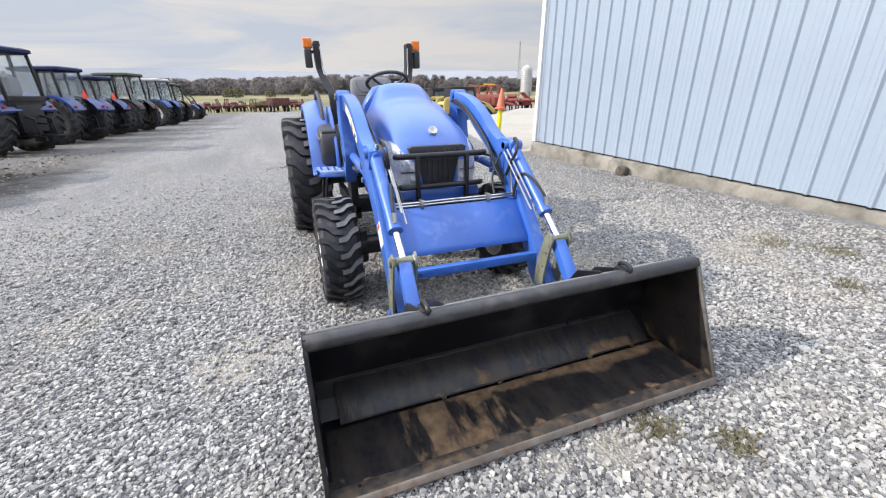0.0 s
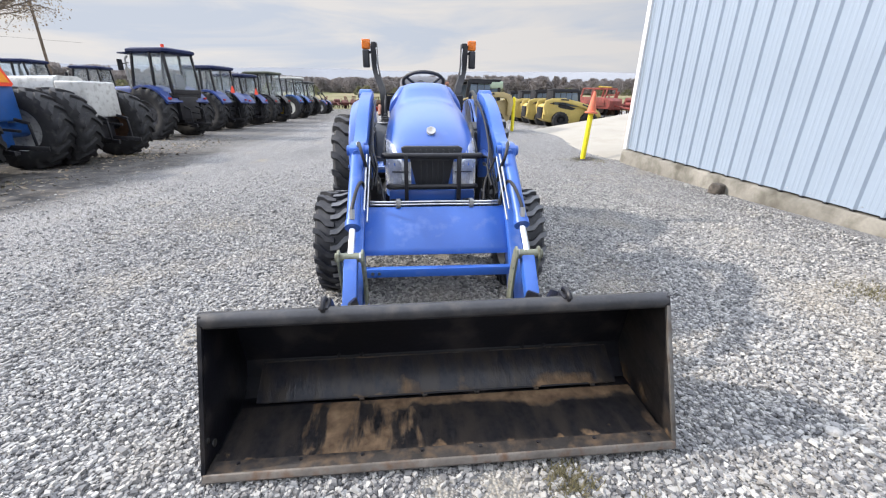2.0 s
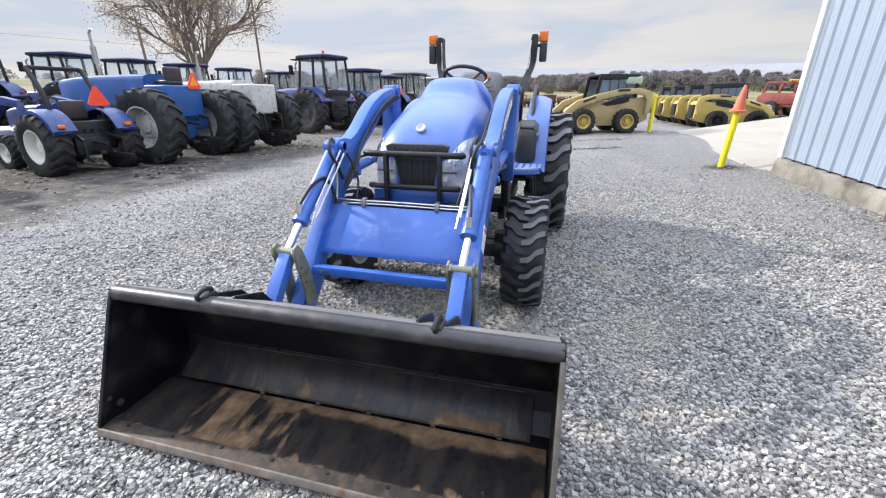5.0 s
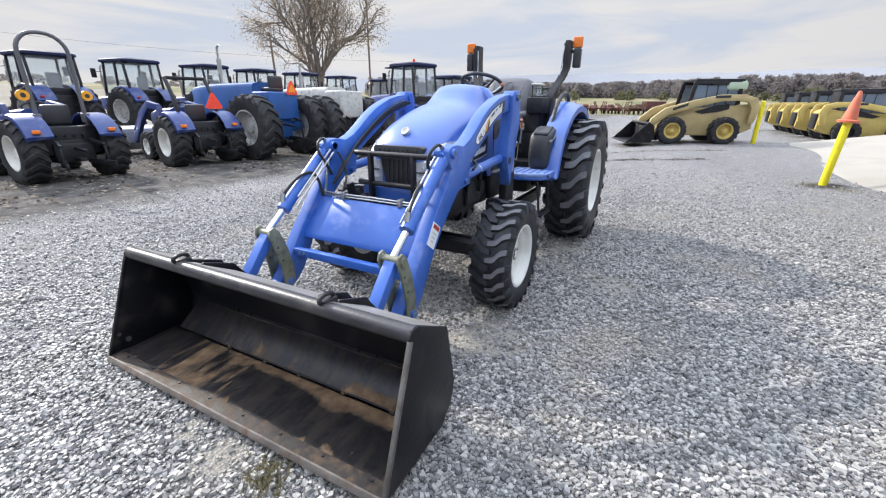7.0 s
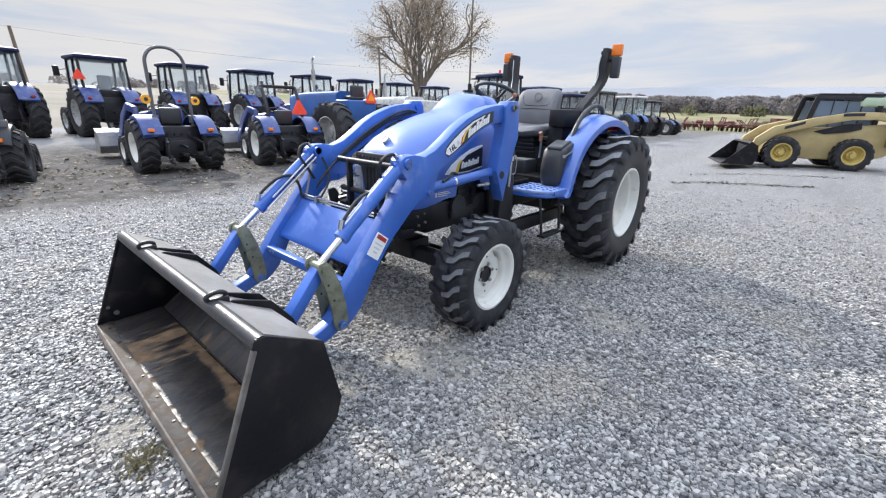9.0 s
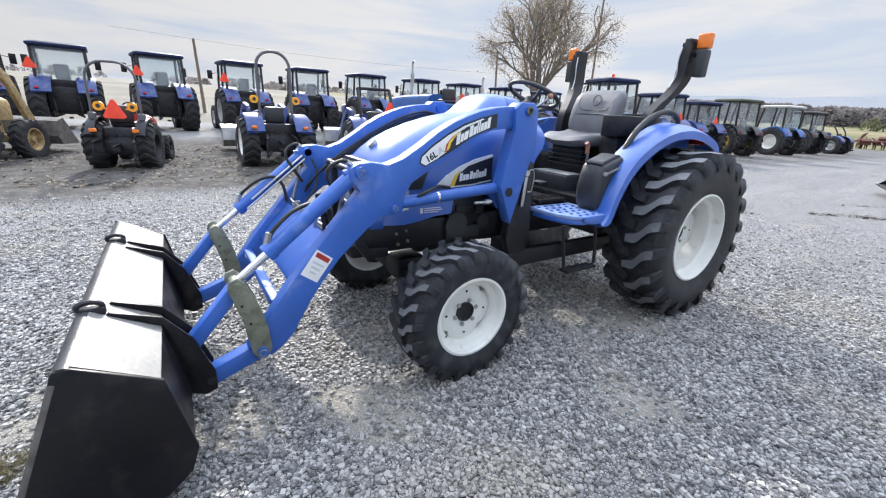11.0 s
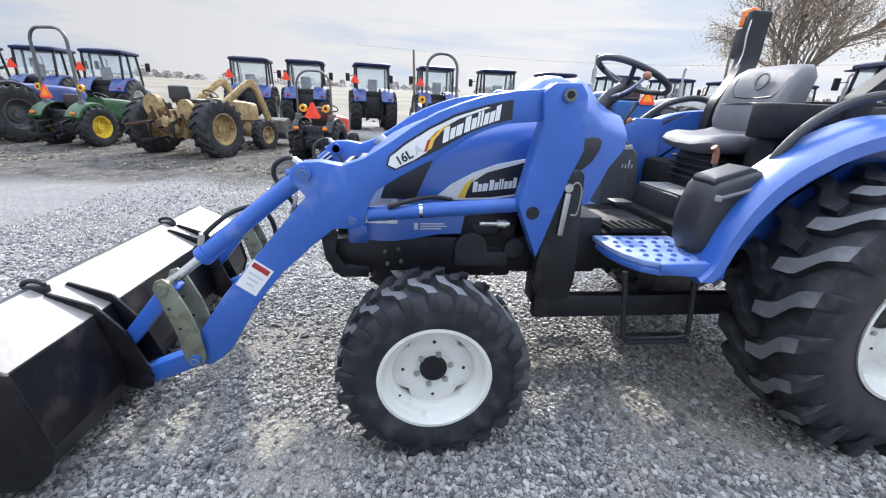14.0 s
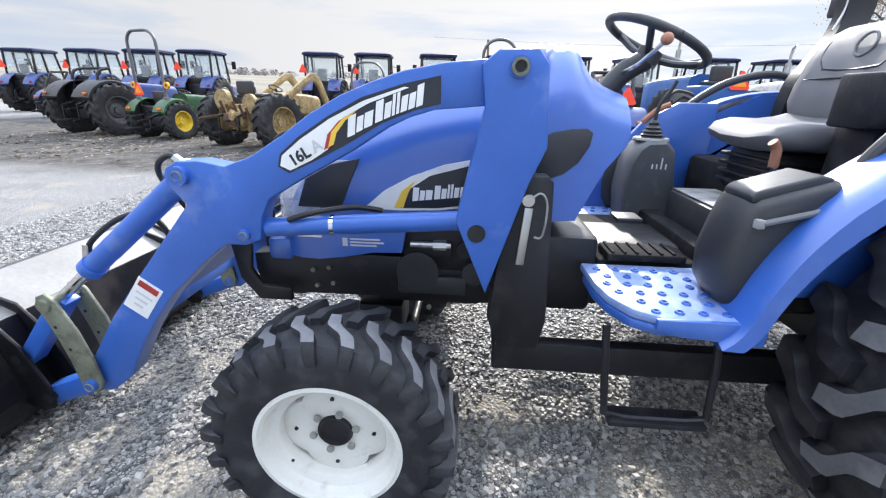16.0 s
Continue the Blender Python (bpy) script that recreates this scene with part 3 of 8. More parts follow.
    inv.inputs[0].default_value = 1.0
    nt.links.new(v.outputs["Distance"], inv.inputs[1])
    nt.links.new(inv.outputs[0], b.inputs["Height"])
    nt.links.new(b.outputs["Normal"], p.inputs["Normal"])
    return m


def build_ground():
    def axis(fine, reach):
        near = np.arange(-fine, fine + 0.01, 0.5)
        out = fine + np.cumsum(0.5 * 1.16 ** np.arange(1, 60))
        out = out[out < reach]
        return np.concatenate([-out[::-1], near, out])
    xs, ys = axis(14.0, 2600.0), axis(16.0, 2600.0)
    nx, ny = len(xs), len(ys)
    verts = []
    for y in ys:
        for x in xs:
            near = 1.0 if abs(x) < 30 and abs(y) < 40 else 0.0
            w = 0.016 * noise.noise((x * 0.45, y * 0.45, 3.1)) * near
            # far land lifts slightly towards the woods and the field
            verts.append((x, y, ground_z(x, y) + w + far_lift(x, y)))
    faces = [(j * nx + i, j * nx + i + 1, (j + 1) * nx + i + 1, (j + 1) * nx + i) for j in range(ny - 1) for i in range(nx - 1)]
    me = bpy.data.meshes.new("ground")
    me.from_pydata(verts, [], faces)
    me.materials.append(ground_material())
    me.polygons.foreach_set("use_smooth", [True] * len(me.polygons))
    return tagged(new("ground", me), "grey crushed stone yard with sandy bare patches and dark soil", "ground", kind="structure")


build_ground()

# ---- loose stones of the yard ----
def stone_material():
    m, nt, p = blank("crushed_stone")
    g = nt.nodes.new("ShaderNodeNewGeometry")
    r = nt.nodes.new("ShaderNodeValToRGB")
    e = r.color_ramp.elements
    e[0].position, e[0].color = 0.0, (0.080, 0.079, 0.082, 1)
    e[1].position, e[1].color = 1.0, (0.455, 0.444, 0.420, 1)
    for pos, col in ((0.30, (0.176, 0.173, 0.173, 1)), (0.65, (0.314, 0.306, 0.294, 1)), (0.88, (0.376, 0.364, 0.341, 1))):
        k = e.new(pos)
        k.color = col
    nt.links.new(g.outputs["Random Per Island"], r.inputs["Fac"])
    c = ramp_mix(nt, noise_fac(nt, 90, 0.5, 1.1), r.outputs["Color"], (0.338, 0.334, 0.323))
    c = ramp_mix(nt, noise_fac(nt, 0.9, 0.52, 0.86, 5.0), c, (0.348, 0.310, 0.254))
    nt.links.new(c, p.inputs["Base Color"])
    p.inputs["Roughness"].default_value = 0.58
    p.inputs["Specular IOR Level"].default_value = 0.5
    return m


def build_stones():
    rng = np.random.default_rng(7)
    corners = np.array([(x, y, z) for x in (-1, 1) for y in (-1, 1) for z in (-1, 1)], float)
    quads = np.array(((0, 1, 3, 2), (4, 6, 7, 5), (0, 4, 5, 1), (2, 3, 7, 6), (1, 5, 7, 3)))
    # close-set round the tractor's front and side, thinner outside
    pitch = 0.0186
    gx, gy = np.meshgrid(np.arange(-6.0, 6.5, pitch), np.arange(-4.6, 7.5, pitch))
    px = gx.ravel() + rng.uniform(-0.5, 0.5, gx.size) * pitch
    py = gy.ravel() + rng.uniform(-0.5, 0.5, gx.size) * pitch
    d = np.hypot(px - 0.9, (py + 0.7) / 1.05)
    keep = rng.uniform(0, 1, len(px)) < np.minimum(1.0, np.exp(-(d - 2.9) / 1.3))
    keep &= ~((px > 4.95) & (py < 6.2))
    px, py = px[keep], py[keep]
    bare = np.array([noise.noise((x * 0.8, y * 0.8, 9.0)) for x, y in zip(px, py)])
    keep = rng.uniform(-0.25, 0.45, len(px)) > bare - 0.58
    for sx, sy, sr in SANDY:
        keep &= (np.hypot(px - sx, py - sy) > sr * rng.uniform(0.55, 1.25, len(px))) | (rng.uniform(0, 1, len(px)) < 0.3)
    px, py = px[keep], py[keep]
    n = len(px)
    size = 0.0058 + 0.0094 * rng.beta(1.8, 3.0, n)
    size[rng.uniform(0, 1, n) < 0.006] *= 1.5
    shape = rng.uniform(0.70, 1.25, (n, 1, 3)) * corners[None]
    shape[:, corners[:, 2] > 0, :2] *= rng.uniform(0.52, 0.88, (n, 1, 2))
    shape += rng.uniform(-0.28, 0.28, (n, 8, 3))
    shape[:, :, 2] *= 0.54
    shape[:, :, 0] *= 1.18
    a = rng.uniform(0, 2 * np.pi, n)
    ca, sa = np.cos(a)[:, None], np.sin(a)[:, None]
    x = shape[:, :, 0] * ca - shape[:, :, 1] * sa
    y = shape[:, :, 0] * sa + shape[:, :, 1] * ca
    tilt = rng.uniform(-0.36, 0.36, (n, 1))
    z = shape[:, :, 2] + x * tilt
    gz = np.array([ground_z(u, v) + 0.016 * noise.noise((u * 0.45, v * 0.45, 3.1)) for u, v in zip(px, py)])
    s = size[:, None]
    co = np.stack([px[:, None] + x * s, py[:, None] + y * s, gz[:, None] + (z + rng.uniform(-0.3, 1.3, (n, 1))) * s], axis=2).reshape(-1, 3)
    faces = (quads[None] + 8 * np.arange(n)[:, None, None]).reshape(-1)
    me = bpy.data.meshes.new("loose_stones")
    me.vertices.add(len(co))
    me.vertices.foreach_set("co", co.astype(np.float32).ravel())
    me.loops.add(len(faces))
    me.loops.foreach_set("vertex_index", faces.astype(np.int32))
    k = n * 5
    me.polygons.add(k)
    me.polygons.foreach_set("loop_start", np.arange(0, k * 4, 4, dtype=np.int32))
    me.update(calc_edges=True)
    me.polygons.foreach_set("use_smooth", [False] * k)
    me.materials.append(stone_material())
    return tagged(new("loose_gravel", me), "grey angular crushed limestone lying loose over the yard", "gravel", kind="stuff")


build_stones()

# ---- metal building ----
def build_building():
    root = thing("building", "pale blue ribbed sheet metal building on a stained concrete footing", "building", m=pose(4.95, 6.1, 0.0, 1.95, 0, 3.5))
    base, top, length = 0.465, 5.6, 22.0
    # one sheet: three high ribs with low ribs between
    prof = []
    pitch = 0.331
    for k in range(3):
        o = k * pitch
        prof += [(o, 0.0), (o + 0.062, 0.0), (o + 0.070, 0.0035), (o + 0.093, 0.0035), (o + 0.101, 0.0), (o + 0.140, 0.0), (o + 0.148, 0.0035), (o + 0.171, 0.0035), (o + 0.179, 0.0), (o + 0.230, 0.0), (o + 0.254, 0.034), (o + 0.284, 0.034), (o + 0.308, 0.0)]
    prof.append((3 * pitch, 0.0))
    bm = B()
    lo = [bm.verts.new((-d, -u, base)) for u, d in prof]
    hi = [bm.verts.new((-d, -u, top)) for u, d in prof]
    for i in range(len(prof) - 1):
        bm.faces.new((lo[i], lo[i + 1], hi[i + 1], hi[i]))
    sheet = part("sheet", bm, METAL_WALL, root, angle=10)
    sheet.matrix_basis = pose(0, -0.067, 0)
    for i in range(1, 22):
        o = sheet.copy()
        scene.collection.objects.link(o)
        o.matrix_basis = pose(0, -0.067 - 0.993 * i, 0)
    bm = B()
    box(bm, -0.050, 0.10, -0.004, 0.12, base - 0.02, top, 0.004)
    part("corner_trim", bm, TRIM_WHITE, root, "white corner flashing")
    bm = B()
    box(bm, 0.006, 0.16, -length, 0.0, base, top)
    part("wall_frame", bm, METAL_WALL, root)
    bm = B()
    box(bm, 0.0, 14.0, -0.10, 0.10, base, top)
    box(bm, 13.9, 14.05, -length, -0.1, base, top)
    box(bm, 0.1, 14.0, -length - 0.1, -length, base, top)
    part("back_wall", bm, METAL_WALL, root)
    bm = B()
    box(bm, -0.35, 14.3, -length - 0.3, 0.3, top, top + 0.12)
    part("roof", bm, METAL_WALL, root)
    # cast footing with a rough, bevelled top
    bm = B()
    n = 66
    rows = []
    rnd = random.Random(4)
    for i in range(n + 1):
        y = 0.08 - (length + 0.08) * i / n
        j = rnd.uniform(-0.012, 0.012)
        rows.append([bm.verts.new(c) for c in ((0.1, y, -0.9), (-0.105 + j, y, -0.9), (-0.10 + j, y, 0.10), (-0.085 + j, y, base - 0.075), (-0.045, y, base - 0.028), (0.1, y, base - 0.026))])
    for a, b in zip(rows, rows[1:]):
        for k in range(5):
            bm.faces.new((a[k], a[k + 1], b[k + 1], b[k]))
    bm.faces.new(rows[0])
    bm.faces.new(rows[-1][::-1])
    part("footing", bm, CONCRETE, root, "stained concrete footing", 50)
    # screws along the bottom of the sheets
    bm = B()
    for i in range(66):
        for dz in (0.05,):
            c = Vector((-0.0, -0.09 - 0.331 * i, base + dz))
            tube(bm, [c + Vector((0.002, 0, 0)), c + Vector((-0.008, 0, 0))], 0.007, 6, smooth=False)
    tagged(part("screw_row", bm, STEEL, root), "row of sheet screws", kind="stuff")
    # black boxes that draw the shadow line in the openings below the high ribs
    bm = B()
    for i in range(66):
        u = -0.067 - 0.331 * i
        box(bm, -0.030, 0.004, u - 0.296, u - 0.242, base - 0.022, base + 0.004)
    tagged(part("rib_shade_box", bm, BLACK, root), "black boxes for the shadow line under the ribs", kind="stuff")
    return root


build_building()

# ---- concrete apron ----
bm = B()
outline = [(4.78, 6.45, 0.12), (4.55, 9.2, 0.27), (4.75, 13.2, 0.40), (9.2, 14.3, 1.00), (12.0, 14.0, 1.0), (12.0, 6.3, 0.60), (5.2, 6.3, 0.24)]
tops = [bm.verts.new(p) for p in outline]
lows = [bm.verts.new((x, y, z - 0.9)) for x, y, z in outline]
bm.faces.new(tops)
for i in range(len(tops)):
    j = (i + 1) % len(tops)
    bm.faces.new((tops[j], tops[i], lows[i], lows[j]))
bmesh.ops.triangulate(bm, faces=[f for f in bm.faces if len(f.verts) > 4])
tagged(part("apron", bm, APRON, None, "", 60), "pale poured concrete ramp rising beside the blue building", "ramp", kind="structure")


# ---- posts and loose block ----
def bollard(x, y, cone):
    z = ground_z(x, y)
    root = thing("bollard", "yellow painted steel guard post" + (" capped with a faded orange cone" if cone else " standing in gravel by the skid loaders"), "bollard", "guard posts by the ramp", m=pose(x, y, z, 0, 4 if cone else 1, 0))
    bm = B()
    tube(bm, [(0, 0, -0.2), (0, 0, 1.14), (0, 0, 1.19), (0, 0, 1.215)], 0.062, 20, smooth=False, caps=True)
    bm.verts.ensure_lookup_table()
    for v in bm.verts:
        if v.co.z > 1.2:
            v.co.x *= 0.55
            v.co.y *= 0.55
        elif v.co.z > 1.16:
            v.co.x *= 0.9
            v.co.y *= 0.9
    part("post", bm, POST_YELLOW, root, "yellow painted pipe")
    if cone:
        bm = B()
        rings = []
        for zz, r in ((1.08, 0.150), (1.115, 0.155), (1.13, 0.105), (1.17, 0.098), (1.46, 0.052), (1.57, 0.028), (1.59, 0.012)):
            rings.append([bm.verts.new((r * math.cos(a), r * math.sin(a), zz)) for a in (2 * math.pi * k / 24 for k in range(24))])
        for a, b in zip(rings, rings[1:]):
            for k in range(24):
                bm.faces.new((a[k], a[(k + 1) % 24], b[(k + 1) % 24], b[k]))
        bm.faces.new(rings[-1])
        part("traffic_cone", bm, CONE, root, "sun-faded orange cone")
    return root


bollard(4.22, 6.85, True)
bollard(3.83, 12.75, False)

bm = B()
bmesh.ops.create_icosphere(bm, subdivisions=3, radius=0.11)
for v in bm.verts:
    k = 1 + 0.22 * noise.noise(v.co * 11 + Vector((4, 1, 2)))
    v.co = Vector((max(-0.085, min(0.085, v.co.x)) * 1.25, max(-0.09, min(0.09, v.co.y)), max(-0.06, min(0.07, v.co.z)) * 1.1)) * k
block = part("stone_block", bm, mat("stained_block", (0.10, 0.085, 0.072), 0.9, var=0.3, scale=9, fine=50, bump=0.3, dirt=(0.04, 0.035, 0.03), dirt_amount=0.5), None, "", 40)
block.matrix_basis = pose(4.97, 3.05, ground_z(4.97, 3.05) + 0.07, 8, 5, 20) @ Matrix.Scale(1.15, 4)
tagged(block, "dark weathered broken concrete block beside the footing", "stone")

# ---- the loader tractor ----
def letter_bars(start, step):
    """Plain bars standing for a maker's lettering: place, width, height."""
    out, u = [], start
    for w, h in ((0.92, 1.0), (0.76, 0.74), (1.02, 0.74), (0.0, 0.0), (0.90, 1.0), (0.76, 0.74), (0.34, 1.0), (0.34, 1.0), (0.74, 0.74), (0.74, 0.74), (0.76, 1.0)):
        if w:
            out.append((u, step * w, h))
        u += step * (w + 0.17)
    return out


def build_wheel(root, name, side, y, r, w, x_mid, rim_r, disc_in, lugs, label):
    """A wheel with tyre, deep rim, disc, hub and nuts; side +1 is the tractor's left."""
    hub = new(name)
    hub.parent = root
    hub["label"] = label
    x, h = side * x_mid, w / 2
    bm = B()
    tyre_mesh(bm, x, y, r - 0.012, r, w, rim_r, side, lugs, 72, 0.024 if r < 0.5 else 0.040)
    part("tyre", bm, RUBBER, hub, "black rubber tyre with chevron lugs", 40)
    z = r - 0.012
    # lugs share one mesh for each side and are turned about the axle
    depth = 0.024 if r < 0.5 else 0.040
    axle = Vector((0, y, z))
    for half in (-1, 1):
        bm = B()
        tyre_lug(bm, x, 0, 0, r, w, half, lugs, depth)
        for v in bm.verts:
            v.co.x -= x
        bm.normal_update()
        for f in bm.faces:
            c = f.calc_center_median()
            f.material_index = 1 if f.normal.dot(Vector((0, c.y, c.z)).normalized()) > 0.72 and c.yz.length > r - depth * 0.6 else 0
        lug = part("tread_lug", bm, (RUBBER, RUBBER_LUG), hub, angle=40)
        for i in range(lugs):
            o = lug if i == 0 else lug.copy()
            if i:
                scene.collection.objects.link(o)
            o.matrix_basis = Matrix.Translation((x, y, z)) @ Matrix.Rotation(-2 * math.pi * (i + (0.5 if half > 0 else 0.0)) / lugs, 4, "X")
    rr = rim_r
    bm = B()
    lathe(bm, [(h * 0.70, rr + 0.004), (h * 0.80, rr + 0.020), (h * 0.88, rr + 0.022), (h * 0.89, rr + 0.008), (h * 0.80, rr - 0.004), (h * 0.60, rr - 0.010), (h * 0.56, rr - 0.014), (h * 0.48, rr - 0.040), (h * 0.44, rr - 0.043), (disc_in + 0.02, rr - 0.045), (-h * 0.6, rr - 0.030), (-h * 0.80, rr - 0.005), (-h * 0.86, rr + 0.02), (-h * 0.78, rr + 0.02)], y, z, 64, x, side)
    part("rim", bm, RIM, hub, "cream painted steel rim", 30)
    # wheel disc: a dished plate with scalloped lugs that reach the rim
    bm = B()
    seg = 96
    rings = []
    for k, (px, q) in enumerate(((disc_in, 0.22), (disc_in + 0.008, 0.42), (disc_in + 0.010, 0.56), (disc_in + 0.006, 0.64), (disc_in + 0.001, 0.74), (disc_in - 0.008, 0.80))):
        ring = []
        for i in range(seg):
            a = 2 * math.pi * i / seg
            q2 = q
            if k >= 4:
                q2 = q + 0.115 * (abs(math.cos(2 * a)) ** 0.8 * 2 - 1) * (k - 3) / 2
            ring.append(bm.verts.new((x + side * px, y + rr * q2 * math.sin(a), z + rr * q2 * math.cos(a))))
        rings.append(ring)
    for a, b in zip(rings, rings[1:]):
        for k in range(seg):
            bm.faces.new((a[k], a[(k + 1) % seg], b[(k + 1) % seg], b[k]))
    ext = bmesh.ops.extrude_face_region(bm, geom=list(bm.faces))
    for v in ext["geom"]:
        if isinstance(v, bmesh.types.BMVert):
            v.co.x -= side * 0.012
    part("wheel_disc", bm, RIM, hub, angle=28)
    bm = B()
    lathe(bm, [(disc_in - 0.10, rr * 0.30), (disc_in + 0.010, rr * 0.270), (disc_in + 0.016, rr * 0.262), (disc_in + 0.014, rr * 0.235), (disc_in + 0.006, rr * 0.22), (disc_in + 0.004, 0.001)], y, z, 32, x, side)
    part("hub_cap", bm, BLACK, hub, "black hub")
    for i in range(6):
        bm = B()
        a = 2 * math.pi * (i + 0.25) / 6
        c = Vector((x + side * (disc_in + 0.012), y + rr * 0.345 * math.sin(a), z + rr * 0.345 * math.cos(a)))
        tube(bm, [c, c + Vector((side * 0.008, 0, 0))], 0.013, 12, smooth=False)
        tube(bm, [c, c + Vector((side * 0.011, 0, 0))], 0.0095, 6, smooth=False)
        part("wheel_nut", bm, NUT, hub, "dull grey wheel nut")
    # small holes in the disc's four arms, and the valve
    for i in range(4):
        bm = B()
        a = math.pi / 2 * i
        c = Vector((x + side * (disc_in + 0.006), y + rr * 0.60 * math.sin(a), z + rr * 0.60 * math.cos(a)))
        tube(bm, [c, c + Vector((side * 0.0065, 0, 0))], 0.007, 10, smooth=False)
        part("disc_hole", bm, BLACK, hub)
    bm = B()
    a = math.radians(232)
    c = Vector((x + side * (disc_in - 0.01), y + rr * 0.86 * math.sin(a), z + rr * 0.86 * math.cos(a)))
    tube(bm, [c, c + Vector((side * 0.035, 0, 0)), c + Vector((side * 0.05, -0.006 * math.sin(a), -0.006 * math.cos(a)))], 0.0055, 8, smooth=False)
    part("valve_stem", bm, BLACK, hub)
    return hub


def build_tractor():
    root = thing("tractor", "blue compact tractor with black front loader bucket resting on gravel", "tractor")

    # wheels
    for s in (1, -1):
        build_wheel(root, "front_wheel", s, 0.0, 0.415, 0.29, 0.745, 0.222, 0.035, 22, "front wheel with cream rim")
        build_wheel(root, "rear_wheel", s, 2.12, 0.675, 0.45, 0.82, 0.335, -0.005, 20, "large rear wheel with cream rim")

    # hood: rounded sections from the nose back
    def section(y, w, zb, zs, zt, hump=0.0, e=2.5, n=14):
        half = [(w, zb), (w * 1.005, zb + (zs - zb) * 0.5), (w, zs)]
        for i in range(1, n + 1):
            a = math.pi / 2 * i / n
            x = w * math.cos(a) ** (2 / e)
            half.append((x, zs + (zt - zs) * math.sin(a) ** (2 / e) + hump * (1 - smooth01(x, 0.17, 0.29))))
        return [(x, y, z) for x, z in half] + [(-x, y, z) for x, z in half[-2::-1]]

    def hood_line(y):
        """Half width, shoulder and crown of the hood at y."""
        t = [(-0.355, 0.235, 1.02, 1.155), (-0.34, 0.275, 1.03, 1.20), (-0.305, 0.308, 1.05, 1.245), (-0.25, 0.328, 1.07, 1.295), (-0.18, 0.338, 1.10, 1.345), (-0.08, 0.345, 1.13, 1.395), (0.05, 0.345, 1.17, 1.445), (0.20, 0.345, 1.21, 1.490), (0.36, 0.340, 1.25, 1.522), (0.46, 0.337, 1.28, 1.538), (0.54, 0.334, 1.30, 1.545), (0.62, 0.332, 1.31, 1.55), (0.67, 0.325, 1.31, 1.55)]
        k = [np.interp(y, [q[0] for q in t], [q[i] for q in t]) for i in (1, 2, 3)]
        return k

    def hood_half(y, z):
        """Half width of the hood at y and height z."""
        w, zs, zt = hood_line(y)
        if z <= zs:
            return w
        return 0.0 if z >= zt else w * math.sqrt(1 - ((z - zs) / (zt - zs)) ** 2.5) ** 0.8

    bm = B()
    ys = [-0.355, -0.34, -0.305, -0.25, -0.18, -0.08, 0.05, 0.16, 0.185, 0.25, 0.30, 0.38, 0.44, 0.50, 0.56, 0.62, 0.67]
    loft(bm, [section(y, hood_line(y)[0], 0.84 + 0.045 * smooth01(y, -0.2, 0.1) + 0.135 * smooth01(y, 0.162, 0.184) * (1 - smooth01(y, 0.45, 0.55)), hood_line(y)[1], hood_line(y)[2], 0.112 * smooth01(y, 0.38, 0.60)) for y in ys])
    hood = part("hood", bm, BLUE, root, "smooth rounded blue hood", 50)
    # grille: dark panel with upright slats
    bm = B()
    front_shape(bm, [(-0.220, 1.200), (-0.205, 1.14), (-0.160, 1.125), (-0.112, 0.915), (0.112, 0.915), (0.160, 1.125), (0.205, 1.14), (0.220, 1.200), (0.19, 1.212), (-0.19, 1.212)], -0.364, -0.30, 0.006)
    part("grille", bm, PLASTIC, hood, "black slotted grille")
    for i in range(9):
        x = -0.16 + 0.04 * i
        bm = B()
        box(bm, x - 0.005, x + 0.005, -0.374, -0.358, 0.925 if abs(x) < 0.11 else 1.15, 1.19, 0.002)
        part("grille_slat", bm, PLASTIC, hood)
    for zc in (1.125,):
        bm = B()
        box(bm, -0.155, 0.155, -0.379, -0.359, zc - 0.012, zc + 0.012, 0.004)
        part("grille_bar", bm, PLASTIC, hood)
    for s in (1, -1):
        # headlight wraps round the nose's corner: a clear lens over moulded facets
        bm = B()
        prof = [(0.150, -0.366), (0.185, -0.3665), (0.215, -0.366), (0.245, -0.362), (0.275, -0.353), (0.304, -0.332), (0.328, -0.288), (0.343, -0.215)]
        rnd = random.Random(8)
        outer, inner = [], []
        for k, (x, y) in enumerate(prof):
            f = k / (len(prof) - 1)
            z0, z1 = 0.905 + 0.03 * f, 1.105 + 0.135 * smooth01(f, 0.15, 0.75)
            col = []
            for q in range(7):
                d = rnd.uniform(-0.005, 0.003) if 0 < q < 6 and 0 < k < 7 else 0.0
                z, yy = z0 + (z1 - z0) * q / 6, y
                while hood_half(yy, z) < x - 0.003 and yy < 0.0:
                    yy += 0.004
                col.append(bm.verts.new((s * (x + 0.003 - d * 0.5), yy - 0.006 - d, z)))
            outer.append(col)
            inner.append((bm.verts.new((s * x * 0.9, y + 0.05, z0)), bm.verts.new((s * x * 0.9, col[6].co.y + 0.05, z1 - 0.02))))
        for k in range(len(prof) - 1):
            a, b, c, d = outer[k], outer[k + 1], inner[k], inner[k + 1]
            for q in range(6):
                bm.faces.new((a[q], b[q], b[q + 1], a[q + 1]))
            bm.faces.new((a[6], b[6], d[1], c[1]))
            bm.faces.new((a[0], c[0], d[0], b[0]))
        for a, c in ((outer[0], inner[0]), (outer[-1], inner[-1])):
            bm.faces.new(a + [c[1], c[0]])
        lamp = part("headlight", bm, LENS, hood, "clear faceted headlight", 3)
        bm = B()
        box(bm, s * 0.225 - 0.062, s * 0.225 + 0.062, -0.377, -0.360, 1.030, 1.038, 0.003)
        part("lens_divider", bm, PLASTIC, lamp)
        # dark side vent and lower side decal
        x0, x1 = s * 0.338, s * 0.352
        bm = B()
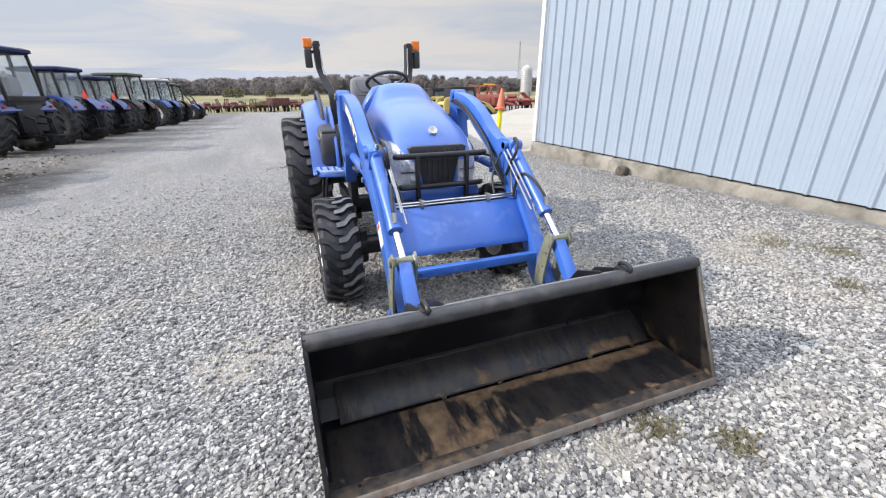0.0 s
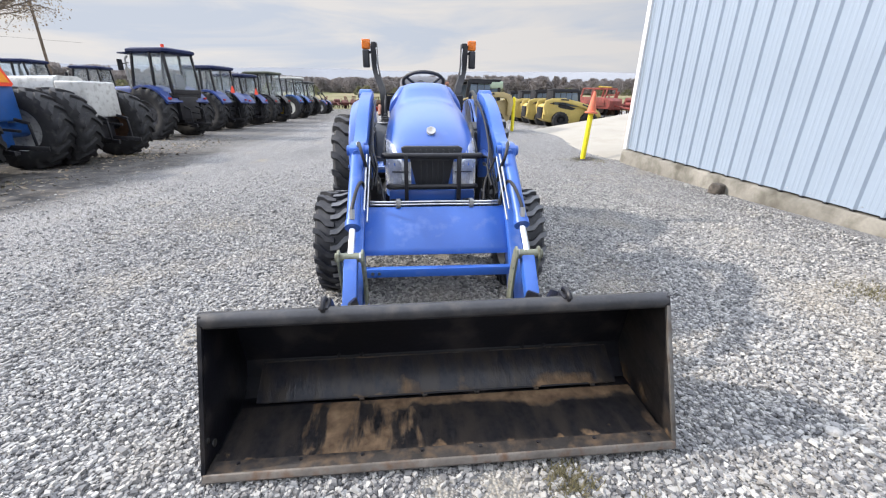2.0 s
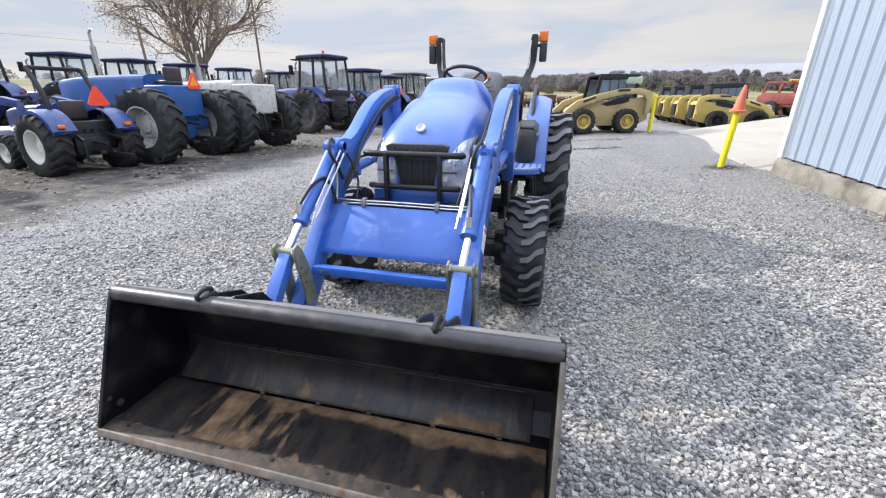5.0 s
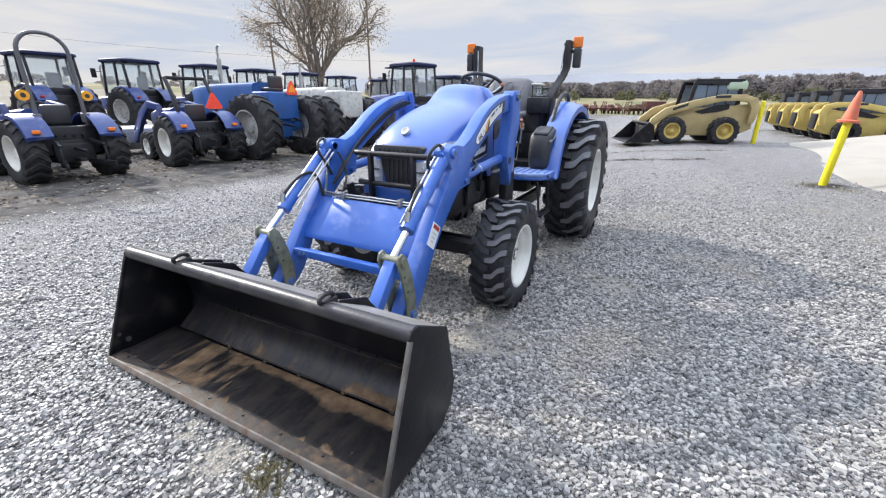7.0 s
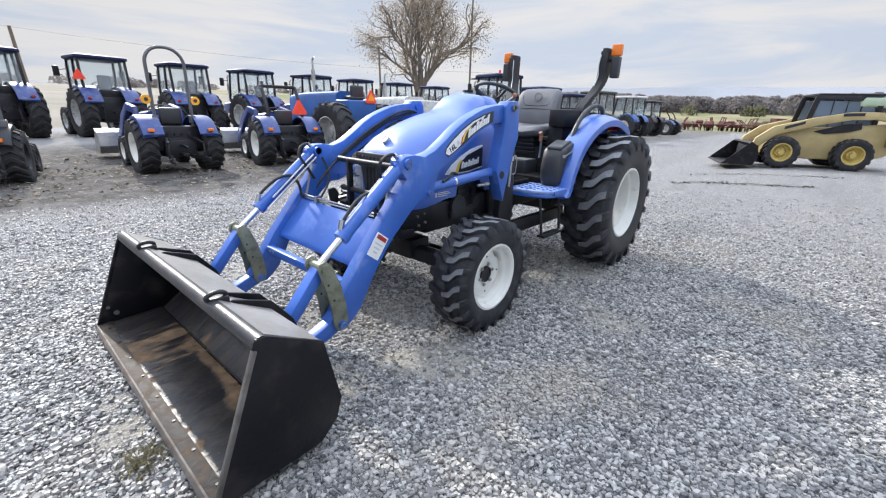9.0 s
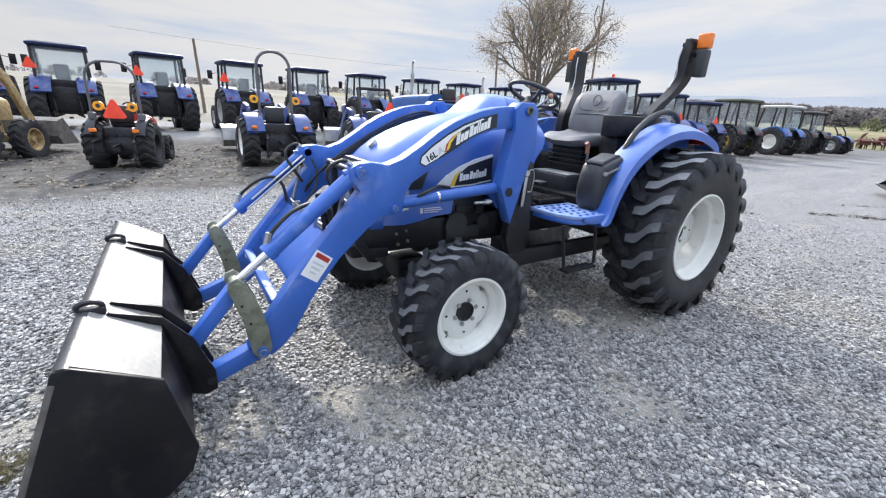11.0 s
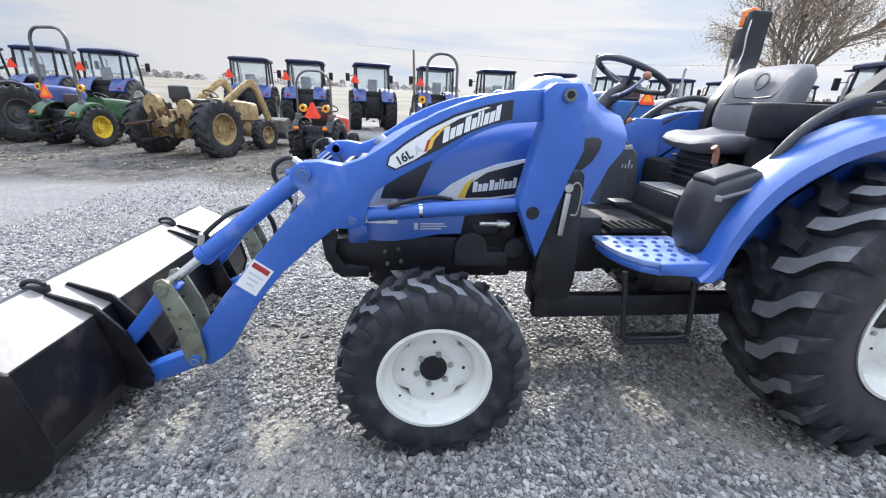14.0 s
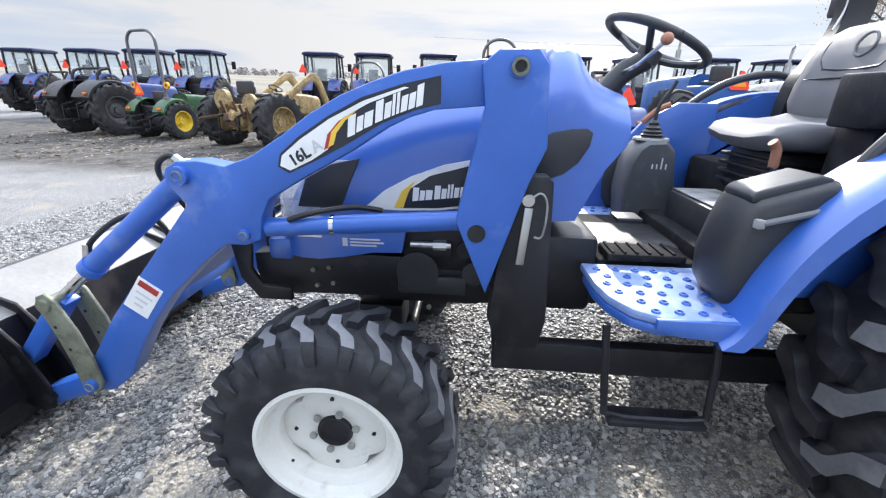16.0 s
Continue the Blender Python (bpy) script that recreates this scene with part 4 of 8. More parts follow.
        side_shape(bm, [(-0.24, 1.06), (-0.20, 1.17), (-0.10, 1.225), (0.01, 1.25), (-0.03, 1.16), (-0.07, 1.06)], x0, x1, 0.004)
        part("side_vent", bm, PLASTIC, hood, "black mesh side vent")
        bm = B()
        side_shape(bm, [(0.02, 1.065), (0.10, 1.135), (0.20, 1.19), (0.32, 1.235), (0.47, 1.265), (0.47, 1.09), (0.30, 1.066), (0.15, 1.06)], x0, s * 0.3525)
        lower = part("side_decal", bm, WHITE, hood, "white side decal with black panel")
        bm = B()
        side_shape(bm, [(0.16, 1.07), (0.19, 1.14), (0.27, 1.195), (0.47, 1.252), (0.47, 1.10), (0.30, 1.075)], s * 0.350, s * 0.3545)
        part("side_decal_panel", bm, DECAL_BLACK, hood)
        bm = B()
        side_shape(bm, [(0.135, 1.07), (0.165, 1.135), (0.215, 1.175), (0.19, 1.13), (0.17, 1.072)], s * 0.350, s * 0.3550)
        part("side_decal_stripe", bm, YELLOW_DECAL, hood)
        for u, wd, ht in letter_bars(0.205, 0.0240):
            bm = B()
            z = 1.098 + 0.12 * (u - 0.2)
            side_shape(bm, [(u, z), (u + wd, z + 0.12 * wd), (u + wd + 0.004, z + 0.052 * ht), (u + 0.004, z + 0.052 * ht)], s * 0.353, s * 0.3565)
            part("decal_bar", bm, WHITE, hood)
    bm = B()
    tube(bm, [(0, -0.235, 1.293), (0, -0.260, 1.315)], 0.033, 24, smooth=False)
    part("emblem", bm, RIM_GREY, hood, "round silver badge")

    # cowl behind the hood
    bm = B()
    cowl_pts = [(0.675, 1.03), (0.675, 1.60), (0.70, 1.64), (0.745, 1.65), (0.785, 1.63), (0.83, 1.56), (0.90, 1.515), (0.965, 1.49), (0.962, 1.42), (0.895, 1.25), (0.815, 1.04)]
    loft(bm, [[(x, y, z if z < 1.2 else 1.2 + (z - 1.2) * k) for y, z in cowl_pts] for x, k in ((-0.33, 0.56), (-0.318, 0.68), (-0.285, 0.80), (-0.23, 0.95), (-0.15, 1.0), (0.15, 1.0), (0.23, 0.95), (0.285, 0.80), (0.318, 0.68), (0.33, 0.56))])
    cowl = part("cowl", bm, BLUE, root, "blue dash cowl", 40)
    for s in (1, -1):
        bm = B()
        side_shape(bm, [(0.655, 1.195), (0.655, 1.335), (0.70, 1.358), (0.76, 1.370), (0.815, 1.374), (0.838, 1.360), (0.832, 1.315), (0.80, 1.255), (0.75, 1.212), (0.70, 1.195)], s * 0.325, s * 0.336, 0.004)
        part("cowl_vent", bm, PLASTIC, cowl, "black cowl vent")

    # steering wheel on its column
    wheel_c, tilt = Vector((0, 1.12, 1.685)), radians(24)
    rot = Matrix.Rotation(-tilt, 3, "X")
    ring = [wheel_c + rot @ Vector((0.20 * math.cos(a), 0.20 * math.sin(a), 0)) for a in (2 * math.pi * k / 40 for k in range(41))]
    bm = B()
    tube(bm, ring, 0.0165, 10, smooth=False, caps=False)
    bmesh.ops.remove_doubles(bm, verts=bm.verts, dist=0.0005)
    steering = part("steering_wheel", bm, PLASTIC, root, "black three-spoke steering wheel", 60)
    for a in (90, 210, 330):
        bm = B()
        e = wheel_c + rot @ Vector((0.195 * math.cos(radians(a)), 0.195 * math.sin(radians(a)), 0))
        c = wheel_c + rot @ Vector((0, 0, -0.06))
        tube(bm, [c, (c + e) / 2 + Vector((0, 0, -0.012)), e], 0.013, 8)
        part("spoke", bm, PLASTIC, steering)
    bm = B()
    c = wheel_c + rot @ Vector((0, 0, -0.02))
    rod(bm, wheel_c + rot @ Vector((0, 0, -0.035)), wheel_c + rot @ Vector((0, 0, -0.085)), 0.048, 20)
    part("wheel_hub", bm, PLASTIC, steering)
    bm = B()
    tube(bm, [wheel_c + rot @ Vector((0, 0, -0.07)), (0, 1.0, 1.56), (0, 0.90, 1.42)], 0.042, 14)
    part("column", bm, PLASTIC, steering, "black steering column")
    bm = B()
    tube(bm, [(0.03, 1.0, 1.57), (0.16, 1.02, 1.60), (0.23, 1.06, 1.66)], 0.008, 8)
    lever = part("shuttle_lever", bm, STEEL, steering)
    bm = B()
    bmesh.ops.create_uvsphere(bm, u_segments=14, v_segments=10, radius=0.021, matrix=Matrix.Translation((0.235, 1.065, 1.668)))
    part("lever_knob", bm, GRIP, steering, "brown lever knob")

    # engine side panels, frame and axle
    for s in (1, -1):
        bm = B()
        for z, y1 in ((0.932, 0.075), (0.919, 0.090), (0.906, 0.060)):
            side_shape(bm, [(-0.045, z), (y1, z), (y1, z + 0.006), (-0.045, z + 0.006)], s * 0.343, s * 0.3475)
        box(bm, s * 0.345 - 0.002, s * 0.345 + 0.002, -0.075, -0.055, 0.905, 0.939)
        part("serial_label", bm, DECAL_GREY, root, "small pale lines of print")
        bm = B()
        side_shape(bm, [(0.158, 0.80), (0.158, 1.045), (0.46, 1.055), (0.46, 0.80)], s * 0.26, s * 0.305, 0.012)
        box(bm, s * 0.307 - 0.012, s * 0.307 + 0.012, 0.22, 0.36, 0.86, 0.93, 0.008)
        rod(bm, (s * 0.30, 0.41, 0.90), (s * 0.33, 0.41, 0.90), 0.035, 16)
        part("engine_shroud", bm, BLACK, root, "black shroud below the hood")
        bm = B()
        side_shape(bm, [(-0.47, 0.84), (-0.36, 0.85), (-0.355, 0.86), (0.12, 0.85), (0.62, 0.86), (0.62, 0.65), (0.45, 0.66), (0.12, 0.665), (-0.30, 0.665), (-0.44, 0.67), (-0.47, 0.76)], s * 0.22, s * 0.30, 0.012)
        part("frame_rail", bm, BLACK, root, "black cast front frame")
        bm = B()
        side_shape(bm, [(-0.535, 0.925), (-0.48, 0.935), (-0.445, 0.89), (-0.46, 0.79), (-0.42, 0.72), (-0.30, 0.71), (-0.30, 0.655), (-0.44, 0.655), (-0.51, 0.75)], s * 0.335, s * 0.36, 0.006)
        part("bumper_bracket", bm, BLACK, root)
    bm = B()
    box(bm, -0.22, 0.22, -0.36, 0.66, 0.66, 0.86, 0.02)
    box(bm, -0.15, 0.15, 0.02, 0.50, 0.56, 0.68, 0.03)
    engine = part("engine", bm, BLACK, root, "dark engine block and sump")
    for s in (1, -1):
        bm = B()
        rod(bm, (s * 0.30, 0.22, 0.80), (s * 0.335, 0.22, 0.80), 0.085, 24)
        rod(bm, (s * 0.30, 0.45, 0.80), (s * 0.33, 0.45, 0.80), 0.05, 20)
        box(bm, s * 0.315 - 0.015, s * 0.315 + 0.015, 0.14, 0.42, 0.70, 0.78, 0.008)
        part("filter", bm, PLASTIC, engine)
        for cy, cz, rad in ((0.30, 0.68, 0.06), (-0.18, 0.75, 0.05)):
            for k in range(4):
                bm = B()
                c = Vector((s * 0.30, cy + rad * math.sin(k * 1.571 + 0.6), cz + rad * math.cos(k * 1.571 + 0.6)))
                tube(bm, [c, c + Vector((s * 0.016, 0, 0))], 0.010, 6, smooth=False)
                part("frame_bolt", bm, ZINC, engine)
    bm = B()
    bar(bm, (-0.58, 0.0, 0.40), (0.58, 0.0, 0.40), 0.12, 0.12, (0, 0, 1), 0.03)
    for s in (1, -1):
        rod(bm, (s * 0.52, 0, 0.40), (s * 0.76, 0, 0.40), 0.085, 24)
        rod(bm, (s * 0.56, 0, 0.28), (s * 0.56, 0, 0.54), 0.06, 16)
    box(bm, -0.11, 0.11, -0.10, 0.12, 0.36, 0.52, 0.02)
    rod(bm, (-0.52, 0.17, 0.42), (0.52, 0.17, 0.42), 0.018)
    part("front_axle", bm, BLACK, root, "black front axle")
    bm = B()
    box(bm, -0.20, 0.20, 0.60, 2.35, 0.61, 0.90, 0.05)
    box(bm, -0.30, 0.30, 1.90, 2.34, 0.48, 0.92, 0.06)
    part("transmission", bm, BLACK, root, "black transmission housing")
    bm = B()
    rod(bm, (-0.62, 2.12, 0.663), (0.62, 2.12, 0.663), 0.13, 28)
    part("rear_axle", bm, BLACK, root, "black rear axle housing")
    bm = B()
    box(bm, -0.34, 0.34, 0.62, 0.92, 0.66, 0.98, 0.03)
    part("bell_housing", bm, BLACK, root)
    for s in (1, -1):
        bm = B()
        box(bm, s * 0.475 - 0.03, s * 0.475 + 0.03, 0.53, 1.75, 0.485, 0.605, 0.008)
        part("subframe_rail", bm, BLACK, root, "black loader subframe rail")

    # brush guard
    bm = B()
    tube(bm, [(-0.325, -0.41, 1.155), (-0.275, -0.44, 1.155), (0.275, -0.44, 1.155), (0.325, -0.41, 1.155)], 0.021, 12, steps=4)
    tube(bm, [(-0.30, -0.41, 0.94), (-0.255, -0.44, 0.94), (0.255, -0.44, 0.94), (0.30, -0.41, 0.94)], 0.019, 12, steps=4)
    for s in (1, -1):
        bar(bm, (s * 0.185, -0.445, 0.74), (s * 0.185, -0.445, 1.165), 0.028, 0.045, (1, 0, 0), 0.004)
        bar(bm, (s * 0.185, -0.46, 0.74), (s * 0.185, -0.30, 0.74), 0.05, 0.02, (1, 0, 0), 0.004)
    part("brush_guard", bm, BLACK, root, "black tube brush guard")
    bm = B()
    box(bm, -0.31, 0.31, -0.405, -0.30, 0.815, 0.912, 0.02)
    part("nose_apron", bm, BLUE, root, "blue lower nose panel")
    bm = B()
    box(bm, -0.26, 0.26, -0.50, -0.28, 0.63, 0.72, 0.02)
    part("front_bumper", bm, BLACK, root, "black front weight bracket")

    # loader arms
    arm_pts = [(-1.085, 0.285), (-1.15, 0.345), (-1.03, 0.51), (-0.94, 0.64), (-0.79, 0.82), (-0.67, 0.96), (-0.545, 1.105), (-0.605, 1.175), (-0.60, 1.225), (-0.555, 1.25), (-0.48, 1.255), (-0.39, 1.24), (-0.30, 1.272), (-0.19, 1.34), (-0.09, 1.41), (0.01, 1.466), (0.11, 1.507), (0.21, 1.54), (0.33, 1.563), (0.455, 1.575), (0.455, 1.445), (0.30, 1.43), (0.22, 1.405), (0.15, 1.372), (0.03, 1.295), (-0.15, 1.195), (-0.25, 1.135), (-0.285, 1.07), (-0.30, 0.985), (-0.36, 0.965), (-0.43, 0.965), (-0.52, 0.895), (-0.67, 0.755), (-0.76, 0.645), (-0.82, 0.56), (-0.88, 0.46), (-0.925, 0.38), (-0.98, 0.325), (-1.03, 0.29)]
    tower_pts = [(0.452, 1.44), (0.438, 1.56), (0.485, 1.598), (0.595, 1.602), (0.628, 1.56), (0.645, 1.33), (0.60, 1.22), (0.485, 0.835), (0.375, 1.09)]
    for s in (1, -1):
        xi, xo = s * 0.455, s * 0.545
        bm = B()
        side_shape(bm, arm_pts, xi, xo, 0.007)
        arm = part("loader_arm", bm, BLUE_ARM, root, "curved blue loader arm", 25)
        # long decal: pale crescent, black panel, stripe and bars
        o = s * 0.5455
        bm = B()
        side_shape(bm, [(-0.205, 1.245), (-0.195, 1.285), (-0.13, 1.34), (-0.03, 1.405), (0.08, 1.462), (0.21, 1.503), (0.32, 1.527), (0.32, 1.448), (0.24, 1.428), (0.14, 1.388), (0.02, 1.318), (-0.09, 1.262), (-0.17, 1.225)], o - s * 0.004, o + s * 0.0012)
        part("arm_decal", bm, DECAL_BLACK, arm, "black arm decal with pale band")
        bm = B()
        side_shape(bm, [(-0.197, 1.248), (-0.188, 1.281), (-0.125, 1.332), (-0.025, 1.397), (0.085, 1.452), (0.21, 1.494), (0.225, 1.492), (0.10, 1.445), (0.02, 1.402), (-0.02, 1.358), (-0.035, 1.305), (-0.09, 1.270), (-0.165, 1.234)], o, o + s * 0.0022)
        part("arm_decal_band", bm, WHITE, arm)
        for k, m_ in ((0.0, RED), (0.014, YELLOW_DECAL)):
            bm = B()
            side_shape(bm, [(-0.048 + k, 1.302 + k * 0.6), (-0.034 + k, 1.350 + k * 0.6), (0.005 + k, 1.392 + k * 0.6), (0.05 + k, 1.418 + k * 0.5), (0.012 + k, 1.385 + k * 0.6), (-0.018 + k, 1.348 + k * 0.6), (-0.030 + k, 1.312 + k * 0.6)], o, o + s * (0.0030 + k * 0.04))
            part("arm_decal_stripe", bm, m_, arm)
        for u, wd, ht in letter_bars(0.030, 0.0262):
            bm = B()
            z, k = 1.290 + 0.585 * u - 0.55 * u * u + 0.036, 0.42
            side_shape(bm, [(u, z), (u + wd, z + k * wd), (u + wd + 0.006, z + k * wd + 0.062 * ht), (u + 0.006, z + 0.062 * ht)], o, o + s * 0.0032)
            part("decal_bar", bm, WHITE, arm)
        # size code lettered on the pale band
        for body_text, dy, dz, ink in (("16L", -0.122, 1.266, DECAL_BLACK), ("A", -0.064, 1.300, DECAL_GREY)):
            cu = bpy.data.curves.new("size_code", "FONT")
            cu.body, cu.size, cu.align_x, cu.extrude = body_text, 0.050, "CENTER", 0.0008
            cu.offset = 0.0016
            tx = new("size_code", cu)
            bpy.context.view_layer.update()
            me = bpy.data.meshes.new_from_object(tx.evaluated_get(bpy.context.evaluated_depsgraph_get()))
            bpy.data.objects.remove(tx)
            turn = pose(0, 0, 0, 90, 0, 90) if s > 0 else pose(0, 0, 0, 90, 0, -90)
            lean = Matrix.Rotation(radians(30 if s > 0 else -30), 4, "X")
            me.transform(Matrix.Translation((o + s * 0.003, dy, dz)) @ lean @ turn)
            me.materials.append(ink)
            tx = new("size_code", me)
            tx.parent = arm
        # warning label low on the arm
        d = Vector((0, 0.60, 0.80)).normalized()
        e = Vector((0, 0.80, -0.60))

        def lab(c, u, v, t, mm, nm, txt=""):
            q = [c + d * (i * u) + e * (j * v) for i, j in ((-1, -1), (1, -1), (1, 1), (-1, 1))]
            b2 = B()
            side_shape(b2, [(p.y, p.z) for p in q], o - s * 0.002, o + s * t)
            part(nm, b2, mm, arm, txt)

        cc = Vector((0, -0.79, 0.735))
        lab(cc, 0.075, 0.05, 0.0015, WHITE, "warning_label", "white safety label with red heading")
        lab(cc + d * 0.053, 0.013, 0.040, 0.0025, RED, "label_heading")
        for k in range(3):
            lab(cc + d * (0.012 - 0.026 * k), 0.005, 0.034 - 0.008 * k, 0.0022, DECAL_GREY, "label_line")
        for (y, z), r, ex in (((-0.545, 1.205), 0.024, 0.020), ((-1.085, 0.335), 0.026, 0.045), ((-0.352, 1.005), 0.020, 0.016)):
            bm = B()
            rod(bm, (xi - s * 0.03, y, z), (xo + s * ex, y, z), r, 20)
            part("pin_boss", bm, BLUE_ARM, arm)
            bm = B()
            lathe(bm, [(0.0, r * 0.78), (ex + 0.002, r * 0.78), (ex + 0.004, r * 0.62), (ex - 0.006, r * 0.52), (ex - 0.006, 0.001)], y, z, 20, xo, s)
            pin = part("pin", bm, ZINC, arm, "dull steel pin")
            bm = B()
            rod(bm, (xo + s * (ex - 0.007), y, z), (xo + s * (ex - 0.004), y, z), r * 0.5, 14)
            part("pin_hole", bm, BLACK, pin)
        # tower
        bm = B()
        side_shape(bm, tower_pts, s * 0.475, s * 0.57, 0.007)
        tower = part("loader_tower", bm, BLUE_ARM, root, "blue loader mast upright", 25)
        bm = B()
        rod(bm, (s * 0.46, 0.545, 1.552), (s * 0.578, 0.545, 1.552), 0.031, 20)
        part("pin_boss", bm, BLUE_ARM, tower)
        bm = B()
        lathe(bm, [(0.0, 0.025), (0.020, 0.025), (0.022, 0.018), (0.014, 0.015), (0.014, 0.001)], 0.545, 1.552, 20, s * 0.57, s)
        pin = part("pin", bm, ZINC, tower)
        bm = B()
        rod(bm, (s * 0.583, 0.545, 1.552), (s * 0.586, 0.545, 1.552), 0.0145, 14)
        part("pin_hole", bm, BLACK, pin)
        bm = B()
        rod(bm, (s * 0.565, 0.445, 1.052), (s * 0.5735, 0.445, 1.052), 0.030, 24)
        part("pin_hole", bm, BLACK, tower, "dark pin hole")
        # black mount behind the tower
        bm = B()
        side_shape(bm, [(0.53, 1.0), (0.565, 1.215), (0.58, 1.235), (0.665, 1.24), (0.685, 1.22), (0.71, 0.72), (0.69, 0.60), (0.54, 0.60), (0.50, 0.72)], s * 0.465, s * 0.53, 0.008)
        mount = part("loader_mount", bm, BLACK, root, "black loader mounting bracket", 25)
        bm = B()
        box(bm, s * 0.33, s * 0.50, 0.53, 0.68, 0.54, 0.68, 0.01)
        part("mount_foot", bm, BLACK, mount)
        bm = B()
        bar(bm, (s * 0.545, 0.61, 1.14), (s * 0.545, 0.595, 0.94), 0.012, 0.028, (1, 0, 0), 0.004)
        part("latch_handle", bm, STEEL, mount, "worn bright steel latch handle")
        bm = B()
        tube(bm, [(s * 0.54, 0.60, 1.15), (s * 0.56, 0.64, 1.19), (s * 0.56, 0.665, 1.15), (s * 0.555, 0.66, 1.05), (s * 0.545, 0.635, 1.04)], 0.004, 6)
        rod(bm, (s * 0.52, 0.605, 1.165), (s * 0.56, 0.605, 1.165), 0.020, 14)
        part("latch_clip", bm, STEEL, mount)
        # lift cylinder
        x = s * 0.50
        bm = B()
        rod(bm, (x, -0.29, 1.022), (x, 0.41, 1.075), 0.034, 24)
        cyl = part("lift_cylinder", bm, BLUE_ARM, root, "blue lift cylinder")
        bm = B()
        rod(bm, (x, -0.06, 1.0395), (x, -0.045, 1.0405), 0.0345, 24)
        part("cylinder_band", bm, CHROME, cyl, "bright band")
        bm = B()
        tube(bm, [(x + s * 0.03, -0.20, 1.06), (x + s * 0.02, -0.12, 1.085), (s * 0.44, 0.0, 1.09), (s * 0.40, 0.1, 1.07)], 0.010, 8)
        part("lift_hose", bm, HOSE, cyl)
        bm = B()
        rod(bm, (x + s * 0.01, 0.22, 0.985), (x + s * 0.01, 0.36, 0.985), 0.011, 10)
        rod(bm, (x + s * 0.01, 0.30, 0.985), (x + s * 0.01, 0.345, 0.985), 0.018, 6)
        part("hydraulic_fitting", bm, STEEL, cyl, "bright hydraulic fitting")
        # bucket cylinder, rod and links
        bm = B()
        a, b = Vector((s * 0.50, -0.545, 1.205)), Vector((s * 0.50, -1.17, 0.695))
        dv = (b - a).normalized()
        rod(bm, a - dv * 0.03, a + dv * 0.60, 0.040, 24)
        rod(bm, a + dv * 0.57, a + dv * 0.61, 0.046, 24)
        rod(bm, a + Vector((-s * 0.075, 0, 0)), a + Vector((s * 0.066, 0, 0)), 0.032, 20)
        rod(bm, a + Vector((0, 0, 0.0)), a + dv * 0.10 + Vector((0, 0, 0.05)), 0.022, 12)
        bc = part("bucket_cylinder", bm, BLUE_ARM, root, "blue bucket cylinder")
        bm = B()
        rod(bm, a + dv * 0.60, b, 0.021, 20)
        part("cylinder_rod", bm, CHROME, bc, "chrome rod")
        bm = B()
        rod(bm, b + Vector((-s * 0.058, 0, 0)), b + Vector((s * 0.085, 0, 0)), 0.026, 18)
        part("rod_eye", bm, ZINC, bc)
        bm = B()
        c = a + dv * 0.56
        tube(bm, [c + Vector((0, -0.02, 0.045)), c + Vector((0, 0.0, 0.085)), c + Vector((-s * 0.02, 0.10, 0.165)), c + Vector((-s * 0.04, 0.20, 0.19)), c + Vector((-s * 0.055, 0.255, 0.13)), c + Vector((-s * 0.07, 0.27, 0.02))], 0.0105, 8)
        tube(bm, [a + Vector((-s * 0.01, -0.03, 0.035)), a + Vector((-s * 0.02, -0.07, 0.055)), a + Vector((-s * 0.035, -0.13, 0.025)), a + Vector((-s * 0.05, -0.145, -0.03)), a + Vector((-s * 0.065, -0.11, -0.10)), a + Vector((-s * 0.07, -0.05, -0.20))], 0.0105, 8)
        part("cylinder_hose", bm, HOSE, bc, "black hydraulic hoses")
        bm = B()
        rod(bm, c + Vector((0, -0.035, 0.02)), c + Vector((0, -0.02, 0.075)), 0.017, 6)
        part("hose_fitting", bm, STEEL, bc)
        bm = B()
        e = a + Vector((-s * 0.01, -0.03, 0.035))
        rod(bm, e - Vector((0, -0.02, 0.015)), e + Vector((-s * 0.004, -0.022, 0.014)), 0.016, 6)
        part("hose_fitting", bm, STEEL, bc)
        bm = B()
        rod(bm, b + Vector((-s * 0.064, 0, 0)), b + Vector((-s * 0.05, 0, 0)), 0.034, 6)
        part("pin_nut", bm, STEEL, bc)
        for k in (0, 1):
            bm = B()
            o = Vector((-s * (0.062 + 0.017 * k), 0.012 * k, 0.01 - 0.02 * k))
            tube(bm, [a + o + dv * 0.05, a + o + dv * 0.30, c + o + dv * (0.0 if k else -0.06)], 0.0065, 8, smooth=False)
            part("cylinder_pipe", bm, STEEL, bc, "bright steel pipe beside the cylinder")
        for x in (s * 0.435, s * 0.565):
            bm = B()
            side_shape(bm, [(-1.165, 0.742), (-1.20, 0.728), (-1.212, 0.69), (-1.196, 0.645), (-1.168, 0.55), (-1.145, 0.45), (-1.132, 0.335), (-1.105, 0.297), (-1.062, 0.300), (-1.040, 0.345), (-1.050, 0.46), (-1.078, 0.58), (-1.128, 0.705)], x - 0.007, x + 0.007, 0.003)
            link = part("bucket_link", bm, ZINC, root, "olive plated steel link", 25)
            for hy, hz in ((-1.158, 0.600), (-1.128, 0.500)):
                bm = B()
                rod(bm, (x - 0.0085, hy, hz), (x + 0.0085, hy, hz), 0.007, 12)
                part("link_hole", bm, BLACK, link)
        bm = B()
        bar(bm, (s * 0.50, -1.15, 0.70), (s * 0.50, -1.40, 0.40), 0.075, 0.065, (1, 0, 0), 0.008)
        part("push_link", bm, BLUE_ARM, root, "blue push link")
        bm = B()
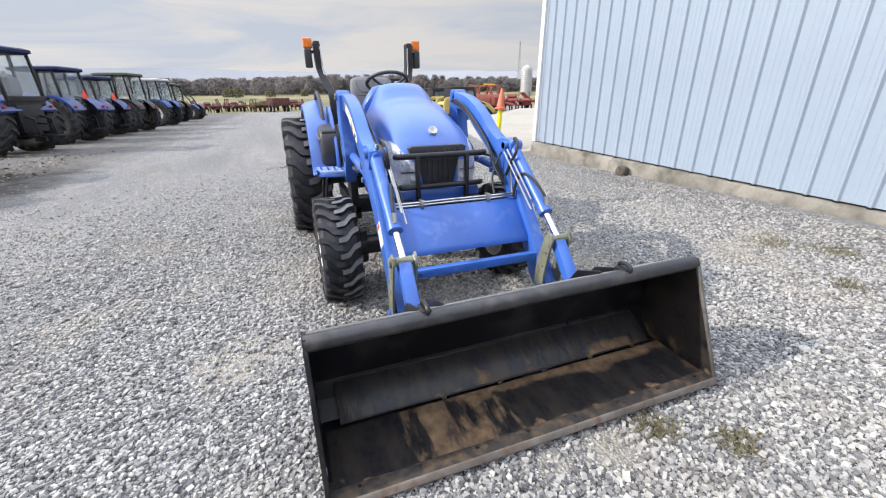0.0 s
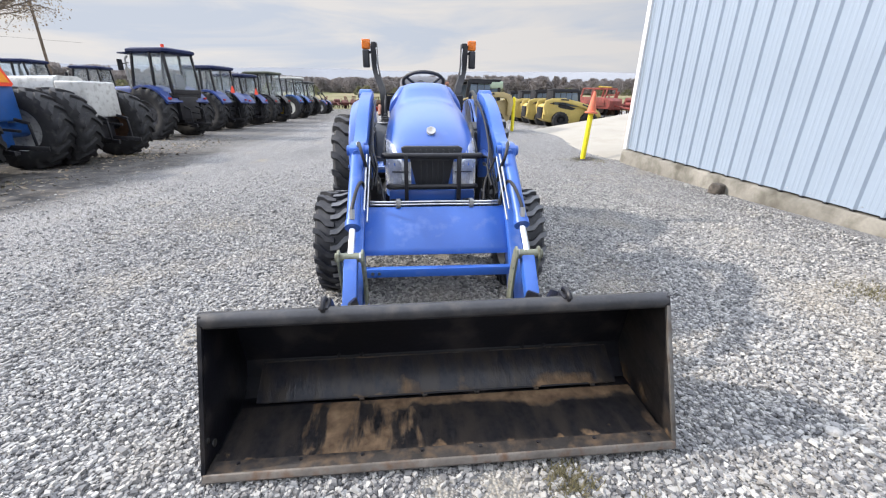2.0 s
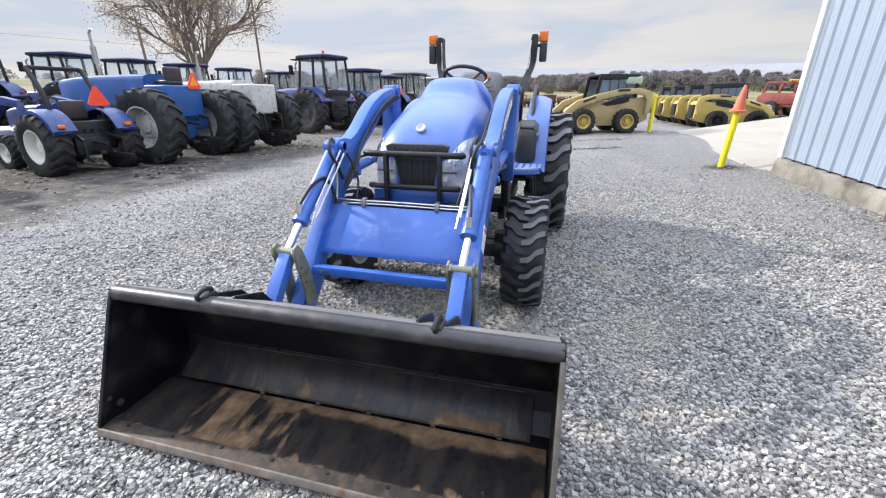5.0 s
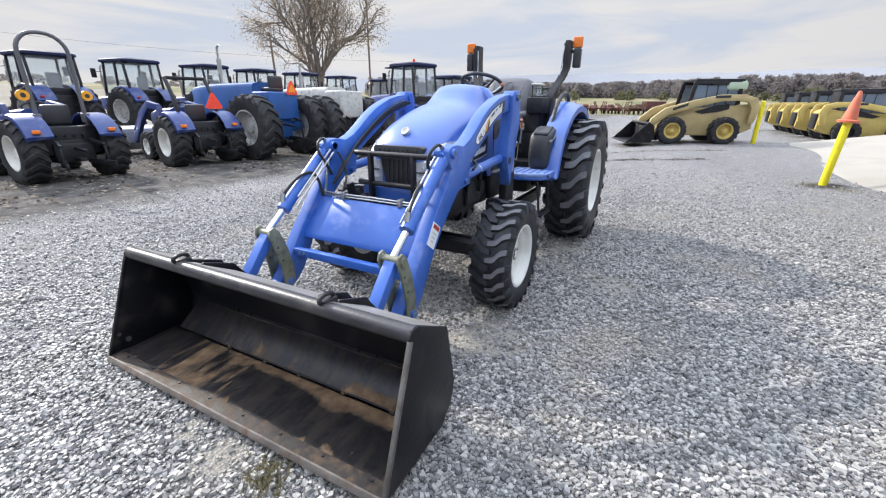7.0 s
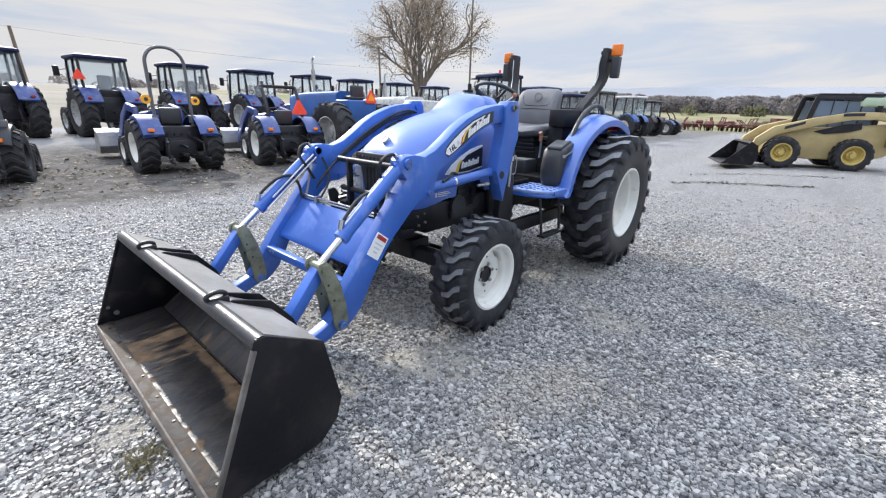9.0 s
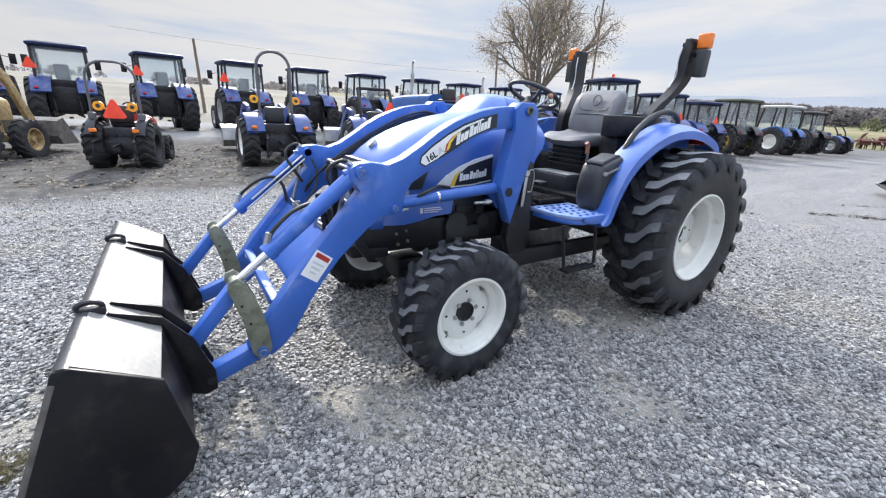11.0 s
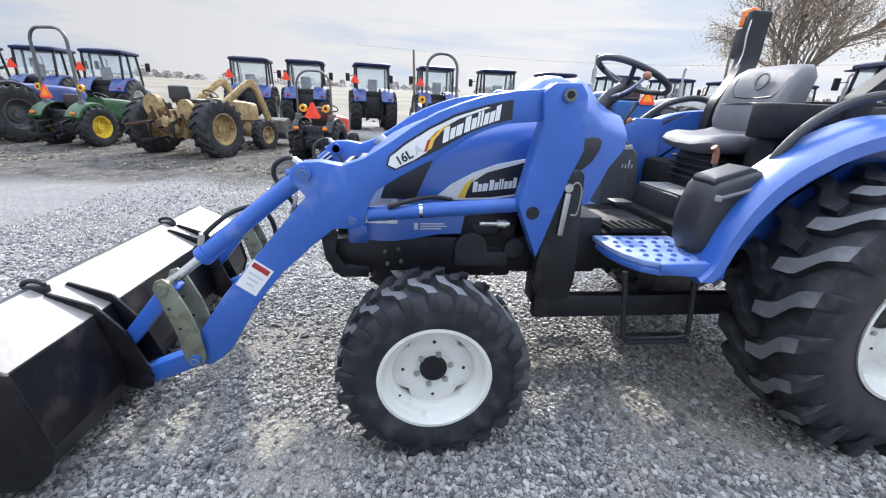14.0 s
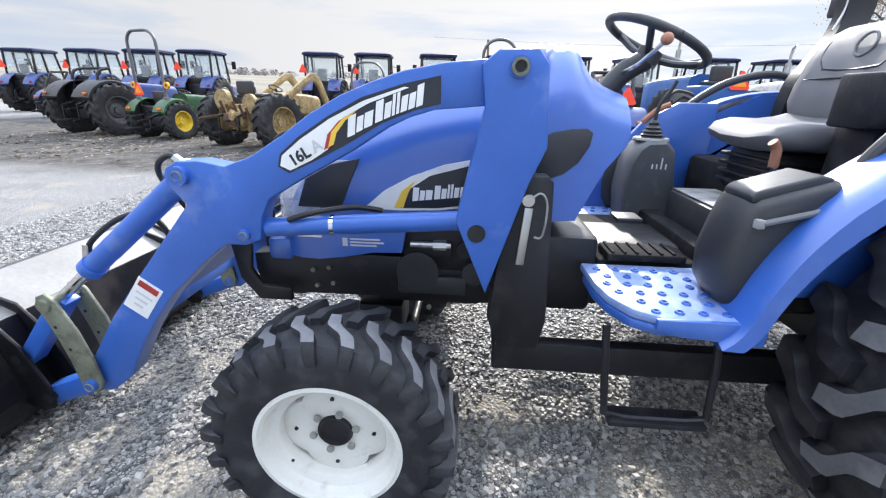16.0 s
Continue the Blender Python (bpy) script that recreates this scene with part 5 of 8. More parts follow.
        bar(bm, (s * 0.50, -1.06, 0.335), (s * 0.50, -1.34, 0.225), 0.08, 0.085, (1, 0, 0), 0.008)
        part("arm_end", bm, BLUE_ARM, root, "blue arm end")
    # plate and tube between the arms
    bm = B()
    side_shape(bm, [(-0.685, 0.855), (-0.70, 0.862), (-0.892, 0.640), (-0.902, 0.600), (-0.882, 0.600), (-0.872, 0.635)], -0.455, 0.455, 0.004)
    plate = part("cross_plate", bm, BLUE_ARM, root, "wide blue cross plate between loader arms")
    bm = B()
    bar(bm, (-0.455, -0.985, 0.523), (0.455, -0.985, 0.523), 0.055, 0.05, (0, 0, 1), 0.006)
    tube_ob = part("cross_tube", bm, BLUE_ARM, root, "blue square cross tube")
    for x in (-0.40, -0.36):
        bm = B()
        rod(bm, (x, -1.008, 0.523), (x, -1.014, 0.523), 0.010, 12)
        part("cross_bolt", bm, STEEL, tube_ob)
    bm = B()
    for k, h in enumerate((0.875, 0.893)):
        tube(bm, [(-0.45, -0.60, h + 0.22), (-0.445, -0.66, h + 0.02), (-0.40, -0.69, h), (0.0, -0.69, h), (0.40, -0.69, h), (0.445, -0.66, h + 0.02), (0.45, -0.60, h + 0.22)], 0.007, 8, steps=5)
    pipes = part("hydraulic_pipe", bm, STEEL, root, "bright steel hydraulic pipes on plate")
    for x in (-0.24, 0.24):
        bm = B()
        box(bm, x - 0.014, x + 0.014, -0.715, -0.665, 0.855, 0.91, 0.003)
        part("pipe_clamp", bm, STEEL, pipes)
    for s in (1, -1):
        for k in range(3):
            bm = B()
            o = 0.022 * k
            tube(bm, [(s * (0.44 - o), -0.58, 0.93 + o), (s * (0.425 - o), -0.48, 1.06 + o * 0.5), (s * (0.44 - o * 0.6), -0.34, 1.14 + o), (s * (0.445 - o * 0.4), -0.1, 1.285 + o), (s * (0.442 - o * 0.3), 0.15, 1.41 + o), (s * (0.44 - o * 0.3), 0.36, 1.47 + o), (s * 0.44, 0.50, 1.50)], 0.0075, 8, steps=5)
            part("arm_hose", bm, HOSE, root, "black hose along arm")
        bm = B()
        tube(bm, [(s * 0.34, -0.60, 0.88), (s * 0.36, -0.52, 0.98), (s * 0.40, -0.50, 1.08), (s * 0.43, -0.52, 1.16)], 0.008, 8)
        part("arm_hose", bm, HOSE, root)

    # bucket
    w0, w1 = -1.053, 1.010
    sec = [(-1.985, 0.045), (-1.52, 0.062), (-1.44, 0.14), (-1.408, 0.235), (-1.478, 0.552), (-1.722, 0.668)]
    inn = [(-1.718, 0.657), (-1.487, 0.544), (-1.420, 0.236), (-1.450, 0.148), (-1.526, 0.075), (-1.98, 0.056)]
    bm = B()
    side_shape(bm, sec + inn, w0, w1)
    bucket = part("bucket", bm, BUCKET, root, "worn black steel loader bucket", 20)
    bucket.matrix_basis = pose(0, 0, 0.004, 0, -0.8, 0)
    for x in (w0, w1 - 0.012):
        bm = B()
        side_shape(bm, [(-1.985, 0.04), (-1.52, 0.055), (-1.43, 0.135), (-1.398, 0.235), (-1.468, 0.557), (-1.700, 0.675), (-1.745, 0.676), (-1.758, 0.645)], x - 0.002, x + 0.014, 0.003)
        part("side_plate", bm, BUCKET, bucket, "black bucket side plate")
        if x > 0:
            bm = B()
            side_shape(bm, [(-1.97, 0.06), (-1.53, 0.075), (-1.455, 0.15), (-1.425, 0.236), (-1.49, 0.54), (-1.69, 0.63), (-1.745, 0.63)], x - 0.0055, x - 0.0025)
            part("inner_face", bm, SIDE_RUST, bucket, "inner side face with rust in the corner")
        bm = B()
        bar(bm, (x + 0.006, -1.97, 0.055), (x + 0.006, -1.752, 0.635), 0.020, 0.020, (1, 0, 0), 0.004)
        part("side_edge", bm, BUCKET if x < 0 else DULL_STEEL, bucket, "" if x < 0 else "worn bare edge")
    bm = B()
    rod(bm, (w0 + 0.004, -1.722, 0.645), (w1 - 0.004, -1.722, 0.645), 0.036, 28)
    part("top_tube", bm, TUBE_WORN, bucket, "round bar along bucket top")
    bm = B()
    side_shape(bm, [(-1.992, 0.036), (-1.985, 0.026), (-1.84, 0.034), (-1.84, 0.058), (-1.915, 0.066), (-1.980, 0.060)], w0 + 0.005, w1 - 0.005, 0.003)
    part("cutting_edge", bm, LIP_DARK, bucket, "scuffed rusty cutting edge")
    bm = B()
    side_shape(bm, [(-1.9945, 0.037), (-1.988, 0.026), (-1.976, 0.0265), (-1.973, 0.0635), (-1.982, 0.0625)], w0 + 0.004, w1 - 0.004, 0.002)
    part("worn_edge", bm, LIP, bucket, "bright worn front edge")
    for k in range(8):
        x = w0 + 0.13 + 0.262 * k
        bm = B()
        rod(bm, (x, -1.928, 0.050), (x, -1.928, 0.0685), 0.008, 12)
        part("edge_bolt", bm, BLACK, bucket)
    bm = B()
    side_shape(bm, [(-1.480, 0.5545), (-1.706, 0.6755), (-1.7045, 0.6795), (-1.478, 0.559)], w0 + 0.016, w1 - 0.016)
    part("top_sheet", bm, WORN_GLARE_TOP, bucket, "dusty worn top sheet, paled for sky glare")
    bm = B()
    side_shape(bm, [(-1.425, 0.216), (-1.431, 0.222), (-1.592, 0.108), (-1.598, 0.096), (-1.585, 0.086)], w0 + 0.10, w1 - 0.10, 0.003)
    part("heel_plate", bm, HEEL_RUST, bucket, "inner heel plate with weld seam")
    bm = B()
    tube(bm, [(w0 + 0.12 + 0.09 * k, -1.4325 + 0.0015 * (k % 2), 0.2225 + 0.002 * (k % 3)) for k in range(21)], 0.0032, 6)
    part("weld_seam", bm, LIP_DARK, bucket, "pale weld seam")
    for dy, dz, rr in ((-1.90, 0.17, 0.012), (-1.86, 0.12, 0.018)):
        bm = B()
        rod(bm, (w0 + 0.012, dy, dz), (w0 + 0.0165, dy, dz), rr, 10)
        part("bare_spot", bm, STEEL, bucket, "bright scraped spot")
    # tack-welded foot of the heel: long dark strips draw its shadow line, short welds between
    for a, b in ((-0.54, -0.45), (-0.40, -0.13), (-0.115, 0.14), (0.18, 0.455), (0.50, 0.76)):
        bm = B()
        tube(bm, [(a, -1.597, 0.0985), (a * 0.6 + b * 0.4, -1.5965, 0.1000), (b, -1.597, 0.0985)], 0.0055, 6)
        part("slot", bm, BUCKET, bucket, "dark strip for the shadow line at the heel's foot")
        bm = B()
        tube(bm, [(b + 0.008, -1.599, 0.090), (b + 0.032, -1.600, 0.093)], 0.008, 6, smooth=False)
        part("weld_bead", bm, LIP_DARK, bucket)
    bm = B()
    side_shape(bm, [(-1.916, 0.0600), (-1.63, 0.0735), (-1.60, 0.0785), (-1.916, 0.0655)], w0 + 0.03, w1 - 0.03)
    part("bucket_floor", bm, FLOOR_RUST, bucket, "rust-stained scraped bucket floor")
    for s in (1, -1):
        x = s * 0.54
        bm = B()
        ring = [(x, -1.705 + 0.042 * math.cos(a), 0.690 + 0.020 * math.sin(a)) for a in (math.pi * (-0.35 + 1.55 * k / 14) for k in range(15))]
        tube(bm, ring, 0.011, 8, smooth=False)
        box(bm, x - 0.022, x + 0.022, -1.735, -1.655, 0.650, 0.687, 0.006)
        part("hook", bm, BLACK, bucket, "black grab hook welded on top")
        for x in (s * 0.44, s * 0.56):
            bm = B()
            side_shape(bm, [(-1.66, 0.650), (-1.645, 0.662), (-1.47, 0.600), (-1.37, 0.47), (-1.30, 0.28), (-1.30, 0.18), (-1.35, 0.16), (-1.44, 0.20), (-1.42, 0.27), (-1.48, 0.56)], x - 0.008, x + 0.008, 0.003)
            part("bracket", bm, BUCKET, bucket, "black bucket mounting bracket")
        for y, z in ((-1.32, 0.225), (-1.40, 0.41)):
            bm = B()
            rod(bm, (s * 0.43, y, z), (s * 0.57, y, z), 0.022, 14)
            part("bracket_pin", bm, BLACK, bucket)

    # platform, fenders and tanks
    for s in (1, -1):
        bm = B()
        top_shape(bm, [(s * 0.36, 0.85), (s * 0.54, 0.855), (s * 0.64, 0.875), (s * 0.72, 0.92), (s * 0.762, 0.99), (s * 0.775, 1.07), (s * 0.78, 1.28), (s * 0.36, 1.28)], 0.855, 0.885, 0.008)
        foot = part("footplate", bm, BLUE_FOOT, root, "blue footplate with raised grip holes")
        bm = B()
        top_shape(bm, [(s * 0.40, 0.853), (s * 0.54, 0.853), (s * 0.641, 0.873), (s * 0.722, 0.918), (s * 0.764, 0.989), (s * 0.764, 1.28), (s * 0.40, 1.28)], 0.824, 0.8545, 0.006)
        part("footplate_rim", bm, BLUE, foot)
        bm = B()
        side_shape(bm, [(0.97, 0.885), (0.97, 0.85), (1.04, 0.83), (1.28, 0.81), (1.28, 0.885)], s * 0.762, s * 0.779, 0.006)
        part("footplate_skirt", bm, BLUE, foot)
        for i in range(6):
            for j in range(5):
                x, y = 0.42 + 0.062 * i, 0.895 + 0.068 * j + 0.02 * (i % 2)
                if x > 0.62 and y < 0.94:
                    continue
                bm = B()
                lathe_rings = []
                for zz, r in ((0.884, 0.015), (0.891, 0.012), (0.891, 0.008), (0.8855, 0.007)):
                    lathe_rings.append([bm.verts.new((s * x + r * math.cos(a), y + r * math.sin(a), zz)) for a in (2 * math.pi * k / 12 for k in range(12))])
                for p, q in zip(lathe_rings, lathe_rings[1:]):
                    for k in range(12):
                        bm.faces.new((p[k], p[(k + 1) % 12], q[(k + 1) % 12], q[k]))
                bm.faces.new(lathe_rings[-1])
                part("grip_hole", bm, BLUE, foot)
        bm = B()
        tube(bm, [(s * 0.70, 0.86, 0.82), (s * 0.72, 0.875, 0.64), (s * 0.73, 0.89, 0.505), (s * 0.73, 0.96, 0.49), (s * 0.73, 1.14, 0.49), (s * 0.73, 1.215, 0.505), (s * 0.72, 1.21, 0.66), (s * 0.70, 1.20, 0.82)], 0.0125, 8, smooth=False)
        box(bm, s * 0.73 - 0.05, s * 0.73 + 0.03, 0.90, 1.21, 0.475, 0.495, 0.004)
        for k in range(5):
            rod(bm, (s * 0.73 - 0.01, 0.94 + 0.055 * k, 0.49), (s * 0.73 - 0.01, 0.94 + 0.055 * k, 0.502), 0.012, 10)
        part("step", bm, BLACK, root, "black hanging entry step")
        # fender: a curved sheet over the tyre, with a side skirt and tail
        bm = B()
        outer = [(1.24, 0.818), (1.285, 0.87), (1.325, 1.0), (1.385, 1.14), (1.47, 1.265), (1.59, 1.365), (1.74, 1.44), (1.92, 1.478), (2.10, 1.485), (2.28, 1.462), (2.44, 1.415), (2.53, 1.36), (2.555, 1.30)]
        low = [(1.30, 0.808), (1.335, 0.86), (1.375, 0.985), (1.44, 1.115), (1.525, 1.225), (1.635, 1.315), (1.765, 1.378), (1.92, 1.41), (2.10, 1.415), (2.26, 1.395), (2.40, 1.355), (2.48, 1.315), (2.53, 1.285)]
        secs = []
        outer = [(y - 0.09 * (1 - smooth01(y, 1.26, 1.8)), z) for y, z in outer]
        low = [(y - 0.09 * (1 - smooth01(y, 1.30, 1.8)), z) for y, z in low]
        outer = [(p.y, p.z) for p in curve_through([(0, y, z) for y, z in outer], 3)]
        low = [(p.y, p.z) for p in curve_through([(0, y, z) for y, z in low], 3)]
        for (y, z), (yl, zl) in zip(outer, low):
            lift = 0.055 * smooth01(y, 1.35, 1.9)
            secs.append([(s * 0.585, y + 0.012, z + lift * 0.8 - 0.02), (s * 0.585, y + 0.002, z + lift * 0.8 - 0.008), (s * 0.605, y, z + lift * 0.8), (s * 0.70, y, z + lift * 0.6), (s * 0.775, y, z + 0.006), (s * 0.80, y + 0.004, z - 0.010), (s * 0.805, yl, zl), (s * 0.79, yl, zl), (s * 0.76, y + 0.02, z - 0.03), (s * 0.62, y + 0.015, z + lift * 0.8 - 0.026)])
        loft(bm, secs)
        fender = part("fender", bm, BLUE, root, "curved blue rear fender", 40)
        bm = B()
        side_shape(bm, [(1.26, 0.88), (1.32, 0.88), (1.42, 1.13), (1.62, 1.36), (1.92, 1.505), (2.2, 1.505), (2.45, 1.42), (2.45, 1.0), (1.9, 0.9)], s * 0.570, s * 0.586)
        part("fender_inner", bm, BLUE, fender)
        bm = B()
        tube(bm, [(s * 0.62, 1.47, 1.26), (s * 0.625, 1.53, 1.37), (s * 0.625, 1.62, 1.47), (s * 0.625, 1.76, 1.56), (s * 0.625, 1.93, 1.605), (s * 0.625, 2.06, 1.595), (s * 0.625, 2.13, 1.55), (s * 0.625, 2.14, 1.49)], 0.021, 10)
        part("grab_rail", bm, PLASTIC, fender, "black grab rail")
        bm = B()
        box(bm, s * 0.62 - 0.07, s * 0.62 + 0.07, 2.45, 2.56, 1.36, 1.42, 0.01)
        part("tail_lamp", bm, RED_LENS, fender)
        # tank: tall black moulded box between footplate and fender
        bm = B()
        prof = [(1.20, 0.885), (1.165, 0.94), (1.155, 1.04), (1.175, 1.14), (1.195, 1.205), (1.215, 1.225), (1.40, 1.285), (1.435, 1.275), (1.465, 1.20), (1.40, 1.08), (1.335, 0.97), (1.31, 0.885)]
        cy, cz = 1.30, 1.07
        loft(bm, [[(s * x, cy + (y - cy) * k, cz + (z - cz) * (k * 0.5 + 0.5)) for y, z in prof] for x, k in ((0.495, 0.70), (0.505, 0.86), (0.525, 0.96), (0.555, 1.0), (0.625, 1.0), (0.665, 0.96), (0.69, 0.87), (0.70, 0.72))])
        tank = part("side_tank", bm, PLASTIC, root, "black moulded plastic tank", 38)
        bm = B()
        tube(bm, [(s * 0.695, 1.215, 1.155), (s * 0.71, 1.225, 1.162), (s * 0.71, 1.36, 1.20), (s * 0.695, 1.375, 1.20)], 0.009, 8, smooth=False)
        part("tank_handle", bm, SEAT, tank, "grey moulded handle")
        for hy, hz in ((1.215, 1.158), (1.372, 1.202)):
            bm = B()
            box(bm, s * 0.704 - 0.012, s * 0.704 + 0.012, hy - 0.010, hy + 0.012, hz - 0.012, hz + 0.014, 0.004)
            part("handle_end", bm, DUST_TOP, tank)
        bm = B()
        side_shape(bm, [(1.205, 1.205), (1.40, 1.268), (1.398, 1.286), (1.36, 1.291), (1.21, 1.243), (1.195, 1.225)], s * 0.535, s * 0.675, 0.012, 3)
        part("tank_lid", bm, PLASTIC, tank)
    # control console
    bm = B()
    prof = [(1.22, 0.88), (1.20, 1.02), (1.215, 1.17), (1.25, 1.25), (1.29, 1.285), (1.38, 1.29), (1.43, 1.24), (1.46, 1.05), (1.45, 0.88)]
    loft(bm, [[(x, 1.33 + (y - 1.33) * k, 1.1 + (z - 1.1) * k) for y, z in prof] for x, k in ((-0.52, 0.88), (-0.50, 0.98), (-0.38, 1.0), (-0.32, 0.98), (-0.30, 0.88))])
    console = part("control_console", bm, CONSOLE, root, "console greyed for sunlit haze, with loader lever and rubber boot")
    bm = B()
    tube(bm, [(-0.40, 1.335, 1.37), (-0.40, 1.345, 1.45), (-0.395, 1.385, 1.52), (-0.39, 1.40, 1.56)], 0.0095, 8)
    part("loader_lever", bm, PLASTIC, console)
    bm = B()
    rings = [(0.062, 1.284), (0.064, 1.292), (0.052, 1.296), (0.056, 1.304), (0.044, 1.312), (0.047, 1.320), (0.035, 1.330), (0.037, 1.338), (0.024, 1.350), (0.024, 1.362), (0.012, 1.376)]
    loft(bm, [[(-0.40 + q * math.cos(t), 1.333 + q * math.sin(t), z) for t in (2 * math.pi * k / 16 for k in range(16))] for q, z in rings])
    part("lever_boot", bm, HOSE, console, "black rubber bellows")
    bm = B()
    loft(bm, [[(-0.405 + 0.092 * f * math.cos(t), 1.333 + 0.088 * f * math.sin(t), z) for t in (2 * math.pi * k / 24 for k in range(24))] for f, z in ((0.9, 1.272), (1.0, 1.280), (0.94, 1.290))])
    part("console_cap", bm, DUST_TOP, console, "paler dusty cap")
    bm = B()
    for k in range(4):
        box(bm, -0.302, -0.2945, 1.32 + 0.022 * k, 1.325 + 0.022 * k, 1.145, 1.17 + 0.03 * (k == 2))
    part("console_mark", bm, WHITE, console)
    bm = B()
    side_shape(bm, [(1.06, 0.885), (1.10, 1.03), (1.20, 1.20), (1.33, 1.36), (1.50, 1.46), (1.70, 1.46), (1.70, 0.885)], -0.566, -0.535, 0.008)
    part("fender_panel", bm, BLUE, root, "blue inner fender panel beside the console")
    bm = B()
    box(bm, -0.34, 0.34, 0.92, 1.30, 0.80, 0.895, 0.02)
    part("floor_tunnel", bm, FLOOR_MAT, root, "black floor tunnel")
    bm = B()
    box(bm, -0.22, 0.22, 1.38, 1.85, 0.86, 1.07, 0.03)
    riser = part("seat_riser", bm, PLASTIC, root, "black seat riser")
    bm = B()
    box(bm, -0.205, 0.205, 1.40, 1.62, 1.0695, 1.0745, 0.002)
    part("riser_top", bm, DUST_TOP, riser, "dusty grey top")
    bm = B()
    box(bm, -0.530, 0.568, 1.60, 2.30, 0.86, 1.20, 0.03)
    box(bm, -0.530, 0.568, 1.30, 1.60, 0.82, 0.94, 0.02)
    part("rear_deck", bm, FLOOR_MAT, root)
    bm = B()
    box(bm, 0.22, 0.36, 0.95, 1.24, 0.895, 0.925, 0.008)
    pad = part("treadle_pedal", bm, FLOOR_MAT, root, "black treadle pedal")
    for k in range(6):
        bm = B()
        box(bm, 0.23, 0.35, 0.965 + 0.045 * k, 0.975 + 0.045 * k, 0.925, 0.932)
        part("pedal_rib", bm, FLOOR_MAT, pad)
    bm = B()
    box(bm, 0.20, 0.30, 0.98, 1.08, 1.03, 1.05, 0.01)
    part("brake_pedal", bm, BLACK, root)
    bm = B()
    tube(bm, [(0.30, 1.50, 1.10), (0.31, 1.49, 1.2), (0.315, 1.475, 1.29)], 0.011, 8)
    lev = part("range_lever", bm, STEEL, root, "lever with worn brown grip")
    bm = B()
    tube(bm, [(0.315, 1.475, 1.26), (0.315, 1.47, 1.32), (0.315, 1.45, 1.345)], 0.016, 10)
    part("lever_grip", bm, GRIP, lev, "worn salmon grip")
    bm = B()
    tube(bm, [(-0.46, 1.30, 1.36), (-0.46, 1.36, 1.42), (-0.46, 1.42, 1.45)], 0.016, 8)
    part("throttle_lever", bm, GRIP, lev)

    # seat
    bm = B()
    prof = [(1.385, 1.315), (1.372, 1.345), (1.395, 1.375), (1.46, 1.395), (1.58, 1.392), (1.68, 1.405), (1.80, 1.44), (1.86, 1.42), (1.85, 1.33), (1.62, 1.285), (1.44, 1.295)]
    cy, cz = 1.62, 1.35
    loft(bm, [[(x, cy + (y - cy) * k, cz + dz + (z - cz) * k) for y, z in prof] for x, k, dz in ((-0.255, 0.62, 0.012), (-0.24, 0.86, 0.014), (-0.20, 0.98, 0.012), (-0.08, 1.0, -0.006), (0.08, 1.0, -0.006), (0.20, 0.98, 0.012), (0.24, 0.86, 0.014), (0.255, 0.62, 0.012))])
    seat = part("seat", bm, SEAT, root, "grey vinyl bucket seat", 50)
    seat.matrix_basis = pose(0, 0.12, 0)
    bm = B()
    prof = [(1.735, 1.40), (1.715, 1.46), (1.725, 1.54), (1.760, 1.65), (1.80, 1.735), (1.845, 1.775), (1.90, 1.775), (1.925, 1.73), (1.895, 1.60), (1.875, 1.47), (1.85, 1.39)]
    cy, cz = 1.81, 1.56
    loft(bm, [[(x, cy + (y - cy) * k + dy, cz + (z - cz) * kz) for y, z in prof] for x, k, kz, dy in ((-0.245, 0.55, 0.62, -0.03), (-0.23, 0.82, 0.84, -0.026), (-0.18, 1.0, 0.965, -0.014), (-0.07, 1.0, 1.0, 0.006), (0.07, 1.0, 1.0, 0.006), (0.18, 1.0, 0.965, -0.014), (0.23, 0.82, 0.84, -0.026), (0.245, 0.55, 0.62, -0.03))])
    back = part("backrest", bm, SEAT, seat, "grey vinyl backrest", 50)
    bm = B()
    tube(bm, [(-0.19, 1.722, 1.565), (0.0, 1.738, 1.57), (0.19, 1.722, 1.565)], 0.0045, 6)
    part("seam", bm, PLASTIC, seat)
    bm = B()
    ring = [(0.042 * math.cos(a), 1.776 + 0.30 * 0.042 * math.sin(a), 1.688 + 0.042 * math.sin(a)) for a in (2 * math.pi * k / 20 for k in range(21))]
    tube(bm, ring, 0.0055, 6, smooth=False, caps=False)
    part("seat_badge", bm, SEAT, seat, "embossed round badge")
    bm = B()
    for sx in (1, -1):
        tube(bm, [(sx * 0.13, 1.742, 1.605), (sx * 0.165, 1.752, 1.645), (sx * 0.178, 1.775, 1.70), (sx * 0.165, 1.80, 1.735)], 0.0045, 6)
    tube(bm, [(-0.13, 1.742, 1.605), (0.0, 1.752, 1.598), (0.13, 1.742, 1.605)], 0.0045, 6)
    part("piping", bm, PLASTIC, seat, "dark seam piping")
    bm = B()
    box(bm, -0.17, 0.17, 1.47, 1.83, 1.10, 1.29, 0.03)
    part("seat_suspension", bm, BLACK, seat, "black rubber seat bellows")
    for k in range(4):
        bm = B()
        box(bm, -0.19, 0.19, 1.45, 1.85, 1.13 + 0.038 * k, 1.146 + 0.038 * k, 0.006)
        part("bellows_fold", bm, BLACK, seat)
    # tool box beside and behind the seat
    bm = B()
    box(bm, 0.31, 0.47, 1.60, 2.18, 1.40, 1.565, 0.012)
    box(bm, 0.28, 0.44, 1.66, 2.16, 1.19, 1.41, 0.012)
    box(bm, -0.44, 0.44, 2.03, 2.16, 1.38, 1.56, 0.012)
    part("tool_box", bm, BLACK, root, "black box behind seat")
    bm = B()
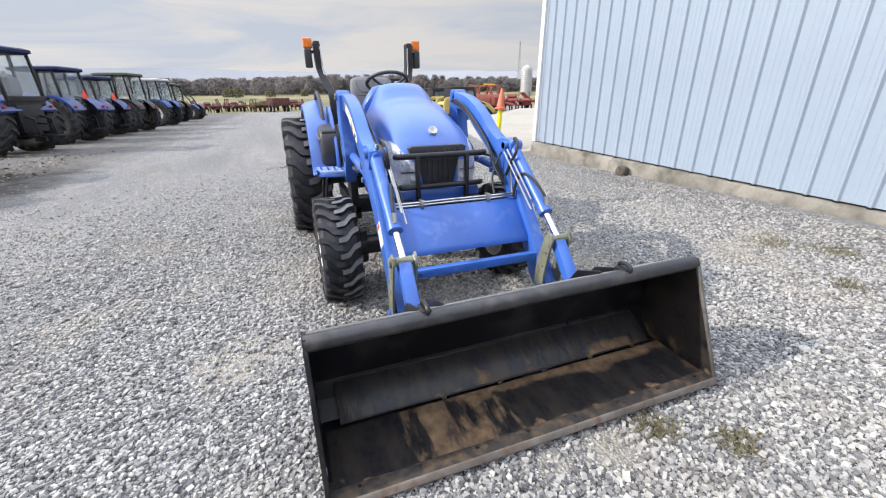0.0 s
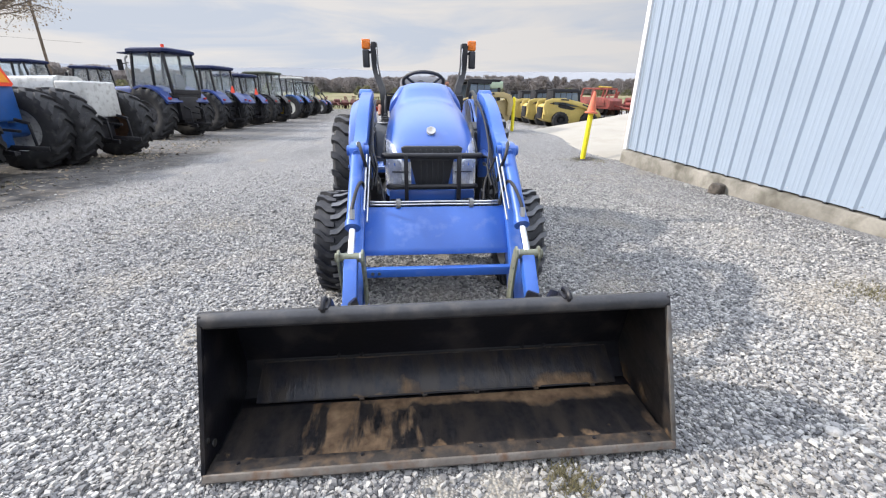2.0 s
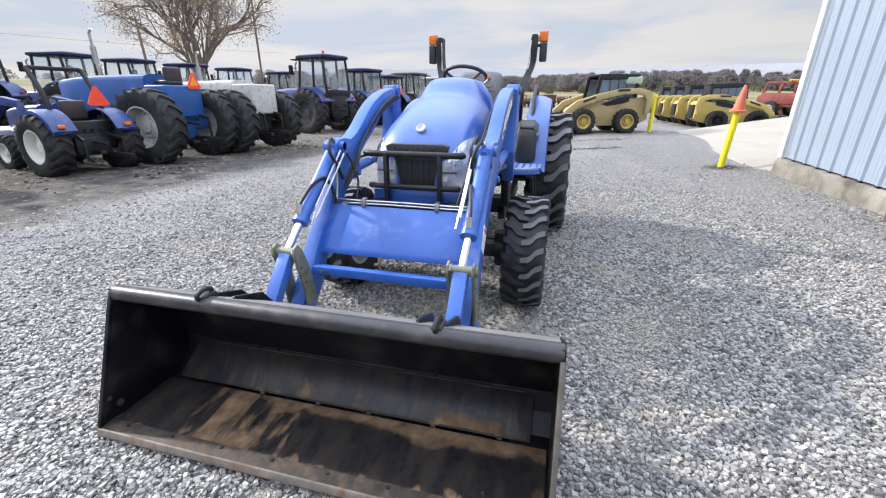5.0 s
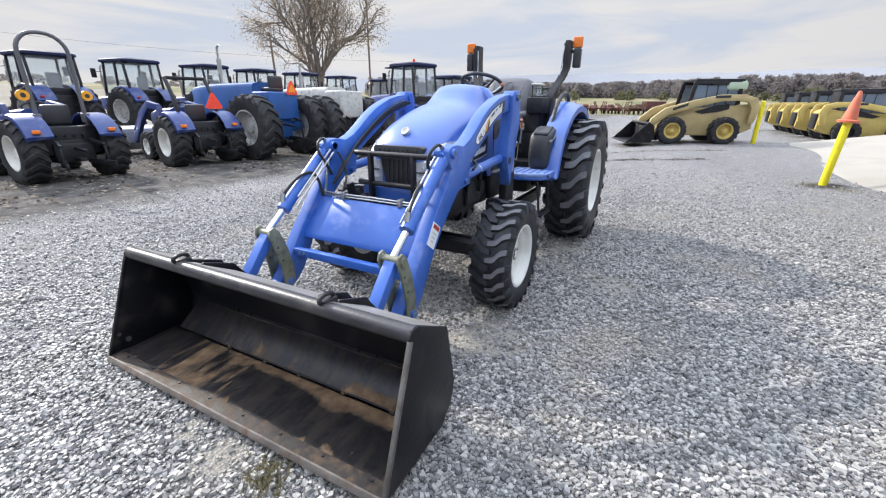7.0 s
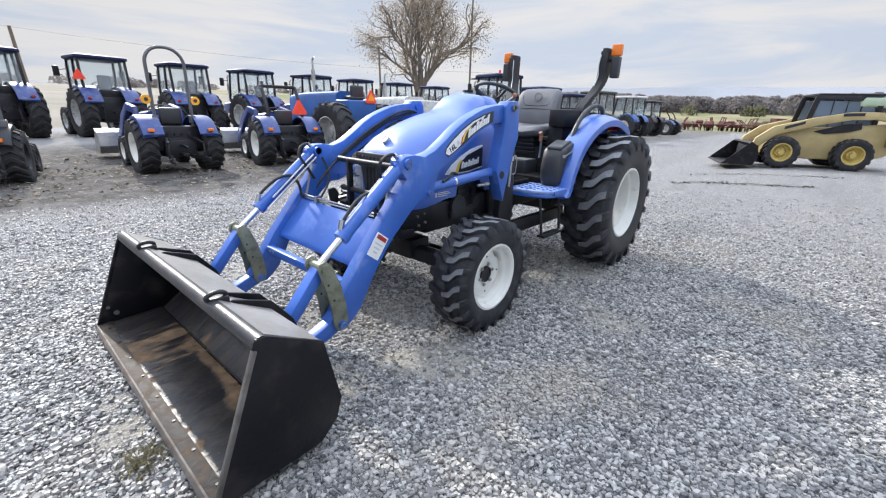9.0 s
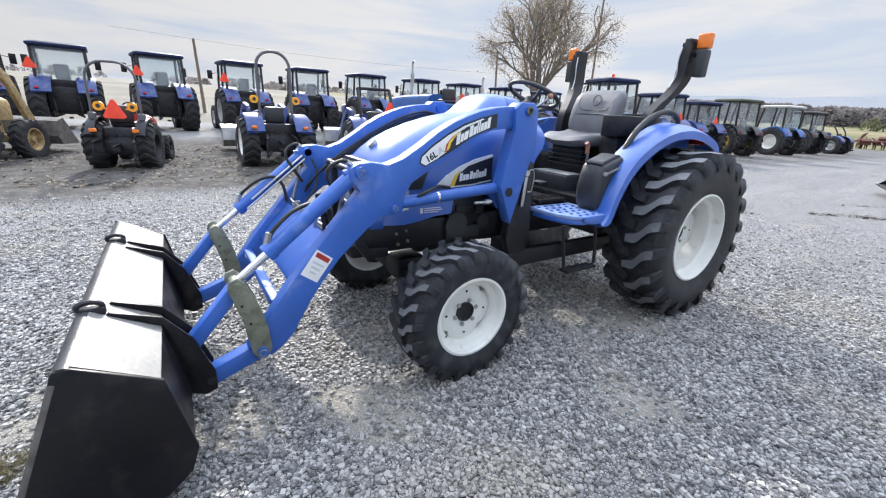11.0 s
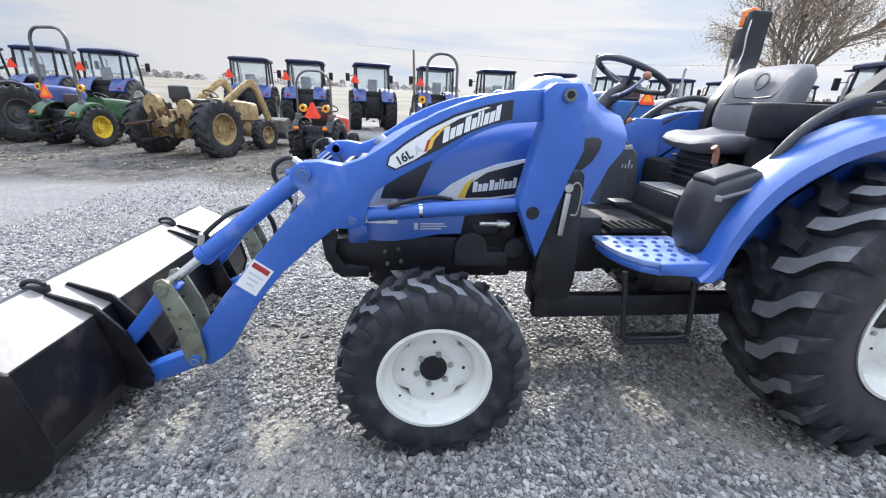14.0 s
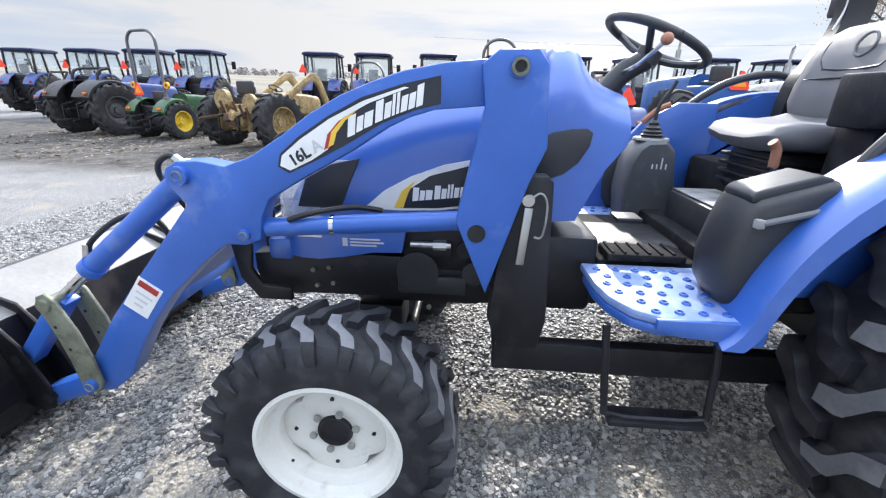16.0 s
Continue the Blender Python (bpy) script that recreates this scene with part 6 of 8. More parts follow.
    box(bm, -0.45, 0.45, 2.025, 2.18, 1.565, 1.585, 0.006)
    part("box_lid", bm, BLACK, root)

    # folded roll bar posts with lamps
    for s in (1, -1):
        bm = B()
        pts = [(s * 0.44, 1.98, 1.21), (s * 0.445, 2.01, 1.54), (s * 0.468, 2.08, 1.66), (s * 0.508, 2.165, 1.76), (s * 0.536, 2.215, 1.86), (s * 0.546, 2.225, 1.98), (s * 0.55, 2.235, 2.14)]
        line = curve_through(pts, 5)
        prev = None
        for p in line:
            ring = [bm.verts.new(p + Vector((dx, dy, dy * 0.15))) for dx, dy in ((-0.038, -0.062), (0.038, -0.062), (0.038, 0.062), (-0.038, 0.062))]
            if prev:
                for k in range(4):
                    bm.faces.new((prev[k], prev[(k + 1) % 4], ring[(k + 1) % 4], ring[k]))
            else:
                bm.faces.new(ring[::-1])
            prev = ring
        bm.faces.new(prev)
        post = part("roll_bar_post", bm, BLACK, root, "black folded roll bar post", 60)
        bm = B()
        box(bm, s * 0.525, s * 0.575, 2.17, 2.20, 1.86, 2.16, 0.006)
        box(bm, s * 0.515, s * 0.585, 2.19, 2.30, 2.02, 2.16, 0.01)
        part("post_plate", bm, BLACK, post)
        bm = B()
        box(bm, s * 0.645 - 0.05, s * 0.645 + 0.05, 2.215, 2.275, 2.085, 2.195, 0.012, 3)
        part("amber_lamp", bm, AMBER, post, "amber warning lamp")
        bm = B()
        box(bm, s * 0.65 - 0.04, s * 0.65 + 0.04, 2.20, 2.285, 1.88, 2.08, 0.014, 3)
        part("tail_light_box", bm, PLASTIC, post, "black tail lamp housing")
        bm = B()
        bar(bm, (s * 0.555, 2.24, 2.05), (s * 0.65, 2.24, 2.05), 0.03, 0.03, (0, 0, 1), 0.004)
        part("lamp_bracket", bm, BLACK, post)
        bm = B()
        tube(bm, [(s * 0.52, 2.165, 2.10), (s * 0.512, 2.15, 2.0), (s * 0.515, 2.16, 1.90), (s * 0.50, 2.12, 1.80)], 0.005, 6)
        part("lamp_wire", bm, DECAL_GREY, post)
    return root


# dusty bucket top, its base colour paled to carry the sky's glare
WORN_GLARE_TOP = mat("dusty_worn_glare_sheet", (0.235, 0.228, 0.215), 0.46, 0.3, var=0.2, scale=2.5, fine=45, bump=0.05, dirt=(0.20, 0.195, 0.18), dirt_amount=0.35, spread=0.3)
LIP_DARK = mat("dark_scuffed_steel", (0.040, 0.035, 0.032), 0.6, 0.1, var=0.4, scale=6, fine=40, bump=0.2, dirt=(0.115, 0.078, 0.050), dirt_amount=0.55, shine=0.3)
TUBE_WORN = mat("worn_black_tube", (0.030, 0.030, 0.034), 0.36, var=0.35, scale=5, fine=60, bump=0.08, dirt=(0.10, 0.088, 0.078), dirt_amount=0.42, spread=0.3, shine=0.5)
LIP = mat("scuffed_edge", (0.155, 0.135, 0.118), 0.65, 0.15, var=0.3, scale=7, fine=40, bump=0.2, dirt=(0.13, 0.075, 0.045), dirt_amount=0.55)


def scraped(name, layers, base=((0.008, 0.008, 0.010), (0.024, 0.022, 0.022))):
    """Black paint scraped to rust and mud. A layer: noise scale, stretch, axis, centre or None, from, to, bias at both."""
    m, nt, p = blank(name)
    tc = nt.nodes.new("ShaderNodeTexCoord").outputs["Object"]
    xyz = nt.nodes.new("ShaderNodeSeparateXYZ")
    nt.links.new(tc, xyz.inputs["Vector"])

    def maths(op, u, v):
        n = nt.nodes.new("ShaderNodeMath")
        n.operation = op
        for sock, val in zip(n.inputs, (u, v)):
            if isinstance(val, (int, float)):
                sock.default_value = val
            elif val is not None:
                nt.links.new(val, sock)
        return n.outputs[0]

    def slope(src, lo, hi, v0, v1):
        n = nt.nodes.new("ShaderNodeMapRange")
        n.inputs["From Min"].default_value, n.inputs["From Max"].default_value = lo, hi
        n.inputs["To Min"].default_value, n.inputs["To Max"].default_value = v0, v1
        nt.links.new(src, n.inputs["Value"])
        return n.outputs["Result"]

    worn = None
    for scale, stretch, fades in layers:
        val = noise_fac(nt, scale, 0.30, 0.70, 12.0, tc, stretch)
        for axis, mid, lo, hi, v0, v1 in fades:
            src = xyz.outputs[axis]
            if mid is not None:
                src = maths("ABSOLUTE", maths("SUBTRACT", src, mid), None)
            val = maths("ADD", val, slope(src, lo, hi, v0, v1))
        worn = val if worn is None else maths("MAXIMUM", worn, val)
    a = slope(worn, 0.56, 0.84, 0.0, 1.0)
    b = noise_fac(nt, 9.0, 0.40, 0.62, 9.0, tc, (2.0, 0.6, 1.0))
    c = ramp_mix(nt, noise_fac(nt, 30, 0.3, 0.7, 5.0, tc), *base)
    c = ramp_mix(nt, b, c, (0.034, 0.028, 0.024))
    rust = ramp_mix(nt, noise_fac(nt, 14, 0.3, 0.7, 8.0, tc), (0.075, 0.046, 0.027), (0.215, 0.140, 0.080))
    c = ramp_mix(nt, a, c, rust)
    nt.links.new(c, p.inputs["Base Color"])
    p.inputs["Specular IOR Level"].default_value = 0.28
    nt.links.new(slope(a, 0.0, 1.0, 0.34, 0.88), p.inputs["Roughness"])
    bp = nt.nodes.new("ShaderNodeBump")
    bp.inputs["Strength"].default_value, bp.inputs["Distance"].default_value = 0.35, 0.006
    nt.links.new(maths("ADD", a, b), bp.inputs["Height"])
    nt.links.new(bp.outputs["Normal"], p.inputs["Normal"])
    return m


# caked band along the heel, streaks pushed forward, dust near the lip
FLOOR_RUST = scraped("scraped_floor", (
    (4.5, (1.0, 0.7, 1.0), (("Y", None, -1.76, -1.62, -0.75, 0.55), ("X", None, -0.75, -0.45, -0.9, 0.0))),
    (7.0, (2.2, 0.5, 1.0), (("X", -0.42, 0.10, 0.42, 0.22, -0.55), ("Y", None, -1.62, -1.90, 0.0, 0.10))),
    (13.0, (1.0, 0.8, 1.0), (("Y", None, -1.80, -1.92, -0.55, 0.02),)),
    (6.0, (1.0, 0.8, 1.0), (("X", None, 0.80, 0.98, -0.8, 0.15),))))
HEEL_RUST = scraped("rust_smeared_heel", (
    (5.0, (1.0, 0.8, 1.0), (("Z", None, 0.10, 0.19, 0.12, -0.40), ("X", None, -0.65, -0.35, -0.7, 0.0))),), ((0.009, 0.010, 0.015), (0.022, 0.022, 0.026)))
SIDE_RUST = scraped("rust_cornered_side", (
    (8.0, (1.0, 1.0, 0.7), (("Z", None, 0.08, 0.26, 0.14, -0.60),)),
    (5.0, (1.0, 1.0, 0.6), (("Y", None, -1.66, -1.50, -0.6, 0.05), ("Z", None, 0.16, 0.34, 0.0, -0.8)))))
tractor = build_tractor()

# ---- parked machines ----
def simple_wheel(root, x, y, r, w, rim_r, rim_mat, side, lugs=18, rubber=None):
    hub = new("wheel")
    hub.parent = root
    bm = B()
    tyre_grid(bm, x, y, r - 0.015, r, w, rim_r, side, lugs, max(0.025, r * 0.055))
    part("tyre", bm, rubber or RUBBER_OLD, hub, "black lugged tyre", 40)
    bm = B()
    h = w / 2
    lathe(bm, [(h * 0.74, rim_r + 0.01), (h * 0.86, rim_r + 0.02), (h * 0.86, rim_r - 0.005), (h * 0.4, rim_r - 0.03), (0.02, rim_r * 0.86), (0.0, rim_r * 0.62), (0.04, rim_r * 0.52), (0.05, rim_r * 0.30), (0.10, rim_r * 0.27), (0.10, 0.001)], y, r - 0.015, 32, x, side)
    lathe(bm, [(-h * 0.8, rim_r), (-h * 0.3, rim_r - 0.02), (-0.03, rim_r * 0.86), (-0.03, 0.001)], y, r - 0.015, 24, x, side)
    bolt_ring(bm, x + side * 0.035, y, r - 0.015, rim_r * 0.42, 8, 0.018, 0.025, side)
    part("rim", bm, rim_mat, hub)
    return hub


def triangle(root, x, y, z, size, material):
    """Slow-vehicle emblem facing backwards."""
    bm = B()
    front_shape(bm, [(x - size * 0.5, z), (x - size * 0.38, z - 0.04), (x + size * 0.38, z - 0.04), (x + size * 0.5, z), (x + size * 0.07, z + size * 0.80), (x - size * 0.07, z + size * 0.80)], y, y + 0.012)
    t = part("slow_vehicle_emblem", bm, SMV_RED, root, "red and orange slow-vehicle triangle")
    bm = B()
    front_shape(bm, [(x - size * 0.32, z + 0.03), (x + size * 0.32, z + 0.03), (x, z + size * 0.62)], y + 0.012, y + 0.017)
    part("emblem_centre", bm, material, t)


def farm_tractor(name, label, m, group="", arm_up=False, rr=0.80, rw=0.44, half=0.86, fr=0.56, fw=0.34, fhalf=0.78, wb=2.25, body=None, rim=None, top="cab", roof=None, hood=(0.34, 0.95, 1.55, 1.75), cab=(0.80, 1.15, 2.72), fender=None, smv=None, smv_mat=None, exhaust=None, loader=None, beacon=False, rops=(0.55, 2.5), dark=None, shell=None, bar_r=0.042, lamp_z=None, lamp_x=0.11, visor=0.0, axle=0.0):
    body, rim, roof = body or BLUE_DEEP, rim or RIM_GREY, roof or ROOF_BLUE
    root = thing(name, label, "tractor", group, m=m)
    for s in (1, -1):
        simple_wheel(root, s * half, axle, rr, rw, rr * 0.52, rim, s)
        simple_wheel(root, s * fhalf, -wb, fr, fw, fr * 0.52, rim, s, 16)
    hw, hz0, hz1, hlen = hood
    # chassis, rear axle and hitch
    bm = B()
    box(bm, -0.24, 0.24, -wb - 0.15, 0.32, rr * 0.62, hz0 + 0.05, 0.04)
    box(bm, -0.34, 0.34, -0.35, 0.36, rr * 0.6, rr * 1.25, 0.06)
    rod(bm, (-half + 0.1, axle, rr - 0.015), (half - 0.1, axle, rr - 0.015), 0.15, 20)
    bar(bm, (-fhalf + 0.1, -wb, fr), (fhalf - 0.1, -wb, fr), 0.16, 0.16, (0, 0, 1), 0.02)
    part("chassis", bm, dark or BLACK, root, "dark chassis and axles")
    for s in (1, -1):
        for nm, a, b, w, h in (("lower_link", (s * 0.20, 0.30, rr * 0.62), (s * 0.40, 0.92, rr * 0.55), 0.05, 0.09), ("lift_arm", (s * 0.28, 0.36, rr * 1.3), (s * 0.36, 0.72, rr * 1.15), 0.05, 0.06), ("lift_rod", (s * 0.36, 0.70, rr * 1.12), (s * 0.37, 0.72, rr * 0.60), 0.04, 0.04)):
            bm = B()
            bar(bm, a, b, w, h)
            part(nm, bm, BLACK, root)
    bm = B()
    bar(bm, (0, 0.34, rr * 1.05), (0, 0.80, rr * 1.0), 0.05, 0.05)
    part("top_link", bm, BLACK, root)
    bm = B()
    box(bm, -0.06, 0.06, 0.30, 0.62, 0.40, 0.46, 0.01)
    part("drawbar", bm, BLACK, root)
    if top != "none":
        # hitch frame and valve block that close the gap between the wheels
        bm = B()
        box(bm, -half + rw * 0.5, half - rw * 0.5, 0.06, 0.30, rr * 0.85, rr * 1.75, 0.04)
        for k in range(4):
            rod(bm, (-0.21 + 0.14 * k, 0.30, rr * 1.45), (-0.21 + 0.14 * k, 0.36, rr * 1.45), 0.03, 10)
        part("rear_panel", bm, BLACK, root, "dark rear housing with hydraulic outlets")
    # hood
    bm = B()
    ys = [-wb - hlen * 0.30, -wb - hlen * 0.26, -wb + hlen * 0.05, -wb + hlen * 0.4, -0.22 if shell else -0.75]
    secs = []
    for k, y in enumerate(ys):
        w = hw * (0.78, 0.9, 1.0, 1.0, 1.05)[k]
        z1 = hz1 - (0.16, 0.08, 0.03, 0.0, -0.02)[k]
        secs.append([(w, y, hz0), (w, y, z1 - 0.14), (w * 0.9, y, z1 - 0.05), (w * 0.6, y, z1), (-w * 0.6, y, z1), (-w * 0.9, y, z1 - 0.05), (-w, y, z1 - 0.14), (-w, y, hz0)])
    loft(bm, secs)
    part("hood", bm, body if smv_mat != GREY_HOOD else GREY_HOOD, root, "", 40)
    # fenders
    fz = rr * 2 + 0.06
    fm = fender or body
    for s in (1, -1):
        if top == "none":
            if dark is TAN or shell:
                continue
            # plain upright shields inside the wheels
            bm = B()
            side_shape(bm, [(-rr * 0.9, rr * 1.3), (-rr * 0.7, rr * 1.85), (-rr * 0.2, rr * 2.04), (rr * 0.4, rr * 2.0), (rr * 0.8, rr * 1.6), (rr * 0.8, rr * 1.1)], s * 0.44, s * 0.50, 0.01)
            part("fender", bm, fm, root)
            continue
        bm = B()
        xo = half + rw * (0.16 if top == "cab" else 0.20)
        secs = []
        for a in range(-75, 66, 14):
            y, z = (rr + 0.09) * math.sin(radians(a)), rr + (rr + 0.09) * math.cos(radians(a))
            secs.append([(s * 0.36, axle + y * 0.97, z - 0.03), (s * 0.36, axle + y, z), (s * (xo - 0.05), axle + y, z), (s * xo, axle + y * 0.99, z - 0.02), (s * (xo + 0.005), axle + y * 0.93, z - 0.09), (s * (xo - 0.02), axle + y * 0.94, z - 0.08)])
        loft(bm, secs)
        f = part("fender", bm, fm, root, "", 40)
        bm = B()
        a = 58
        y, z = (rr + 0.10) * math.sin(radians(a)), rr + (rr + 0.10) * math.cos(radians(a))
        box(bm, s * (xo - 0.16) - 0.06, s * (xo - 0.16) + 0.06, axle + y - 0.02, axle + y + 0.045, z - 0.03, z + 0.04, 0.012)
        part("rear_lamp", bm, RED_LENS if top == "cab" else AMBER, f)
    if top == "cab":
        cw, cz0, cz1 = cab
        y0, y1 = -1.15, 0.42
        corners = ((cw * 0.96, y0, 0.80, -0.95), (cw, -0.25, 1.0, -0.22), (cw * 0.94, y1, 0.86, 0.30))
        for s in (1, -1):
            for xb, yb, kx, yt in corners:
                bm = B()
                bar(bm, (s * xb, yb, cz0), (s * cw * 0.94, yt, cz1), 0.085, 0.075, (1, 0, 0), 0.01)
                part("cab_pillar", bm, BLACK, root)
            bm = B()
            quad = [(s * cw * 0.975, y0 + 0.03, cz0 + 0.02), (s * cw * 0.99, y1 - 0.03, cz0 + 0.02), (s * cw * 0.93, 0.29, cz1 - 0.02), (s * cw * 0.93, -0.93, cz1 - 0.02)]
            a = [bm.verts.new(q) for q in quad]
            b = [bm.verts.new((q[0] - s * 0.006, q[1], q[2])) for q in quad]
            bm.faces.new(a)
            bm.faces.new(b[::-1])
            for k in range(4):
                bm.faces.new((a[k], a[(k + 1) % 4], b[(k + 1) % 4], b[k]))
            g = part("side_window", bm, GLASS, root, "clear side glass")
            g.visible_shadow = False
        for y, yt, nm in ((y1, 0.30, "rear_window"), (y0, -0.95, "windscreen")):
            bm = B()
            a = [bm.verts.new(q) for q in ((-cw * 0.92, y, cz0 + 0.03), (cw * 0.92, y, cz0 + 0.03), (cw * 0.90, yt, cz1 - 0.02), (-cw * 0.90, yt, cz1 - 0.02))]
            b = [bm.verts.new(v.co + Vector((0, 0.006, 0))) for v in a]
            bm.faces.new(a)
            bm.faces.new(b[::-1])
            for k in range(4):
                bm.faces.new((a[k], a[(k + 1) % 4], b[(k + 1) % 4], b[k]))
            g = part(nm, bm, GLASS, root, "clear cab glass")
            g.visible_shadow = False
        bm = B()
        box(bm, -cw, cw, y0, y1, cz0 - 0.14, cz0 + 0.03, 0.03)
        box(bm, -cw * 0.68, cw * 0.68, y0 + 0.3, y1 + 0.02, rr * 0.75, cz0 - 0.1, 0.03)
        box(bm, -cw * 0.98, cw * 0.98, y1 - 0.06, y1 + 0.03, cz0 - 0.02, cz0 + 0.16, 0.02)
        part("cab_base", bm, BLACK, root)
        bm = B()
        secs = []
        for z, k in ((cz1 - 0.02, 0.97), (cz1 + 0.03, 1.07), (cz1 + 0.11, 1.06), (cz1 + 0.16, 0.92), (cz1 + 0.17, 0.6)):
            w, ya, yb = cw * k, -0.33 - 0.86 * k, -0.33 + 0.80 * k
            r = 0.16
            secs.append([(w - r, ya, z), (w, ya + r, z), (w, yb - r, z), (w - r, yb, z), (-w + r, yb, z), (-w, yb - r, z), (-w, ya + r, z), (-w + r, ya, z)])
        loft(bm, secs)
        rf = part("cab_roof", bm, roof, root, "moulded cab roof", 40)
        for s in (1, -1):
            bm = B()
            box(bm, s * cw * 0.80 - 0.08, s * cw * 0.80 + 0.08, 0.33, 0.41, cz1 + 0.0, cz1 + 0.09, 0.01)
            part("work_lamp", bm, LENS, rf)
            bm = B()
            bar(bm, (s * cw, y0 + 0.05, cz1 - 0.35), (s * (cw + 0.28), y0 - 0.02, cz1 - 0.40), 0.025, 0.025, (0, 1, 0), 0.003)
            mir = part("mirror_arm", bm, BLACK, root)
            bm = B()
            box(bm, s * (cw + 0.28) - 0.10, s * (cw + 0.28) + 0.10, y0 - 0.07, y0 - 0.01, cz1 - 0.62, cz1 - 0.25, 0.02)
            part("mirror", bm, BLACK, mir)
        # seat and wheel seen through the glass
        bm = B()
        box(bm, -0.24, 0.24, -0.25, 0.22, cz0 + 0.05, cz0 + 0.20, 0.05)
        box(bm, -0.22, 0.22, 0.12, 0.24, cz0 + 0.18, cz0 + 0.70, 0.05)
        part("driver_seat", bm, SEAT, root, "dark seat in cab")
        bm = B()
        ring = [(0.19 * math.cos(a), -0.62 + 0.15 * math.sin(a), cz0 + 0.38 + 0.10 * math.sin(a)) for a in (2 * math.pi * k / 20 for k in range(21))]
        tube(bm, ring, 0.018, 6, smooth=False, caps=False)
        rod(bm, (0, -0.62, cz0 + 0.38), (0, -0.80, cz0), 0.04, 8)
        part("steering_wheel", bm, PLASTIC, root)
        if visor:
            bm = B()
            top_shape(bm, [(-cw * 0.98, y0 + 0.1), (-cw * 0.90, y0 - visor), (cw * 0.90, y0 - visor), (cw * 0.98, y0 + 0.1)], cz1 - 0.03, cz1 + 0.02, 0.01)
            part("sun_visor", bm, roof, rf, "thin visor ahead of the roof")
        if beacon:
            bm = B()
            rod(bm, (0.35, 0.05, cz1 + 0.16), (0.35, 0.05, cz1 + 0.30), 0.055, 14)
            part("beacon", bm, SMV_RED, rf, "red beacon")
    else:
        # open station: seat, wheel and roll bar
        sz = rr * 1.15 + 0.30
        bm = B()
        box(bm, -0.24, 0.24, -0.55, -0.08, sz, sz + 0.11, 0.04)
        box(bm, -0.23, 0.23, -0.12, 0.0, sz + 0.08, sz + 0.46, 0.05)
        part("driver_seat", bm, PLASTIC, root, "black seat")
        bm = B()
        ring = [(0.19 * math.cos(a), -0.98 + 0.16 * math.sin(a), sz + 0.42 + 0.09 * math.sin(a)) for a in (2 * math.pi * k / 20 for k in range(21))]
        tube(bm, ring, 0.017, 6, smooth=False, caps=False)
        rod(bm, (0, -0.98, sz + 0.42), (0, -1.12, sz - 0.05), 0.035, 8)
        part("steering_wheel", bm, PLASTIC, root)
        bm = B()
        box(bm, -0.40, 0.40, -0.95, 0.22, rr * 0.95, sz, 0.03)
        part("platform", bm, dark or BLACK, root)
        if shell:
            # closed box between the fenders with the tank's end
            bm = B()
            box(bm, -0.52, 0.52, -0.18, 0.50, rr * 1.2, shell, 0.05, 3)
            part("rear_box", bm, body, root, "painted sheet box between the fenders")
            if body is BLUE_OLD:
                bm = B()
                box(bm, -0.24, 0.24, -0.14, 0.28, shell + 0.002, shell + 0.12, 0.05, 3)
                box(bm, -0.23, 0.23, 0.16, 0.28, shell + 0.08, shell + 0.42, 0.05, 3)
                part("bench", bm, PLASTIC, root, "dark worn seat")
        if dark is TAN:
            bm = B()
            rod(bm, (0.46, 0.46, 1.22), (0.46, 0.34, 1.22), 0.28, 28)
            part("side_tank", bm, TAN, root, "round tan tank")
            bm = B()
            box(bm, -0.30, 0.30, 0.15, 0.55, 0.55, 1.0, 0.08, 3)
            rod(bm, (-0.15, 0.50, 0.85), (-0.15, 0.72, 0.85), 0.11, 16)
            part("gearbox_cover", bm, TAN, root)
            bm = B()
            rod(bm, (-0.48, 0.40, 1.16), (-0.48, 0.30, 1.16), 0.24, 28)
            part("brake_drum", bm, TAN, root, "round tan cover")
            for k in range(7):
                bm = B()
                a = (-0.5 + 0.16 * k, 0.42 + 0.05 * (k % 3), 0.72 + 0.06 * (k % 2))
                rod(bm, a, (a[0] + 0.05, a[1] + 0.08, 1.05 + 0.08 * (k % 3)), 0.035, 8)
                part("linkage_rod", bm, RUST, root)
            bm = B()
            box(bm, -0.24, 0.22, 0.54, 0.68, 0.62, 0.90, 0.03)
            part("linkage_box", bm, RUST, root, "rusty linkage housing")
            bm = B()
            bar(bm, (0.40, 0.50, 0.86), (0.98, 0.86, 0.74), 0.05, 0.07)
            part("linkage_bar", bm, RUST, root)
            bm = B()
            box(bm, -0.30, 0.30, -0.55, 0.05, 1.30, 1.42, 0.05, 3)
            box(bm, -0.30, 0.30, -0.02, 0.10, 1.38, 1.72, 0.05, 3)
            part("bench", bm, PLASTIC, root, "torn black seat")
        if top == "rops":
            rw2, rz = rops
            bm = B()
            y = 0.18
            bar_pts = [(-rw2, y, rr * 1.1), (-rw2, y, rz - 0.34)] + [(-rw2 + 0.34 - 0.34 * math.cos(a), y, rz - 0.34 + 0.34 * math.sin(a)) for a in (math.pi / 2 * k / 6 for k in range(1, 7))] + [(rw2 - 0.34 + 0.34 * math.sin(a), y, rz - 0.34 + 0.34 * math.cos(a)) for a in (math.pi / 2 * k / 6 for k in range(0, 7))] + [(rw2, y, rr * 1.1)]
            tube(bm, bar_pts, bar_r, 10, smooth=False)
            for s in (1, -1):
                box(bm, s * rw2 - 0.06, s * rw2 + 0.06, y - 0.06, y + 0.06, rr * 1.1 + 0.45, rr * 1.1 + 0.62, 0.01)
            rb = part("roll_bar", bm, ROPS_GREY, root, "grey tube roll bar", 60)
